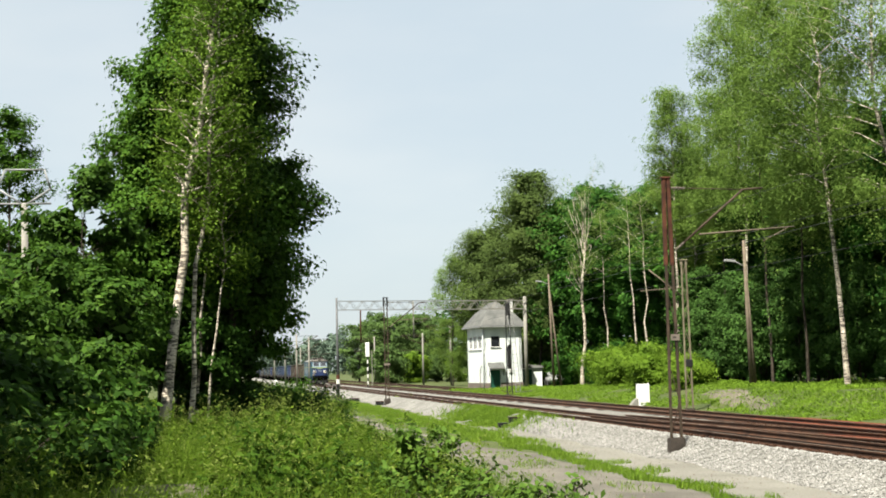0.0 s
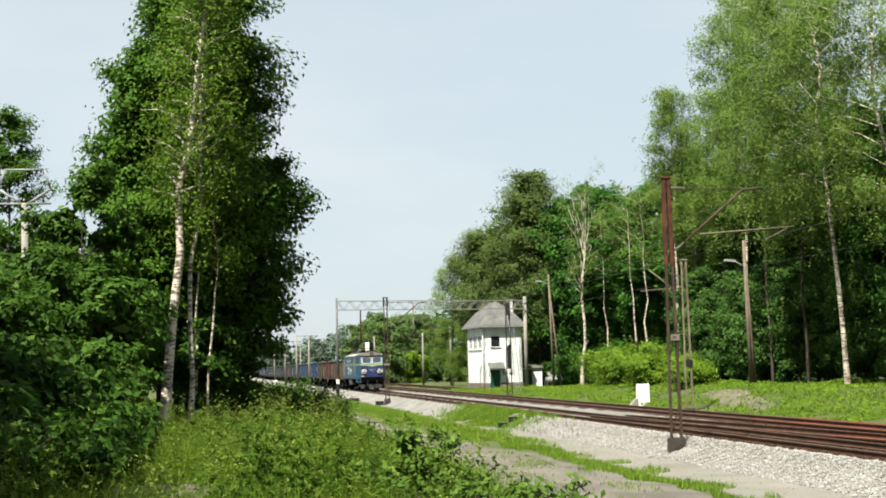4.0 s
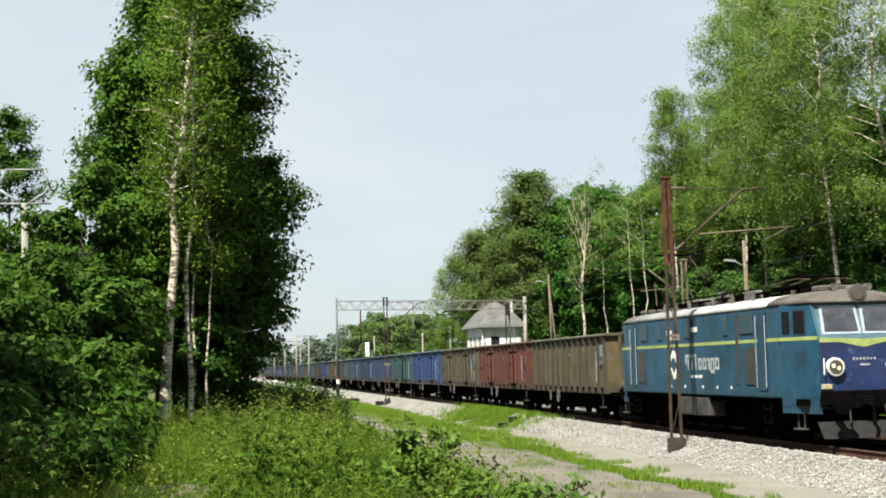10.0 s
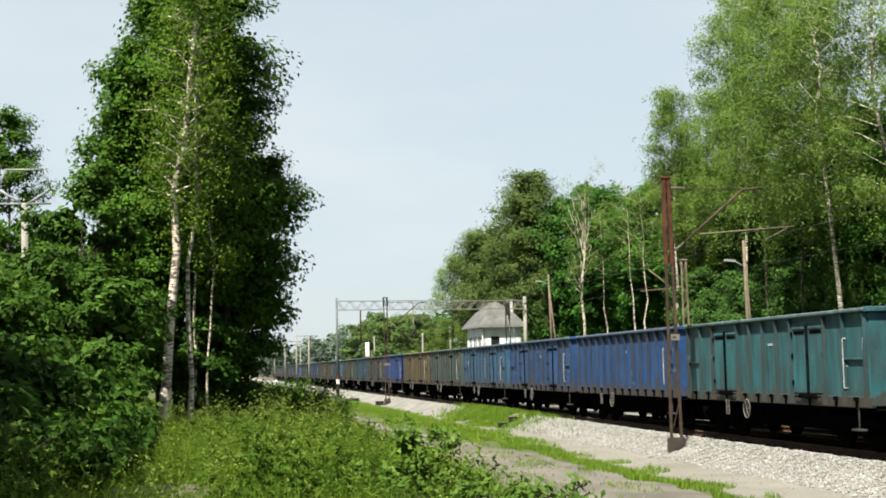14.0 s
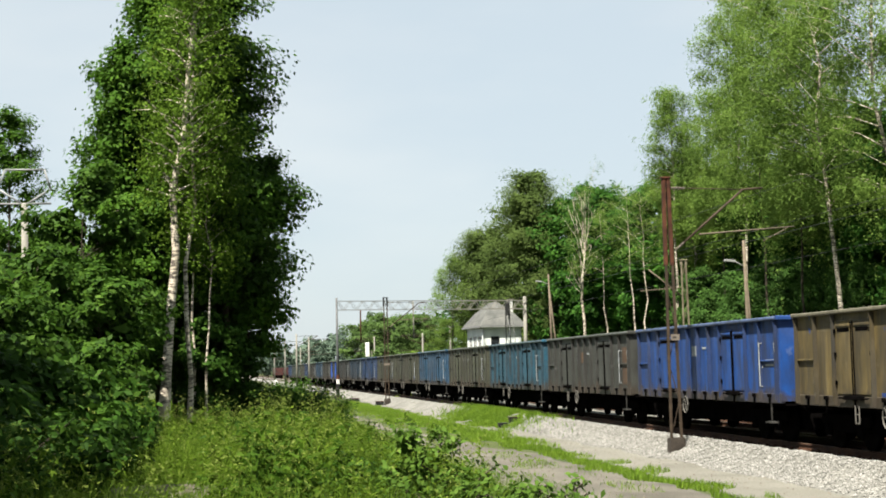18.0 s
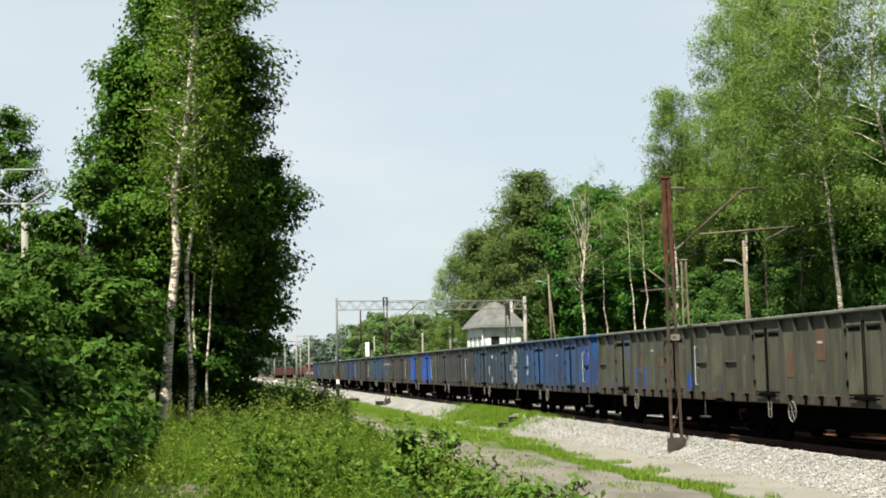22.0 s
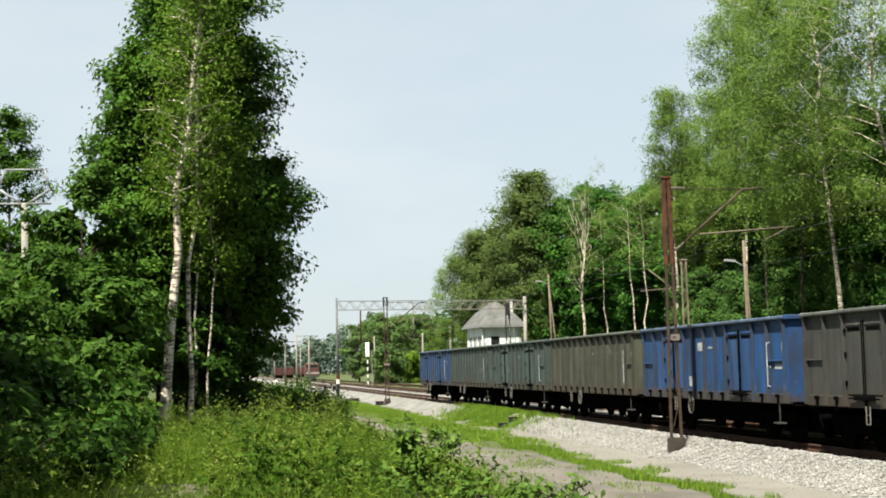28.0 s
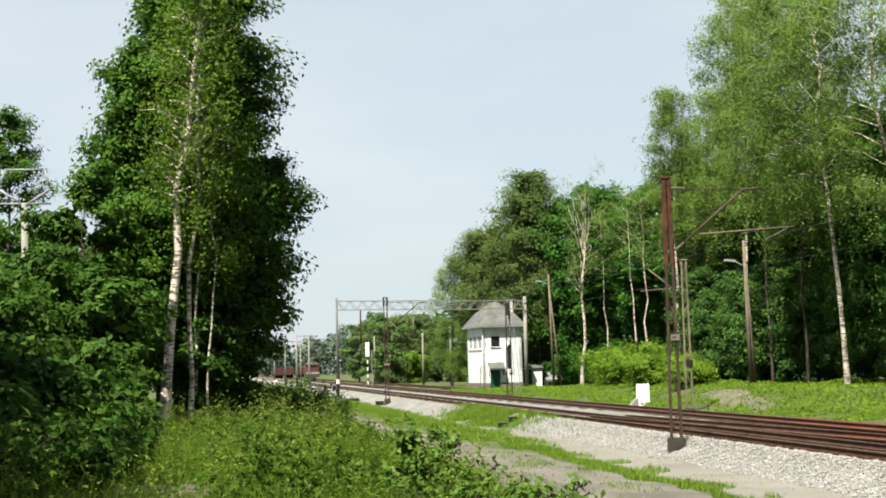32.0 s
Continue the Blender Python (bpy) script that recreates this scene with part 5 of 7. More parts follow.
P_BLUE = paint("patch_blue", BRIGHT, 0.35, grime=0.6)
P_RUST = paint("patch_rust", (0.16, 0.085, 0.045), 0.6, grime=0.5)
P_PALE = paint("patch_pale", (0.22, 0.26, 0.28), 0.6, grime=0.5)
P_SKY = paint("patch_light_blue", (0.03, 0.16, 0.36), 0.4, grime=0.5)
patches(0, P_PALE, [(-5.85, 1.95, 0.75, 0.3), (-5.85, 2.4, 0.75, 0.45)], label="pale repainted end panel")
patches(2, P_SKY, [(-5.75, 2.0, 0.7, 0.5)])
patches(2, P_PALE, [(-5.75, 1.35, 0.8, 0.55), (-5.75, 2.55, 0.8, 0.5)])
patches(3, M_MARK, [(-5.75, 2.62, 0.7, 0.05), (-5.75, 2.05, 0.65, 0.05), (-5.75, 1.94, 0.65, 0.05), (-5.75, 1.83, 0.65, 0.05), (-1.5, 2.35, 0.22, 0.35), (-4.5, 2.1, 0.16, 0.3)], "stencil_bar")
patches(7, M_MARK, [(-0.5, 1.6 + 0.18 * j, 0.5, 0.09) for j in range(5)] + [(-2.1, 1.4, 0.4, 0.25), (5.4, 2.2, 0.7, 0.3)], "stencil_bar")
patches(8, P_BLUE, [(4.35, 1.12, 0.3, 0.26), (3.2, 1.12, 0.26, 0.26), (1.46, 1.12, 0.28, 0.3), (0.5, 1.12, 0.28, 0.3), (-0.5, 1.12, 0.28, 0.3), (-1.5, 1.12, 0.26, 0.26), (-4.6, 1.3, 0.35, 0.3), (-5.8, 1.2, 0.5, 0.3)], label="blue repainted foot of a stake")
patches(8, P_RUST, [(-0.5, 2.45, 0.8, 0.42), (1.45, 1.75, 0.55, 0.55), (-5.8, 1.6, 0.7, 1.2)], label="rust-brown repainted patch")
patches(9, P_BLUE, [(1.5, 1.15, 0.3, 0.22), (-1.5, 2.0, 0.2, 0.25), (3.9, 1.9, 0.25, 0.2)])
patches(10, M_MARK, [(0.5, 2.3, 0.4, 0.3), (-2.6, 1.8, 0.35, 0.25), (-5.75, 2.1, 0.6, 0.05), (-5.75, 1.98, 0.6, 0.05)], "stencil_bar")
patches(11, P_RUST, [(0.5, 2.2, 0.4, 0.4), (-2.4, 1.5, 0.5, 0.7), (-5.7, 1.4, 0.6, 1.3)])
patches(15, P_RUST, [(-0.6, 2.1, 0.7, 0.75), (1.45, 1.7, 0.5, 0.65)])
patches(15, P_BLUE, [(3.6, 1.45, 0.4, 0.35), (-4.6, 1.15, 0.7, 0.4)])
patches(16, P_BLUE, [(1.46, 1.2, 0.24, 0.8), (0.5, 1.2, 0.22, 0.85), (4.6, 1.1, 0.3, 0.4), (-4.4, 1.25, 0.5, 0.5)], label="blue repainted streak")
patches(16, P_RUST, [(0.95, 1.75, 0.4, 0.55), (-1.4, 2.0, 0.5, 0.3)])
patches(17, P_BLUE, [(-5.8, 1.35, 0.95, 1.6)], label="bright blue repainted end bay")
patches(17, M_MARK, [(-5.4, 1.9, 0.5, 0.14), (-2.55, 1.4, 0.12, 0.8), (-2.3, 1.32, 0.5, 0.1), (5.6, 1.7, 0.5, 0.9), (-5.4, 2.62, 0.5, 0.05)], "stencil_bar")
patches(18, M_MARK, [(0.6, 2.55, 0.7, 0.16), (1.6, 1.7, 0.3, 0.45), (0.95, 1.3, 0.35, 0.3), (-4.2, 1.9, 0.3, 0.3), (-5.95, 2.2, 0.25, 0.18), (-5.95, 1.8, 0.25, 0.3)], "stencil_bar")
recolour(20, P_BLUE, 2.9, 6.0)
recolour(20, P_BLUE, -4.1, -0.3)
patches(20, P_BLUE, [(5.75, 1.3, 1.0, 1.8), (4.6, 1.3, 0.95, 1.8), (-0.5, 1.3, 0.85, 1.8), (-1.45, 1.3, 0.85, 1.8), (-4.3, 1.3, 0.4, 1.55), (-5.75, 1.9, 0.6, 0.55)], label="bright blue repainted panel")
patches(20, P_RUST, [(0.5, 1.5, 0.6, 1.3), (2.6, 1.4, 0.9, 0.8)])
patches(24, M_MARK, [(0.5, 2.45, 0.4, 0.25), (2.6, 1.5, 0.5, 0.7), (1.45, 1.4, 0.3, 0.3), (-5.8, 1.9, 0.5, 0.12)], "stencil_bar")
patches(25, P_PALE, [(-0.4 + 0.97 * j, 1.55, 0.2, 0.6) for j in range(4)], label="pale worn scrape")

# pale paint scribble at one end of the dusty dark blue wagon
k = Kit()
for j, (cy, cz, r, turns) in enumerate(((-5.5, 2.45, 0.3, 1.3), (-5.45, 2.0, 0.28, 1.6), (-5.35, 2.65, 0.25, 1.2), (-5.55, 1.6, 0.26, 1.5), (-5.4, 1.45, 0.2, 1.8))):
    last = None
    for i in range(13):
        a = turns * 2 * math.pi * i / 12 + j
        p = Vector((-1.44, cy + r * math.cos(a) * (1 - i * 0.03), cz + r * 1.3 * math.sin(a)))
        if last:
            k.bar(last, p, 0.018, 0.06)
        last = p
part("scribble", k.bm(), M_MARK, wagons[18], "pale sprayed scribble")


def engine():
    """Six-axle electric freight engine in blue with a pale green stripe. Its front is at -y; origin under the front headlights."""
    t = thing("electric_locomotive", "blue six-axle electric freight locomotive with a yellow-green stripe", "locomotive", pose(TRACK, 54.7, 0))
    blue, deep = M_LOCO_SIDE, M_LOCO_FRONT
    W, L, CAB, NOSE = 1.48, 18.14, 1.7, 1.12
    edge = lambda y: NOSE + (W - NOSE) * (y - 0.03) / (CAB - 0.03)   # half width of the cab at y

    def section(y, half, zl, zw, ze, crown, inset=0.0):
        """Ring of the body at y: sides up to the eaves."""
        return [(-half, y, zl), (half, y, zl), (half, y, zw), (half - inset, y, ze), (-half + inset, y, ze), (-half, y, zw)]

    k = Kit()
    k.loft([section(CAB, W, 1.16, 2.66, 3.52, 0, 0.03), section(L - CAB, W, 1.16, 2.66, 3.52, 0, 0.03)])
    body = part("body", k.bm(0.03, 2), blue, t, "blue body side")
    for end in (0, 1):
        f = lambda y: y if end == 0 else L - y
        # cab: lower front upright, windscreen leaning back, corners drawn in
        k = Kit()
        low = lambda z, y, h: [(-h, f(y), z), (h, f(y), z), (W, f(CAB), z), (-W, f(CAB), z)]
        rings = [low(0.92, 0.06, NOSE - 0.03), low(1.3, 0.0, NOSE), low(2.55, 0.0, NOSE), low(2.72, 0.06, NOSE), low(3.42, 0.32, NOSE + 0.04), low(3.53, 0.36, NOSE + 0.04)]
        k.loft(rings)
        cb = k.bm(0.03, 2)
        for fc in cb.faces:
            c, nn = fc.calc_center_median(), fc.normal
            fc.material_index = 1 if abs(nn.x) > 0.8 else (2 if c.z > 2.6 else 0)
        cab = part("cab", cb, [deep, blue, M_CABTOP], t, "cab with a dark blue front and grey-blue window band")
        for s in (-1, 1):
            # windscreen pane with a pale frame, on the leaning face
            y_at = lambda z: 0.06 + (z - 2.72) * 0.26 / 0.70
            a, b = (0.09, 0.95) if s > 0 else (-0.95, -0.09)
            for name, mat, grow_by, lift in (("window_frame", M_CABFRAME, 0.07, 0.012), ("windscreen", M_WIND, 0.0, 0.03)):
                k = Kit()
                p = [(a - grow_by, 2.80 - grow_by), (b + grow_by, 2.80 - grow_by), (b + grow_by - 0.03, 3.36 + grow_by), (a - grow_by + 0.03, 3.36 + grow_by)]
                front = [(x, f(y_at(z) - lift), z) for x, z in p]
                rear = [(x, f(y_at(z) + 0.03), z) for x, z in p]
                k.loft([rear, front])
                part(name, k.bm(), mat, cab)
            # headlight
            k = Kit()
            k.tube((s * 0.77, f(0.02), 1.93), (s * 0.77, f(-0.10), 1.93), 0.235, 0.225, 20)
            lamp = part("headlight", k.bm(0.01), M_CHROME, cab)
            k = Kit()
            k.tube((s * 0.77, f(-0.101), 1.93), (s * 0.77, f(-0.112), 1.93), 0.175, 0.165, 20)
            part("lens", k.bm(), M_LENS, lamp)
            k = Kit()
            for dx, dz in ((-0.07, 0.03), (0.07, -0.03)):
                k = Kit()
                k.tube((s * 0.77 + dx, f(-0.113), 1.93 + dz), (s * 0.77 + dx, f(-0.125), 1.93 + dz), 0.05, 0.04, 12)
                part("bulb", k.bm(), M_BULB, lamp)
            # grab irons
            k = Kit()
            k.tube((s * 1.06, f(-0.07), 1.75), (s * 1.06, f(-0.07), 2.15), 0.018, 0.018, 6)
            part("grab_iron", k.bm(), M_WHITE, cab)
            # side windows, stripe and lower panel lie on the drawn-in cab side
            def on_side(name, mat, y0, y1, z0, z1, out=0.006, label=""):
                k = Kit()
                k.loft([[(s * (edge(y) - 0.03), f(y), z) for y, z in ((y0, z0), (y1, z0), (y1, z1), (y0, z1))], [(s * (edge(y) + out), f(y), z) for y, z in ((y0, z0), (y1, z0), (y1, z1), (y0, z1))]])
                return part(name, k.bm(), mat, cab, label)

            on_side("window_frame", M_LOCO_DOOR, 0.56, 1.12, 2.72, 3.38, 0.004)
            on_side("side_window", M_SCREEN, 0.61, 1.07, 2.77, 3.33, 0.012)
            on_side("side_window", M_SCREEN, 1.26, 1.58, 2.77, 3.33)
            on_side("side_stripe", M_STRIPE, 0.10, CAB - 0.01, 2.60, 2.69, 0.008, "yellow-green stripe")
            # door with its two handrails
            k = Kit()
            k.box(s * W - 0.02, s * W + 0.004, *sorted((f(2.66), f(3.22))), 1.35, 3.42)
            door = part("door", k.bm(0.004), M_LOCO_DOOR, t, "worn blue cab door")
            k = Kit()
            k.box(s * W - 0.01, s * W + 0.008, *sorted((f(2.76), f(3.12))), 2.84, 3.32)
            part("door_window", k.bm(), M_SCREEN, door)
            for y in (2.6, 3.28):
                k = Kit()
                k.tube((s * (W + 0.05), f(y), 1.42), (s * (W + 0.05), f(y), 3.3), 0.014, 0.014, 6)
                part("handrail", k.bm(), M_RAILWHITE, door)
            k = Kit()
            k.box(s * 1.40 - 0.05, s * 1.40 + 0.05, *sorted((f(2.7), f(3.2))), 0.5, 0.53).bar((s * 1.4, f(2.7), 0.5), (s * 1.4, f(2.7), 1.2), 0.03).bar((s * 1.4, f(3.2), 0.5), (s * 1.4, f(3.2), 1.2), 0.03)
            k.box(s * 1.40 - 0.05, s * 1.40 + 0.05, *sorted((f(2.7), f(3.2))), 0.85, 0.88)
            part("ladder", k.bm(), M_DARK, t)
            # stained louvre panel beside the door
            k = Kit()
            k.box(s * W - 0.02, s * W + 0.003, *sorted((f(3.5), f(4.25))), 1.5, 2.5)
            part("louvre", k.bm(), M_LOCO_STAIN, t, "rust-stained louvre panel")
        # stripe on the front: dips in the middle
        k = Kit()
        yy = f(-0.008)
        k.add([(-NOSE, yy, 2.53), (-0.6, yy, 2.53), (0, yy, 2.40), (0.6, yy, 2.53), (NOSE, yy, 2.53), (NOSE, yy, 2.65), (0, yy, 2.60), (-NOSE, yy, 2.65)], [(0, 1, 7), (1, 2, 6, 7), (2, 3, 5, 6), (3, 4, 5)])
        part("front_stripe", k.bm(), M_STRIPE, cab, "yellow-green stripe")
        for x0, x1, z0, z1 in [(-0.30 + i * 0.09, -0.25 + i * 0.09, 2.09, 2.15) for i in range(7)] + [(-0.12, 0.14, 1.95, 2.0)]:
            k = Kit()
            k.box(x0, x1, *sorted((f(-0.012), f(0.0))), z0, z1)
            part("number_bar", k.bm(), M_MARK, cab)
        k = Kit()
        k.box(-1.13, 1.13, *sorted((f(-0.02), f(0.35))), 0.98, 1.36)
        part("buffer_beam", k.bm(0.02), M_DARK, t)
        buffers(t, f(-0.02), -1 if end == 0 else 1)
        k = Kit()
        k.loft([[(-1.2, f(-0.25), 0.22), (1.2, f(-0.25), 0.22), (1.2, f(-0.20), 0.22), (-1.2, f(-0.20), 0.22)], [(-1.25, f(0.0), 0.62), (1.25, f(0.0), 0.62), (1.25, f(0.05), 0.62), (-1.25, f(0.05), 0.62)]])
        part("snow_plough", k.bm(), M_PLOUGH, t, "worn grey plough")
        k = Kit()
        k.tube((0, f(-0.02), 1.05), (0, f(-0.42), 1.0), 0.05, 0.05, 8).tube((0, f(-0.42), 1.0), (0, f(-0.44), 0.55), 0.045, 0.045, 8)
        part("coupling", k.bm(), M_DARK, t)
        k = Kit()
        k.box(-0.32, 0.32, *sorted((f(-0.10), f(-0.02))), 0.92, 1.22).box(-0.16, 0.16, *sorted((f(-0.2), f(-0.1))), 0.98, 1.14)
        part("drawgear", k.bm(0.02), M_DARK, t)
        for s in (-0.45, 0.45):
            k = Kit()
            k.tube((s, f(-0.05), 1.0), (s * 1.1, f(-0.2), 0.5), 0.025, 0.025, 6)
            part("air_hose", k.bm(), M_BLACK, t)
        k = Kit()
        k.box(-1.13, -0.85, *sorted((f(-0.03), f(0.0))), 1.40, 1.52)
        part("step_plate", k.bm(0.01), M_CREAM, cab)
        # blue corner panel and step under the cab side
        for s in (-1, 1):
            k = Kit()
            k.loft([[(s * (edge(y) - 0.08), f(y), z) for y, z in ((0.12, 0.80), (CAB, 0.80), (CAB, 1.17), (0.12, 1.17))], [(s * (edge(y) - 0.01), f(y), z) for y, z in ((0.12, 0.80), (CAB, 0.80), (CAB, 1.17), (0.12, 1.17))]])
            part("corner_panel", k.bm(), blue, t)
            k = Kit()
            k.box(s * 1.28 - 0.1, s * 1.28 + 0.1, *sorted((f(0.75), f(1.25))), 0.40, 0.44).bar((s * 1.26, f(0.8), 0.42), (s * 1.26, f(0.8), 0.82), 0.03).bar((s * 1.26, f(1.2), 0.42), (s * 1.26, f(1.2), 0.82), 0.03)
            part("step", k.bm(), M_STEP, t)
        # horns and cable boxes on the cab roof
        for s in (-1, 1):
            k = Kit()
            k.tube((s * 0.45, f(0.95), 3.92), (s * 0.45, f(0.55), 3.90), 0.03, 0.09, 10)
            part("horn", k.bm(), M_PALE, t)
        k = Kit()
        k.box(-0.5, 0.5, *sorted((f(1.3), f(1.9))), 3.84, 3.98)
        part("roof_box", k.bm(0.03), M_ROOFGREY, t)
        # roof lamp
        k = Kit()
        k.tube((0, f(0.62), 3.74), (0, f(0.20), 3.72), 0.20, 0.235, 16)
        rl = part("roof_lamp", k.bm(0.01), M_ROOFGREY, t)
        k = Kit()
        k.tube((0, f(0.198), 3.72), (0, f(0.185), 3.72), 0.17, 0.16, 16)
        part("lens", k.bm(), M_LENS, rl)
    # side stripe, both sides
    for s in (-1, 1):
        k = Kit()
        k.box(s * W - 0.004, s * W + 0.007, CAB, L - CAB, 2.60, 2.69)
        part("side_stripe", k.bm(), M_STRIPE, body, "yellow-green stripe")
        for y0, y1 in ((3.6, 4.6), (5.6, 6.0), (8.9, 9.5), (12.0, 12.4), (13.6, 14.4)):
            k = Kit()
            k.box(s * W - 0.02, s * W + 0.004, y0, y1, 2.86, 3.40)
            part("side_window", k.bm(), M_LOCO_DARK, body, "dull upper side window")
        for y0, y1 in ((4.75, 4.95),):
            k = Kit()
            k.box(s * W - 0.02, s * W + 0.004, y0, y1, 1.5, 3.4)
            part("louvre", k.bm(), M_LOCO_STAIN, body, "rust-stained louvre panel")
        # operator's mark as plain white shapes
        o = s * (W + 0.004)
        for i, (y0, w, h) in enumerate(((6.9, 0.30, 0.46), (7.28, 0.30, 0.46), (7.66, 0.30, 0.46), (8.15, 0.32, 0.34), (8.56, 0.32, 0.34), (8.97, 0.2, 0.34), (9.26, 0.32, 0.44), (9.67, 0.34, 0.34))):
            y = (16.45 - y0 - w) if s < 0 else y0
            z0, q = (1.90 if i != 6 else 1.80), 0.085
            k = Kit()
            k.box(o - 0.004, o + 0.004, y, y + q, z0, z0 + h).box(o - 0.004, o + 0.004, y + q, y + w, z0 + h - q, z0 + h)
            if i not in (1, 5):
                k.box(o - 0.004, o + 0.004, y + w - q, y + w, z0 + (0.16 if i < 3 else 0.0), z0 + h - q)
            if i > 2 and i != 5:
                k.box(o - 0.004, o + 0.004, y + q, y + w - q, z0, z0 + q)
            part("mark_bar", k.bm(), M_MARK, body)
        k = Kit()
        c = Vector((o, 10.75 if s < 0 else 6.1, 2.05))
        for j in (0, 1):
            for i in range(9):
                a = math.pi * (0.15 + 0.75 * i / 9) + j * math.pi
                b = math.pi * (0.15 + 0.75 * (i + 1) / 9) + j * math.pi
                ra, rb = 0.34, 0.34
                k.bar(c + Vector((0, math.cos(a) * ra * 0.8, math.sin(a) * ra)), c + Vector((0, math.cos(b) * rb * 0.8, math.sin(b) * rb)), 0.012, 0.24 * (1 - abs(i - 4) / 7.0))
        part("mark_swirl", k.bm(), M_WHITE, body)
        for y0, w, z, h in [(8.0, 0.3, 1.66, 0.08), (8.4, 0.3, 1.66, 0.08), (8.8, 0.3, 1.66, 0.08), (10.9, 0.5, 2.98, 0.14), (10.95, 0.3, 2.82, 0.1), (8.35, 0.75, 3.02, 0.14)] + [(q, 0.12, 1.36, 0.08) for q in (5.4, 6.6, 7.9, 9.6, 11.0)]:
            k = Kit()
            k.box(o - 0.003, o + 0.012, y0, y0 + w, z, z + h)
            part("lettering_bar", k.bm(), M_WHITE, body)
        k = Kit()
        k.box(s * 1.18 - 0.28, s * 1.18 + 0.28, 7.6, 10.3, 0.55, 1.1)
        part("equipment_box", k.bm(0.04), M_STEP if s < 0 else M_DARK, t, "brown equipment box under the body")
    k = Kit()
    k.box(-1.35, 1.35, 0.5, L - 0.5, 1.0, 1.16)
    # black filler block added between the wheels, standing for the shade there
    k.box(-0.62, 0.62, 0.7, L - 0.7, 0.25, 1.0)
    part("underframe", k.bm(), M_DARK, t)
    # roof: pale, curved, with a walkway and gear
    arc = [(-1.47, 3.50), (-1.40, 3.60), (-1.15, 3.73), (-0.7, 3.82), (0, 3.86), (0.7, 3.82), (1.15, 3.73), (1.40, 3.60), (1.47, 3.50)]
    k = Kit()
    k.loft([[(x, 2.6, z) for x, z in arc], [(x, L - 2.6, z) for x, z in arc]])
    part("roof", k.bm(), M_ROOFPALE, t, "pale grey curved roof", True)
    for end in (0, 1):
        f = lambda y: y if end == 0 else L - y
        k = Kit()
        rings = [[(x * sc, f(y), 3.50 + (z - 3.50) * hz) for x, z in arc] for y, sc, hz in ((0.22, 0.78, 0.55), (0.40, 0.82, 0.85), (0.9, 0.90, 1.0), (1.7, 1.0, 1.0), (2.6, 1.0, 1.0))]
        k.loft(rings)
        part("cab_roof", k.bm(), M_ROOFGREY, t, "grey-brown cab roof", True)
    for s in (-0.55, 0.55):
        k = Kit()
        k.box(s - 0.14, s + 0.14, 2.2, L - 2.2, 3.97, 4.0)
        for i in range(12):
            y = 2.6 + i * (L - 5.2) / 11
            k.box(s - 0.02, s + 0.02, y - 0.02, y + 0.02, 3.8, 3.97)
        part("walkway", k.bm(), M_DARK, t)
    for y in (4.4, 7.2, 9.4, 11.6):
        k = Kit()
        k.tube((0, y, 3.84), (0, y, 4.08), 0.09, 0.06, 8).tube((0, y, 4.08), (0, y + 1.4, 4.08), 0.025, 0.025, 6)
        part("roof_insulator", k.bm(), M_RUSTBROWN, t)
    for i, (x, y, w, d, h, mat) in enumerate(((0.5, 5.2, 0.5, 0.7, 0.3, 0), (-0.5, 6.1, 0.4, 0.5, 0.24, 1), (0.2, 7.9, 0.6, 0.9, 0.26, 0), (-0.45, 8.8, 0.3, 0.4, 0.34, 1), (0.45, 10.2, 0.5, 0.6, 0.3, 0), (-0.3, 11.2, 0.5, 0.8, 0.22, 1), (0.4, 12.4, 0.4, 0.5, 0.3, 1))):
        k = Kit()
        k.box(x - w / 2, x + w / 2, y - d / 2, y + d / 2, 3.82, 3.86 + h)
        part("roof_box", k.bm(0.03), M_PALE if mat else M_DARK, t)
    for y in (4.9, 6.6, 8.3, 10.6, 12.0, 13.2):
        for s in (-0.95, 0.95):
            k = Kit()
            k.tube((s, y, 3.76), (s, y, 3.86), 0.07, 0.06, 8).tube((s, y, 3.88), (s, y, 3.96), 0.07, 0.06, 8).tube((s, y, 3.76), (s, y, 4.06), 0.035, 0.03, 6)
            part("post_insulator", k.bm(), M_PALE, t)
    for s in (-0.95, 0.95):
        k = Kit()
        k.tube((s, 4.4, 4.07), (s, 13.6, 4.07), 0.018, 0.018, 6)
        part("busbar", k.bm(), M_DARK, t)
    # front pantograph lowered, rear one raised to the wire
    for y, up in ((3.2, 0.0), (14.6, 1.0)):
        k = Kit()
        k.box(-0.75, 0.75, y - 0.9, y - 0.82, 4.0, 4.06).box(-0.75, 0.75, y + 0.82, y + 0.9, 4.0, 4.06).box(-0.75, -0.69, y - 0.9, y + 0.9, 4.0, 4.06).box(0.69, 0.75, y - 0.9, y + 0.9, 4.0, 4.06)
        base = part("pantograph", k.bm(), M_DARK, t)
        knee, head = 0.12 + 0.72 * up, 0.2 + 1.45 * up
        for s in (-1, 1):
            for w in (-1, 1):
                k = Kit()
                k.tube((s * 0.7, y + w * 0.35, 4.05), (s * 0.55, y + w * (1.35 - 0.3 * up), 4.05 + knee), 0.022, 0.02, 6)
                k.tube((s * 0.55, y + w * (1.35 - 0.3 * up), 4.05 + knee), (s * 0.4, y, 4.05 + head), 0.018, 0.016, 6)
                part("pantograph_arm", k.bm(), M_RUSTBROWN, base)
        k = Kit()
        for w in (-0.2, 0.2):
            k.tube((-0.75, y + w, 4.1 + head), (0.75, y + w, 4.1 + head), 0.025, 0.025, 6)
        part("collector", k.bm(), M_DARK, base)
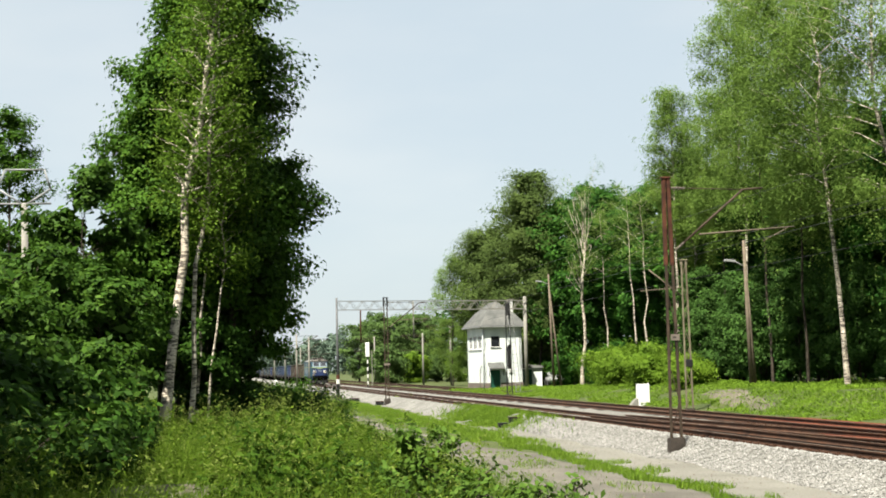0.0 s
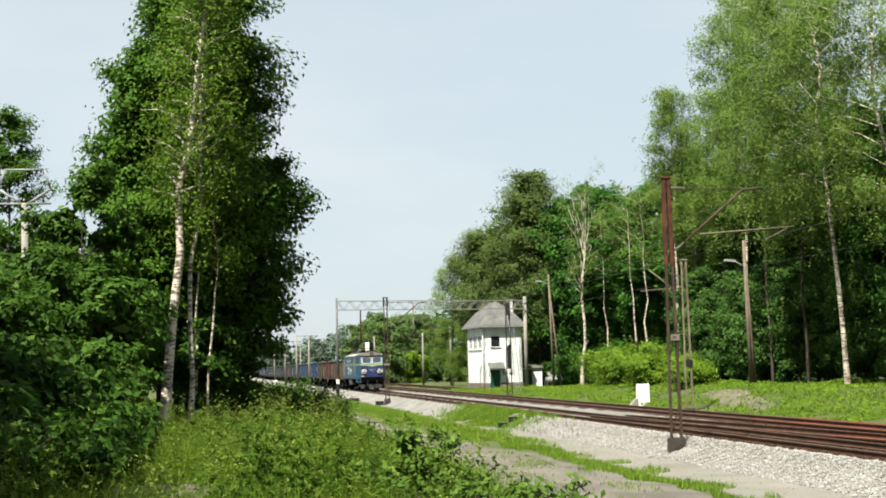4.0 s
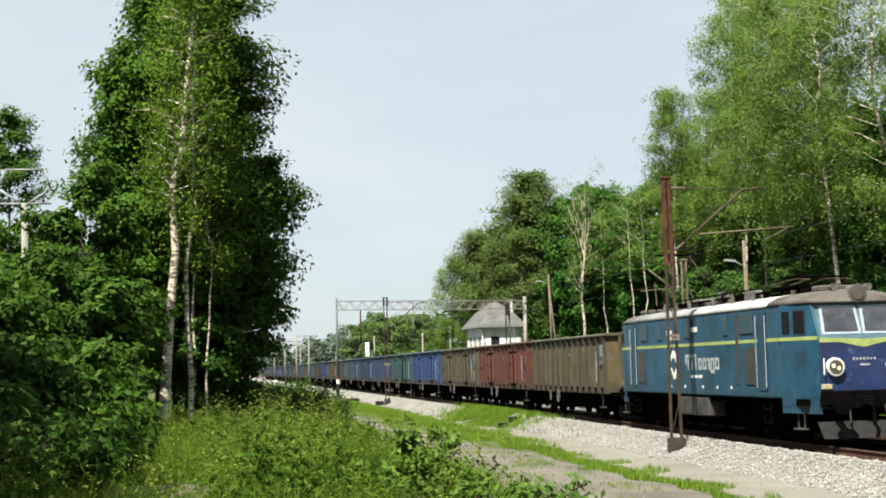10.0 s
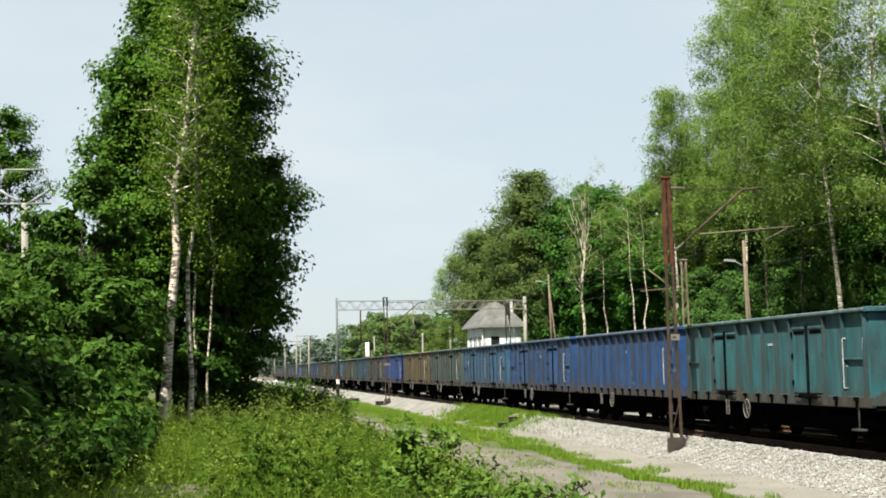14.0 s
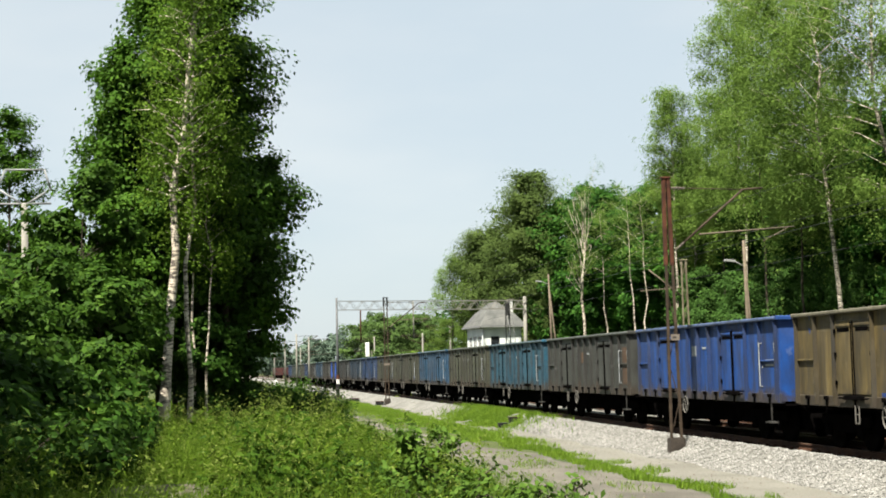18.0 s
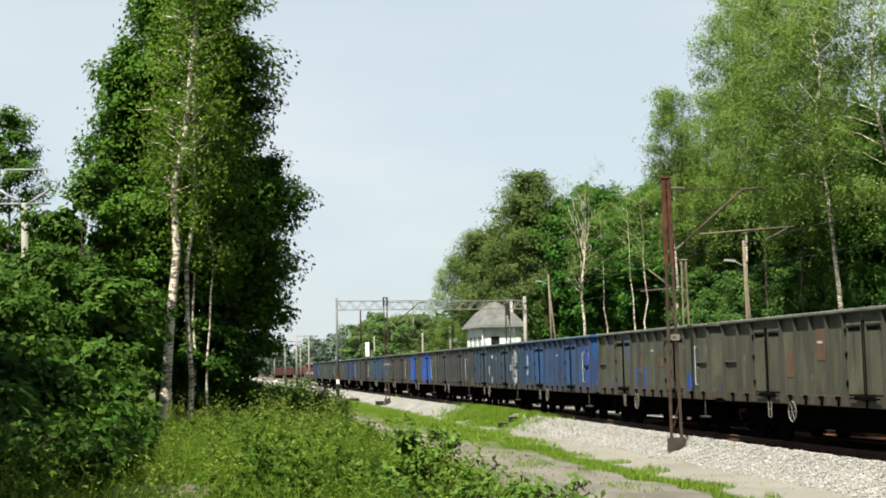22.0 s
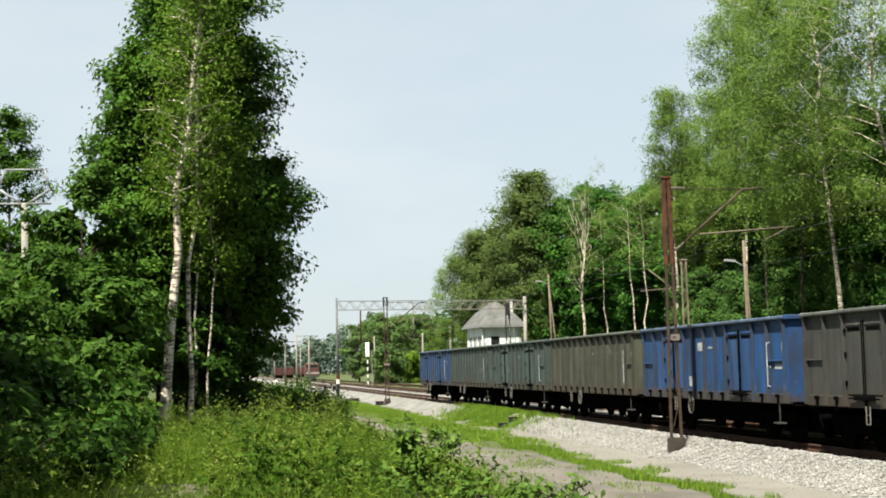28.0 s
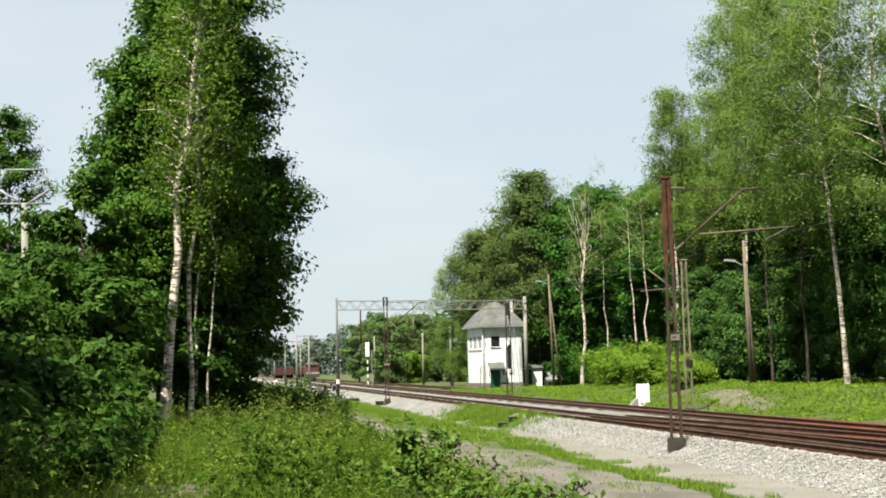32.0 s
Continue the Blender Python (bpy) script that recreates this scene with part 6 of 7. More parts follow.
    for y in (3.95, L - 3.95):
        bogie(y, t, 0.62, 1.75, 0.72, True)
    for y in (1.7, 5.9, 12.2, 16.4):
        for s in (-1, 1):
            k = Kit()
            k.tube((s * 1.12, y - 0.3, 0.82), (s * 1.12, y + 0.3, 0.82), 0.14, 0.14, 8).box(s * 1.12 - 0.05, s * 1.12 + 0.05, y - 0.5, y + 0.5, 0.55, 0.66)
            part("sand_box", k.bm(), M_DARK, t)
    return t


M_LOCO_SIDE = paint("loco_blue", (0.008, 0.090, 0.172), 0.4, dust=(0.018, 0.066, 0.082), grime=0.4, streaky=1.1, rust=(0.012, 0.055, 0.085))
M_LOCO_DOOR = paint("loco_door_blue", (0.008, 0.072, 0.135), 0.5, dust=(0.045, 0.07, 0.08), grime=0.4)
M_RAILWHITE = surface("handrail_white", (0.30, 0.32, 0.33), (0.50, 0.52, 0.53), 3, 20, 0.6)
M_LOCO_FRONT = paint("loco_deep_blue", (0.003, 0.024, 0.115), 0.15, dust=(0.03, 0.06, 0.12), grime=0.45, streaky=1.2, rust=(0.008, 0.02, 0.05))
M_LOCO_DARK = surface("loco_dull_panel", (0.03, 0.075, 0.10), (0.06, 0.11, 0.13), 2, 20, 0.5)
M_LOCO_STAIN = surface("loco_stained", (0.035, 0.045, 0.05), (0.075, 0.065, 0.055), 1.5, 14, 0.7)
M_STRIPE = surface("stripe_green", (0.34, 0.45, 0.13), (0.50, 0.58, 0.22), 2, 20, 0.6)
M_CABFRAME = plain("cab_frame", (0.46, 0.55, 0.64), 0.5)
M_CABTOP = plain("cab_band", (0.07, 0.16, 0.21), 0.55)
M_SCREEN = surface("dark_screen", (0.010, 0.011, 0.013), (0.018, 0.019, 0.02), 1, 10, 0.2, 0, 0.0, spec=0.25)
M_WIND = surface("windscreen_glass", (0.05, 0.055, 0.065), (0.09, 0.095, 0.11), 1, 4, 0.1, 0, 0.0, spec=0.5)
M_CHROME = plain("lamp_ring", (0.85, 0.82, 0.76), 0.5)
M_LENS = plain("lamp_lens", (0.14, 0.125, 0.10), 0.12, 0.2)
M_BULB = plain("lamp_bulb", (0.75, 0.62, 0.35), 0.2)
lit = M_BULB.node_tree.nodes["Principled BSDF"]
lit.inputs["Emission Color"].default_value, lit.inputs["Emission Strength"].default_value = (1.0, 0.86, 0.62, 1), 0.35
M_PLOUGH = surface("plough_grey", (0.002, 0.002, 0.002), (0.020, 0.019, 0.018), 7, 18, 0.8)
M_CREAM = plain("cream_plate", (0.55, 0.48, 0.28), 0.6)
M_ROOFPALE = surface("roof_pale", (0.30, 0.30, 0.30), (0.58, 0.58, 0.58), 0.7, 16, 0.55)
M_ROOFGREY = surface("roof_brown_grey", (0.085, 0.075, 0.065), (0.165, 0.15, 0.135), 1.0, 16, 0.75)
loco = engine()


# ---- trees, bushes, grass ----
S_BIRCH = "birch with white bark and hanging light green leaves"
S_ALDER = "leafy broad tree with a dense green crown"

# grove beside the path
grove = [
    grow("birch_tree", "tall white-barked birch with a slender leaning trunk", -1.56, 44.6, 16.5, 1.7, 0.42, 0.16, M_BIRCH, L_GROVE, 8500, 0.095, (1.75, 0.3), 11, "spire", 60, 0.4, 0.5, group="grove birches"),
    grow("birch_tree", "slim grey-white birch beside a thicker one", -0.80, 45.2, 15.5, 1.5, 0.42, 0.085, M_BIRCH, L_GROVE, 6500, 0.095, (0.7, 0.0), 12, "spire", 46, 0.4, 0.45, group="grove birches"),
    grow("alder_tree", "dense dark green alder behind the birches", 0.40, 47.8, 16.6, 2.6, 0.22, 0.14, M_BARK, L_MID, 46000, 0.145, (0.0, 0.5), 13, "spire", 90, 0.0, 0.62, group="grove alders"),
    grow("alder_tree", "dense green alder behind the birches", -1.7, 48.5, 18.0, 2.9, 0.08, 0.15, M_BARK, L_ALDER, 46000, 0.145, (0.9, 0.5), 14, "spire", 90, 0.0, 0.62, group="grove alders"),
    grow("birch_tree", "thin young birch with a bowed stem", -0.30, 45.6, 9.5, 1.2, 0.5, 0.042, M_BIRCH, L_GROVE, 5000, 0.09, (0.5, 0.0), 15, "oval", 26, 0.3, 0.4, group="grove birches"),
    grow("birch_tree", "thin young birch with a bowed stem", -0.62, 46.3, 10.5, 1.2, 0.5, 0.05, M_BIRCH, L_GROVE, 5000, 0.09, (0.35, 0.0), 17, "oval", 26, 0.3, 0.4, group="grove birches"),
    grow("alder_tree", "young green alder with low branches", 0.8, 48.8, 8.4, 1.75, 0.26, 0.09, M_BARK, L_ALDER, 15000, 0.14, (0.95, 0.0), 16, "oval", 50, 0.0, 0.5, group="grove alders"),
    grow("alder_tree", "green alder on the outer side of the grove", -2.75, 47.6, 12.5, 1.7, 0.1, 0.1, M_BARK, L_ALDER, 21000, 0.145, (0.6, 0.2), 19, "spire", 60, 0.0, 0.55, group="grove alders"),
    grow("alder_tree", "young dark green alder with low branches", -1.3, 50.5, 9.0, 1.7, 0.1, 0.1, M_BARK, L_DARK, 24000, 0.12, (0.1, 0.0), 18, "oval", 50, 0.0, 0.55, group="grove alders"),
]
for i, (x, y, h, r, n, leaf) in enumerate(((-3.6, 44, 7.6, 1.6, 11000, L_MID), (-4.9, 41, 4.9, 1.6, 10000, L_MID), (-6.4, 43, 5.2, 1.8, 10000, L_MID), (-8.2, 44, 5.0, 1.9, 9000, L_MID),
                                            (-3.0, 38, 4.0, 1.5, 9000, L_MID), (-5.2, 34, 3.8, 1.7, 10000, L_MID), (-7.0, 36, 4.6, 2.0, 9000, L_MID), (-3.9, 28, 2.0, 1.3, 9000, L_MID),
                                            (-5.2, 25, 2.1, 1.5, 9000, L_SHADED), (-2.6, 33, 2.1, 1.1, 6500, L_MID), (-3.6, 20.5, 1.35, 1.1, 7500, L_SHADED), (-4.4, 21, 1.7, 1.2, 8000, L_SHADED), (-2.6, 17.0, 1.0, 0.9, 6000, L_SHADED), (-3.1, 24.5, 1.55, 1.1, 7000, L_SHADED), (-2.2, 27.5, 1.3, 0.9, 5500, L_SHADED), (-6.2, 30, 3.2, 1.6, 9000, L_MID), (-1.9, 17.0, 0.8, 0.8, 4000, L_SHADED), (-2.4, 15.5, 0.9, 0.8, 4000, L_SHADED), (-1.9, 21.0, 1.0, 0.8, 4000, L_SHADED), (-1.7, 24.0, 0.9, 0.7, 3500, L_SHADED), (1.0, 15.8, 0.48, 0.45, 2000, L_SHADED), (1.35, 17.2, 0.52, 0.45, 2000, L_SHADED), (0.55, 16.6, 0.42, 0.4, 1700, L_SHADED), (-4.4, 38, 4.4, 1.4, 9000, L_MID), (-3.1, 43.6, 4.6, 1.2, 8000, L_SHADED), (-4.6, 17.5, 1.5, 1.1, 6000, L_SHADED), (-3.9, 24.0, 1.9, 1.1, 6000, L_SHADED), (-0.25, 46.9, 3.4, 1.0, 6000, L_SHADED), (0.3, 48.2, 2.9, 0.9, 5000, L_SHADED), (0.0, 49.6, 4.2, 1.2, 6000, L_SHADED))):
    grow("bush", "leafy green bush of many thin stems in rough ground", x, y, h, r, 0.04, 0.05, M_BARK, leaf, int(n * (0.85 if h > 1.2 else 1.3)), 0.165 if h > 1.2 else 0.1, (0, 0), 40 + i, "round", 40, 0.0, 0.33 if h > 1.2 else 0.2, 4, "bushes", "bush")
for i, (x, y, h, r) in enumerate(((-9.7, 74, 15.0, 2.0), (-9.0, 82, 9.4, 2.2), (-9.4, 84, 8.8, 2.4), (-15.5, 66, 12.0, 2.8), (-6.6, 92, 8.6, 2.4))):
    grow("alder_tree", "green alder standing behind the bushes", x, y, h, r, 0.1, 0.12, M_BARK, L_ALDER, 15000, 0.15, (0, 0), 60 + i, "oval", 44, 0, 0.6, group="back trees")

for i, (x, y, h, r) in enumerate(((0.9, 47.5, 1.1, 0.9), (1.7, 50.5, 0.9, 1.1), (2.7, 54.0, 0.85, 1.1), (3.7, 57.5, 0.8, 1.1), (4.5, 61.0, 0.75, 1.0), (2.2, 58.5, 0.9, 1.2), (3.3, 63.0, 0.85, 1.2))):
    grow("bush", "low dark green thicket in the meadow", x, y, h, r, 0.03, 0.03, M_BARK, L_ALDER if i % 2 else L_MID, 3600, 0.085, (0, 0), 70 + i, "round", 30, 0.0, 0.36, 5, "meadow thickets", "bush")

# unseen trees added beside the camera to cast shade on the bushes
for i, (x, y, h, r) in enumerate(((-6.2, 8.5, 11.0, 2.6), (-6.6, 14.0, 10.0, 2.4), (-7.4, 19.5, 11.0, 2.6), (-8.8, 25.0, 12.5, 3.3), (-10.4, 30.0, 13.0, 3.2), (-5.6, 3.0, 11.0, 2.8), (-5.4, 15.5, 9.0, 2.4), (-6.2, 20.5, 9.0, 2.3))):
    grow("alder_tree", "unseen alder added beside the camera to shade the bushes", x, y, h, r, 0.15, 0.14, M_BARK, L_ALDER, 16000, 0.22, (0, 0), 80 + i, "round", 50, 0, 0.8, group="meadow trees")

# forest along the far side of the line: x, y, height, crown radius, first leaves, bark, leaves, shape, hang
FOREST = [
    (30.0, 69.5, 24, 3.8, 0.36, 1, 0, 1.3), (30.4, 75.4, 23, 3.1, 0.33, 0, 0, 1.2), (29.75, 63.0, 24, 3.6, 0.33, 1, 0, 1.3), (33.2, 91.0, 24, 2.4, 0.48, 1, 0, 1.2), (30.6, 81.0, 24, 2.7, 0.36, 0, 0, 1.3),
    (33.8, 98.0, 20.5, 2.3, 0.48, 0, 0, 0.9), (32.6, 104.0, 21.8, 1.9, 0.5, 1, 0, 0.8), (34.8, 106.0, 17.5, 2.2, 0.5, 1, 0, 0.8), (33.0, 114.4, 15.5, 2.2, 0.62, 3, 0, 0.6), (34.2, 121.0, 17.0, 2.4, 0.62, 3, 0, 0.6),
    (34.5, 131.3, 16.2, 2.2, 0.62, 3, 0, 0.5), (33.02, 135.7, 18.8, 2.6, 0.46, 2, 0, 0.3), (36.5, 140.0, 19.0, 3.2, 0.25, 0, 1, 0.0), (34.6, 160.0, 23.0, 4.0, 0.16, 4, 1, 0.0), (31.5, 172.0, 18.0, 4.2, 0.12, 0, 1, 0.0), (36.4, 158.0, 20.0, 3.8, 0.15, 0, 1, 0.0), (33.4, 165.0, 20.5, 4.0, 0.12, 0, 1, 0.0),
    (28.6, 184.0, 16.0, 3.2, 0.10, 0, 0, 0.6), (33.0, 186.0, 17.0, 4.0, 0.12, 0, 1, 0.0), (38.0, 152.0, 20.5, 4.0, 0.2, 0, 1, 0.0), (37.0, 128.0, 17.5, 3.6, 0.25, 0, 1, 0.0), (37.5, 112.0, 15.5, 3.6, 0.25, 0, 1, 0.0),
    (37.5, 97.0, 14.0, 3.4, 0.15, 0, 1, 0.0), (36.0, 86.0, 13.5, 3.8, 0.15, 0, 1, 0.0), (35.0, 76.0, 14.0, 3.8, 0.15, 0, 1, 0.0), (33.5, 66.0, 13.0, 4.0, 0.15, 0, 1, 0.0), (40.5, 104.0, 15.0, 4.2, 0.1, 0, 1, 0.0),
    (40.0, 90.0, 16.0, 4.2, 0.1, 0, 1, 0.0), (39.0, 78.0, 16.0, 4.2, 0.1, 0, 1, 0.0), (40.5, 120.0, 17.0, 4.2, 0.1, 0, 1, 0.0), (41.0, 138.0, 18.0, 4.4, 0.1, 0, 1, 0.0), (42.0, 160.0, 19.0, 4.6, 0.1, 0, 1, 0.0),
    (38.0, 176.0, 18.0, 4.4, 0.1, 0, 1, 0.0), (37.5, 69.0, 15.0, 4.2, 0.12, 0, 1, 0.0), (36.5, 58.0, 14.0, 4.0, 0.12, 0, 1, 0.0), (34.5, 84.0, 22.0, 2.6, 0.4, 0, 0, 1.0),
]


def fork(tree):
    """Long white limbs that fan out from two forks of the pale birch."""
    rng = random.Random(7)
    for low, mid, high, r in (((0.38, 8.6), (-0.35, 10.0), (-1.0, 11.6), 0.05), ((0.38, 8.7), (0.0, 10.2), (-0.25, 12.2), 0.045), ((0.36, 8.5), (-0.4, 9.2), (-1.15, 10.2), 0.04),
                              ((0.56, 12.0), (1.0, 14.2), (1.8, 16.5), 0.07), ((0.98, 14.0), (1.1, 15.6), (1.1, 17.6), 0.045), ((0.56, 12.0), (0.22, 13.7), (-0.9, 16.7), 0.065),
                              ((0.40, 13.2), (0.42, 15.2), (0.3, 17.8), 0.05), ((0.60, 12.5), (0.66, 15.2), (0.92, 17.9), 0.055), ((0.1, 14.2), (-0.1, 15.8), (-0.3, 17.4), 0.04), ((0.24, 10.2), (0.9, 11.6), (1.5, 13.4), 0.04)):
        k, depth = Kit(), rng.uniform(-0.7, 0.7)
        a, b, c = Vector((low[0], 0, low[1])), Vector((mid[0], depth * 0.5, mid[1])), Vector((high[0], depth, high[1]))
        k.tube(a, b, r, r * 0.75, 7, caps=False).tube(b, c, r * 0.75, 0.012, 6)
        for j in range(4):
            p = b.lerp(c, 0.15 + 0.2 * j)
            q = p + Vector((rng.uniform(-0.6, 0.6), rng.uniform(-0.5, 0.5), rng.uniform(0.5, 1.2)))
            k.tube(p, q, r * 0.4, 0.008, 4)
        part("limb", k.bm(), M_BIRCH, tree, smooth=True)


for i, (x, y, h, r, base, white, kind, hang) in enumerate(FOREST):
    back_row, bare = x > 35.5, white == 2
    tree = grow("birch_tree" if kind == 0 else "forest_tree", S_BIRCH if kind == 0 else S_ALDER, x, y, h, r, base, 0.17 if bare else 0.085 if white == 3 else 0.13 if white else 0.08, M_BIRCH if white in (1, 2, 3) else M_BARK, L_BIRCH if kind == 0 else ((L_OLIVE if x < 35 else L_DARK) if y > 145 else L_DARK if back_row or y < 95 else L_ALDER),
         12000 if back_row else (3200 if bare else 2400 if white == 3 else 45000 if white == 4 else 46000 if i == 0 else 36000 if kind == 0 else 24000), (0.118 if kind == 0 else 0.23) if not back_row else 0.36, (random.Random(i).uniform(-0.6, 0.6) - 0.5 * min(white, 1) - (1.0 if i == 2 else 1.5 if i == 0 else -0.8 if i == 8 else 0) if not bare else 0.85, 0), 100 + i, "oval" if kind == 0 or white == 4 else "round", (16 if bare else 90 if white == 4 else 14 if white == 3 else 46) if not back_row else 36, hang, (1.15 if y > 145 else 0.75) if kind else 0.65, group="forest trees", spread=3.2 if bare else 1.0)
    if bare:
        fork(tree)
# loose dark leaves added behind the first rows, standing for the wood's shaded depth
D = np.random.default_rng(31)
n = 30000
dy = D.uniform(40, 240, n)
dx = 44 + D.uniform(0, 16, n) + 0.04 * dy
tagged(leaves("deep_wood", np.stack([dx, dy, D.uniform(0.5, 1, n) ** 0.6 * D.uniform(0.3, 15, n)], 1), 0.85, D, L_DARK), "added wall of loose dark leaves standing for the wood's shaded depth", "wood", "", "stuff")
# sheet of loose leaves added overhead to block sun from the back rows
n = 26000
dy = D.uniform(35, 240, n)
dx = np.where(dy < 100, 33.5, 34.8) + D.uniform(0, 24, n)
tagged(leaves("canopy", np.stack([dx, dy, np.where(dy < 100, 11.5, 10.4) + 0.02 * (dx - 34) + D.normal(size=n) * 0.9], 1), 1.0, D, L_DARK, up=1.5), "leaf sheet added over the wood to keep its interior shaded", "wood", "", "stuff")
# young trees under the birches at the edge
for i, (x, y, h, r) in enumerate(((32.2, 97.0, 7.5, 1.8), (33.0, 92.5, 7.0, 1.8), (32.0, 88.5, 6.2, 1.7), (32.6, 84.5, 7.4, 1.9), (31.8, 80.0, 6.6, 1.7), (32.6, 76.5, 7.2, 1.8), (33.6, 103.0, 7.5, 1.9), (32.0, 72.5, 6.0, 1.6))):
    grow("forest_tree", "young leafy tree under the birches at the forest edge", x, y, h, r, 0.12, 0.06, M_BARK, L_EDGE, 7500, 0.17, (0, 0), 460 + i, "oval", 34, 0, 0.5, group="young edge trees")
# undergrowth at the forest edge
for i in range(46):
    rng = random.Random(500 + i)
    y = 60 + i * 2.4 + rng.uniform(-1, 1)
    near = y < 98
    x = 31.9 + rng.uniform(-0.4, 2.4) if near else 35.0 + rng.uniform(-0.6, 3.2)
    h, r = (rng.uniform(2.8, 5.8), rng.uniform(1.3, 2.0)) if near else (rng.uniform(2.0, 4.2), rng.uniform(1.3, 2.1))
    # lighter leaf colours stand for sunlit bushes, the darkest for shaded ones
    foliage = (L_DARK if i % 5 == 0 else L_EDGE) if near else (L_ALDER if i % 3 == 0 else L_DARK)
    grow("bush", "dense undergrowth bush at the forest edge", x, y, h, r, 0.05, 0.05, M_BARK, foliage, 4200 if near else 2600, 0.2, (0, 0), 300 + i, "round", 26, 0, 0.5, 3, "forest edge bushes", "bush")
for i, (x, y, h, r) in enumerate(((27.6, 96, 2.0, 1.6), (28.6, 101, 2.2, 1.8), (29.8, 106, 2.0, 1.8), (26.8, 92, 1.5, 1.3), (29.0, 111, 2.2, 1.7), (30.6, 116, 2.4, 1.9), (27.6, 86, 0.9, 1.2), (28.4, 90, 1.2, 1.3), (26.6, 84, 1.0, 1.0), (30.0, 97, 1.7, 1.5), (28.2, 105, 1.8, 1.5))):
    grow("bush", "low bright green bush on the sunny bank", x, y, h, r, 0.03, 0.04, M_BARK, L_BUSH, 4500, 0.16, (0, 0), 400 + i, "round", 26, 0, 0.5, 4, "bank bushes", "bush")
# woods beyond the gantry, and a far wood with haze in its leaf colour
for i in range(30):
    rng = random.Random(700 + i)
    x, y = rng.uniform(25.5, 64), rng.uniform(250, 300)
    grow("forest_tree", "green broad tree in the wood beyond the gantry", x, y, rng.uniform(9.5, 13) * (y / 290), rng.uniform(2.8, 4.0), 0.02, 0.15, M_BARK, L_WOOD, 6000, 0.34, (0, 0), 720 + i, "round", 26, 0, 0.8, group="wood beyond the gantry")
for i in range(16):
    rng = random.Random(900 + i)
    grow("bush", "green bush before the far wood", 25.5 + i * 2.3 + rng.uniform(-0.8, 0.8), rng.uniform(232, 246), rng.uniform(3.2, 6.2), rng.uniform(1.8, 2.6), 0.0, 0.06, M_BARK, rng.choice([L_BUSH, L_WOOD, L_WOOD]), 2800, 0.3, (0, 0), 920 + i, "round", 24, 0, 0.6, 3, "far bushes", "bush")
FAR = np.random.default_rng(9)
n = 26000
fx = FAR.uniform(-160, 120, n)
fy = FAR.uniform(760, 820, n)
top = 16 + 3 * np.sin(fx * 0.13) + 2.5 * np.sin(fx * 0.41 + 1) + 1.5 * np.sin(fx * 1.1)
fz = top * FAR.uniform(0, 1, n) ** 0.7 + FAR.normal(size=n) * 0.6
tagged(leaves("far_wood", np.stack([fx, fy, np.maximum(fz, 0.2)], 1), 2.4, FAR, L_FAR), "far line of woodland, distance haze put into its grey-green leaf colour", "wood", "", "stuff")


def blades(name, x, y, tall, wide, rng, material, label, bend=0.35, z=None):
    """Upright pointed grass blades."""
    n = len(x)
    z = ground_height(x, y) if z is None else z
    h = np.asarray(tall) * rng.uniform(0.5, 1.25, n)
    a = rng.uniform(0, 2 * np.pi, n)
    foot = np.stack([x, y, z], 1)
    side = np.stack([np.cos(a), np.sin(a), np.zeros(n)], 1) * (wide * rng.uniform(0.6, 1.3, n))[:, None]
    lean = np.stack([rng.normal(size=n) * bend, rng.normal(size=n) * bend, np.ones(n)], 1) * h[:, None]
    co = np.stack([foot - side * 1.2, foot + side * 1.2, foot + lean], 1)
    me = loose_mesh(name, co)
    me.materials.append(material)
    return tagged(new(name, me), label, "grass", "", "stuff")


def scatter(rng, n, x0, x1, y0, y1, power=1.5):
    return rng.uniform(x0, x1, n), y0 + (y1 - y0) * rng.uniform(size=n) ** power


G = np.random.default_rng(21)
x, y = scatter(G, 95000, -9, 7.2, 11, 75, 1.5)
k = (np.abs(x - 0.09 * y + 0.5) < 0.17 * y + 2.5) & (x < 4.9 + 0.048 * np.clip(y - 28, -20, 40)) & (np.hypot((x + 0.72) * 0.8, (y - 19.0) * 0.33) > 0.95)
blades("tall_grass", x[k], y[k], 0.72 * np.clip(1.3 - 0.026 * (y[k] - 15), 0.3, 1), 0.0085, G, L_MEADOW, "tall unmown grass in the rough meadow")
# weeds: single plants with leaves round a stem and pale heads
px, py = scatter(G, 12500, -9, 8.0, 11, 92, 1.35)
k = (np.abs(px - 0.09 * py + 0.5) < 0.17 * py + 2.5) & (px < 4.7 + 0.048 * np.clip(py - 28, -20, 40)) & (np.hypot((px + 0.72) * 0.8, (py - 19.0) * 0.33) > 0.95)
px, py = px[k], py[k]
edge = 4.7 + 0.048 * np.clip(py - 28, -20, 40) - px
hill = np.array([noise.noise((a * 0.7, b * 0.45, 3)) for a, b in zip(px, py)])
ph = np.clip(0.62 + 1.25 * hill + G.normal(size=len(px)) * 0.26, 0.12, 1.25) * np.clip(0.25 + 0.36 * edge, 0.15, 1) * np.clip(1.2 - 0.030 * (py - 20), 0.3, 1)
per = 34
u = G.uniform(0.05, 1, (len(px), per)) ** 0.7
ang, rr = G.uniform(0, 6.283, (len(px), per)), (0.05 + 0.24 * (1.05 - u)) * G.uniform(0.3, 1.2, (len(px), per))
lx, ly = px[:, None] + np.cos(ang) * rr, py[:, None] + np.sin(ang) * rr
at = np.stack([lx, ly, ground_height(px, py)[:, None] + u * ph[:, None]], -1).reshape(-1, 3)
out = np.stack([np.cos(ang), np.sin(ang), 0.3 * np.ones_like(ang)], -1).reshape(-1, 3)
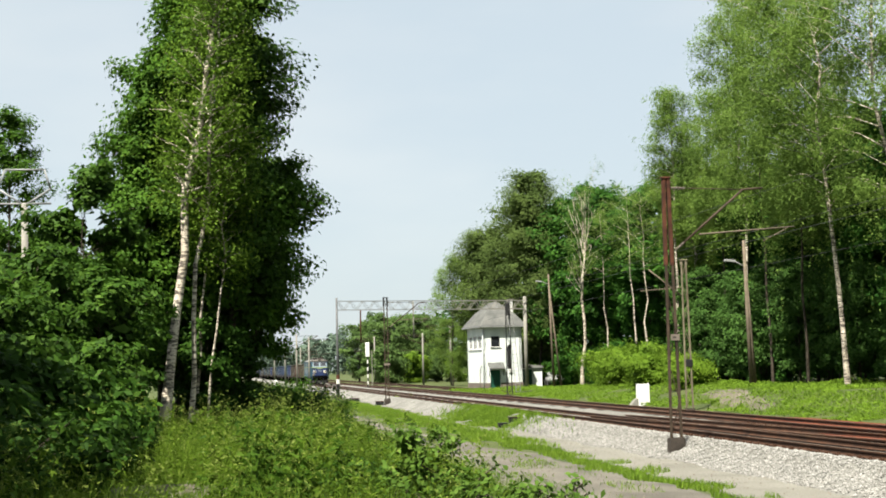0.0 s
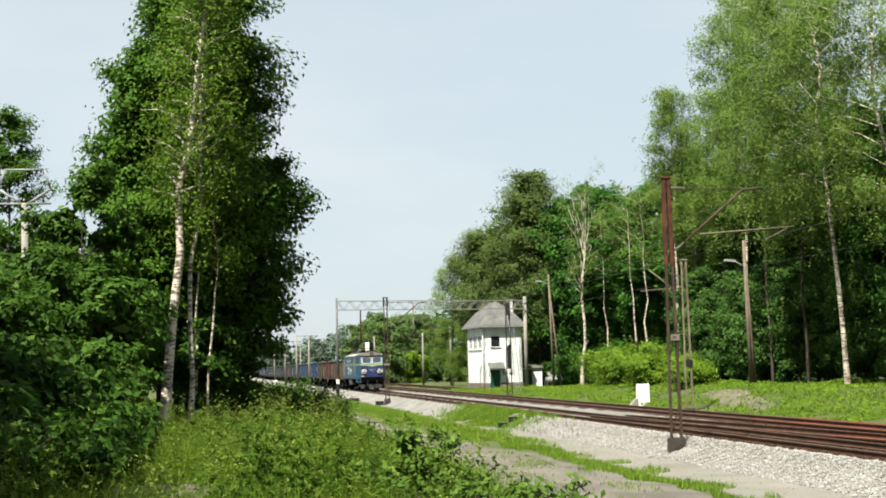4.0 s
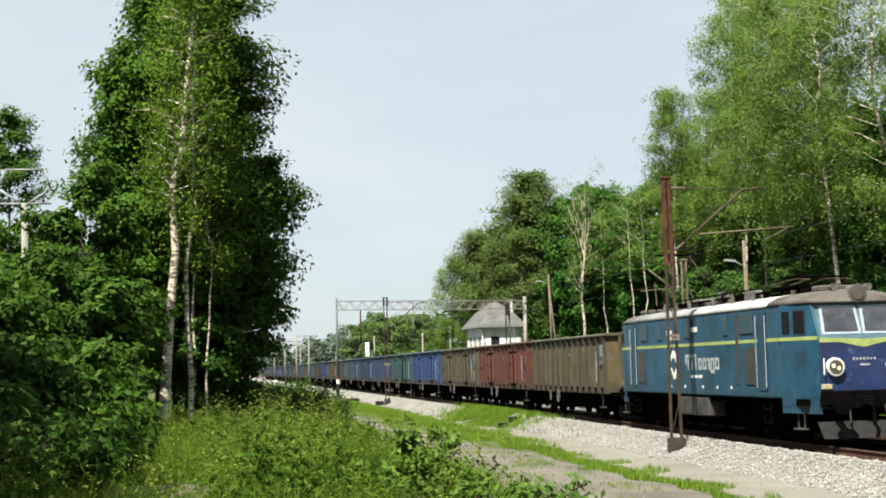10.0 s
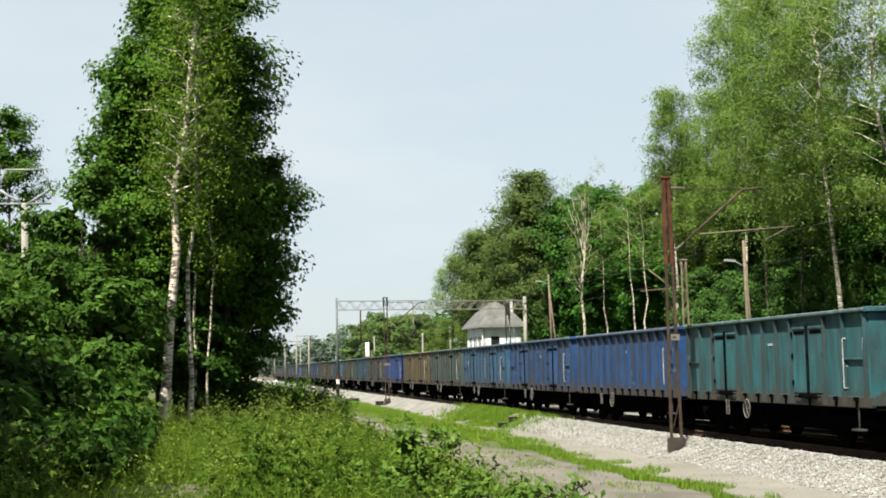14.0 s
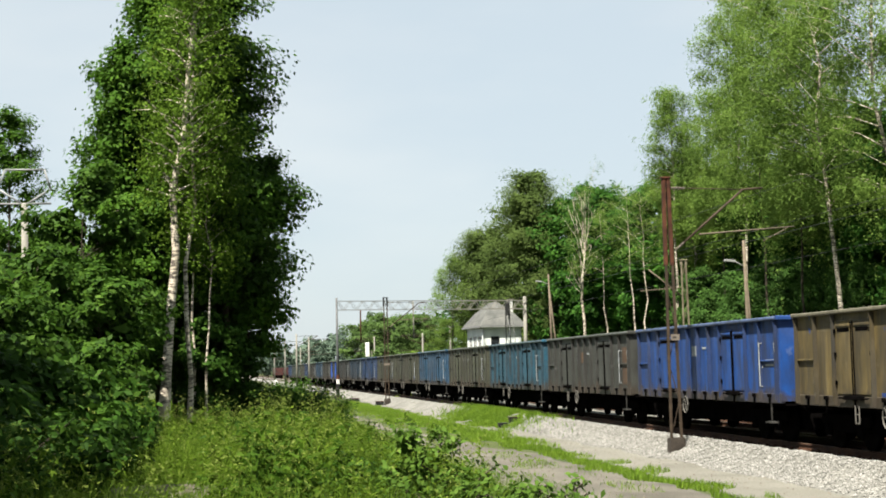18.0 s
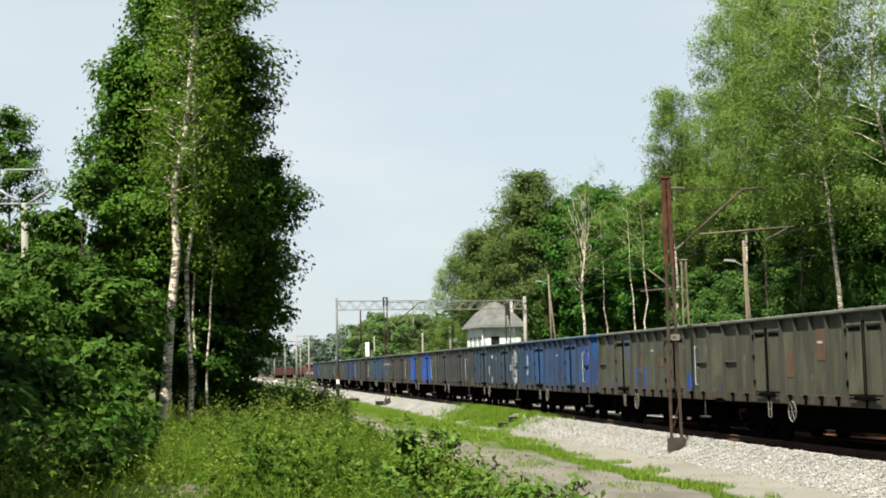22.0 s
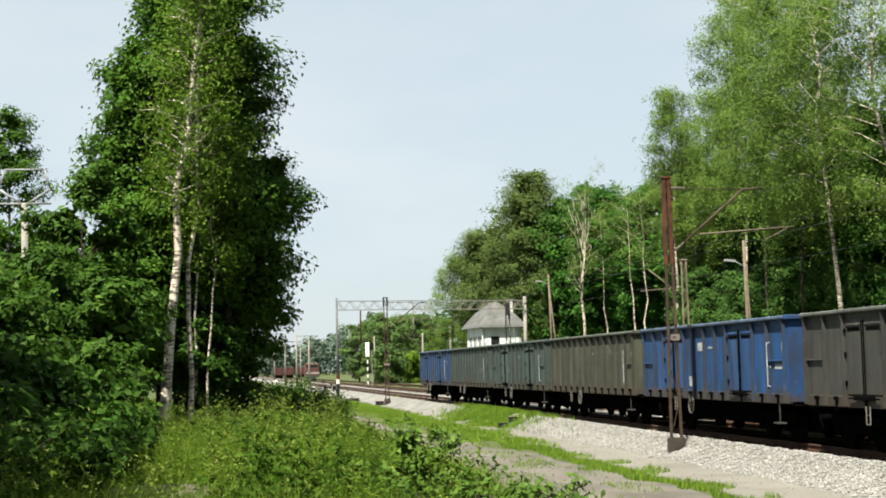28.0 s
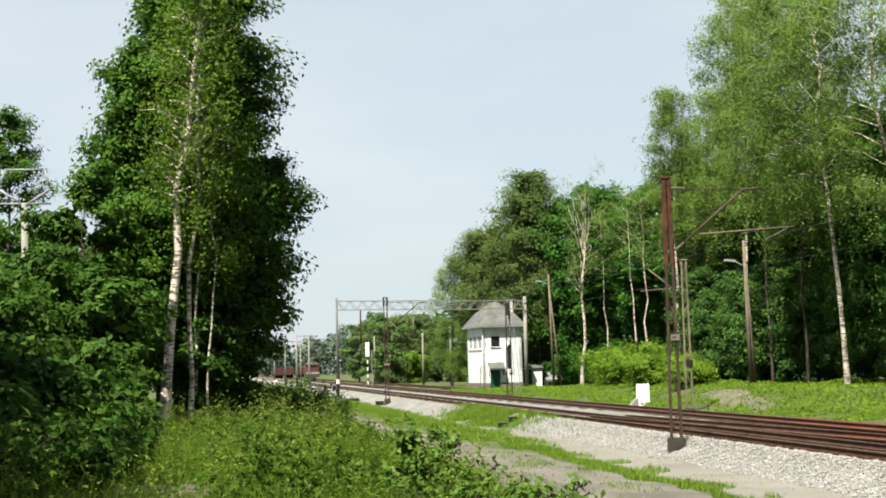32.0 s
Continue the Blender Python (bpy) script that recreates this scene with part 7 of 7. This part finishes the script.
# clumps picked by noise get the darker colour, standing for shaded gaps
dark = np.repeat(np.array([noise.noise((a * 1.1, b * 0.6, 12)) for a, b in zip(px, py)]) > 0.2, per)
tagged(leaves("weeds", at[~dark], 0.075, G, L_WEED, up=0.55, slim=0.27, hang=0.2, out=out[~dark]), "leafy yellow-green meadow weeds", "weeds", "", "stuff")
tagged(leaves("nettles", at[dark], 0.085, G, L_DARK_WEED, up=0.5, slim=0.45, hang=0.2, out=out[dark]), "clumps of meadow weeds with shaded gaps put into their dark colour", "weeds", "", "stuff")
tall = (ph > 0.42) & (G.uniform(size=len(px)) < 0.62)
hx, hy, hz = px[tall], py[tall], (ground_height(px, py) + ph)[tall]
at = np.stack([hx, hy, hz], 1)[:, None, :] + G.normal(size=(len(hx), 20, 3)) * np.array([0.055, 0.055, 0.11]) + np.array([0, 0, 0.05])
tagged(leaves("weed_heads", at.reshape(-1, 3), 0.034, G, L_HEAD, up=0.6, slim=0.5), "pale yellow-green flower heads of the weeds", "weeds", "", "stuff")
x, y = scatter(G, 90000, 7.9, 12.0, 18, 130, 1.5)
k = np.array([noise.noise((a * 1.3, b * 0.55, 6)) for a, b in zip(x, y)]) + 0.28 - np.clip(0.95 - 0.012 * (y - 30), 0.42, 0.95) * np.abs(x - 10.1) > -0.16
x, y = x[k], y[k]
blades("verge_grass", x, y, 0.15, 0.013, G, L_GRASS, "bright green grass strip beside the path")
x, y = G.uniform(11.8, 14.35, 15000), G.normal(74, 5.0, 15000)
clear = np.array([noise.noise((a * 1.1, b * 0.3, 14)) for a, b in zip(x, y)]) > -0.42
blades("ballast_weeds", x[clear], y[clear], 0.22, 0.018, G, L_GRASS, "weeds grown into the ballast", z=bed(x[clear], y[clear]))
x, y = G.uniform(10.2, 11.5, 9000), G.uniform(50, 130, 9000)
blades("strip_weeds", x, y, 0.18, 0.018, G, L_GRASS, "weeds along the pale strip below the ballast")
x, y = scatter(G, 110000, 22.7, 33, 52, 150, 1.2)
soil = (y > 64) & (y < 79) & (np.abs(x - 24.4 - 0.12 * (y - 65) + 0.3 * np.sin(y)) < 0.8)
bare = (np.array([noise.noise((a * 0.45, b * 0.2, 8)) for a, b in zip(x, y)]) > -0.28) & (~soil | (G.uniform(size=len(x)) < 0.3))
x, y = x[bare], y[bare]
blades("bank_grass", x[::2], y[::2], 0.16, 0.014, G, L_GRASS, "bright grass on the sunny bank before the forest")
x, y = x[1::2], y[1::2]
rise = np.clip(0.16 + 0.3 * np.array([noise.noise((a * 0.6, b * 0.3, 2)) for a, b in zip(x, y)]), 0.05, 0.5)
tagged(leaves("bank_weeds", np.stack([x, y, ground_height(x, y) + rise * G.uniform(0.1, 1, len(x))], 1), 0.13, G, L_BUSH, up=0.8, slim=0.55), "low leafy weeds on the sunny bank", "weeds", "", "stuff")


# sparse tufts and grit on the path
x, y = scatter(G, 16000, 4.8, 9.0, 18, 90, 1.4)
tuft = np.array([noise.noise((a * 0.9, b * 0.4, 5)) for a, b in zip(x, y)]) - 0.25 * (1 - np.abs(x - 6.9) / 2) > -0.06
blades("path_tufts", x[tuft], y[tuft], 0.12, 0.012, G, L_GRASS, "short grass tufts on the trodden path")


def sapling(x, y, h, seed, n, label):
    return grow("sapling", label, x, y, h, 0.34, 0.12, 0.016, M_BARK, L_SAPLING, int(n * 2.0), 0.06, (0.05, 0), seed, "oval", 22, 0, 0.13, 3, "saplings", "sapling")


for i, (x, y, h, n) in enumerate(((1.86, 14.0, 1.36, 900), (2.12, 13.9, 0.9, 380), (1.62, 13.8, 0.75, 300), (2.6, 13.0, 0.92, 320), (2.95, 13.3, 0.95, 260), (2.25, 13.2, 0.8, 400), (3.35, 14.0, 0.75, 200), (1.72, 14.3, 0.9, 300))):
    sapling(x, y, h, 800 + i, n, "young dark green sapling in the meadow")
k = Kit()
rings = []
for r, z in ((0.95, -0.05), (0.74, 0.10), (0.42, 0.2), (0.1, 0.23)):
    rings.append([(r * 1.35 * math.cos(a) * (1 + 0.15 * math.sin(3 * a)), r * 0.8 * math.sin(a), z + 0.03 * math.sin(5 * a)) for a in (2 * math.pi * j / 14 for j in range(14))])
k.loft(rings)
mound = part("soil_mound", k.bm(), M_SOIL, None, "", True)
mound.matrix_basis = pose(-0.75, 19.9, float(ground_height(-0.75, 19.9)) + 0.03)
tagged(mound, "small heap of bare grey-brown soil", "mound", "", "structure")

# stones and clods lying on the path
x, y = scatter(G, 5000, 5.2, 12.6, 18, 75, 1.5)
k = (x < 8.7) | (x > 11.0)
x, y = x[k], y[k]
r = (0.012 + 0.03 * G.uniform(size=len(x)) ** 3)[:, None]
c = np.stack([x, y, ground_height(x, y) + 0.03], 1)
a = G.uniform(0, 6.283, len(x))
u = np.stack([np.cos(a), np.sin(a), 0.15 * np.ones(len(x))], 1) * r
v = np.stack([-np.sin(a), np.cos(a), 0.1 * np.ones(len(x))], 1) * r * 0.7
w = np.array([0, 0, 1.0]) * r * 0.7
tri = [np.stack(q, 1) for q in ((c - u, c - v, c + w), (c - v, c + u, c + w), (c + u, c + v, c + w), (c + v, c - u, c + w))]
me = loose_mesh("path_stones", np.concatenate(tri, 0))
me.materials.append(M_PLINTH)
tagged(new("path_stones", me), "small brown stones strewn on the path", "stones", "", "stuff")


# ---- movement ----
def motions():
    times = [0.0, 8.0, 16.0, 24.0, 32.0]
    walk(loco, [(t, pose(TRACK, 54.70 - SPEED * (t - 9.0), 0)) for t in times])
    for i, w in enumerate(wagons):
        walk(w, [(t, pose(TRACK, FOURTH + PITCH * (i - 3) - SPEED * (t - 13.0), 0)) for t in times])
    # wind in the grove: seconds and tilt of the tops
    gusts = [(0.0, 1.2), (2.0, 0.8), (3.5, 0.1), (5.0, -1.1), (6.0, -1.6), (7.0, -1.5), (8.0, -1.8), (9.0, -1.6), (10.0, -1.5), (11.0, -1.4), (12.0, -1.6), (13.0, -1.4), (14.0, -1.1), (15.5, -1.3), (17.0, -1.6), (19.0, -1.5), (21.0, -1.1),
             (23.0, -1.5), (25.0, -0.8), (27.0, -0.7), (28.0, -0.7), (30.0, -0.8), (32.0, -0.6)]
    for j, tree in enumerate(grove):
        at = tree.matrix_basis.translation.copy()
        walk(tree, [(t, pose(at.x, at.y, at.z, 0.25 * math.sin(t * 1.1 + j), a * (1 + 0.12 * j) + 0.2 * math.sin(t * 1.7 + 2 * j), 0)) for t, a in gusts])


motions()
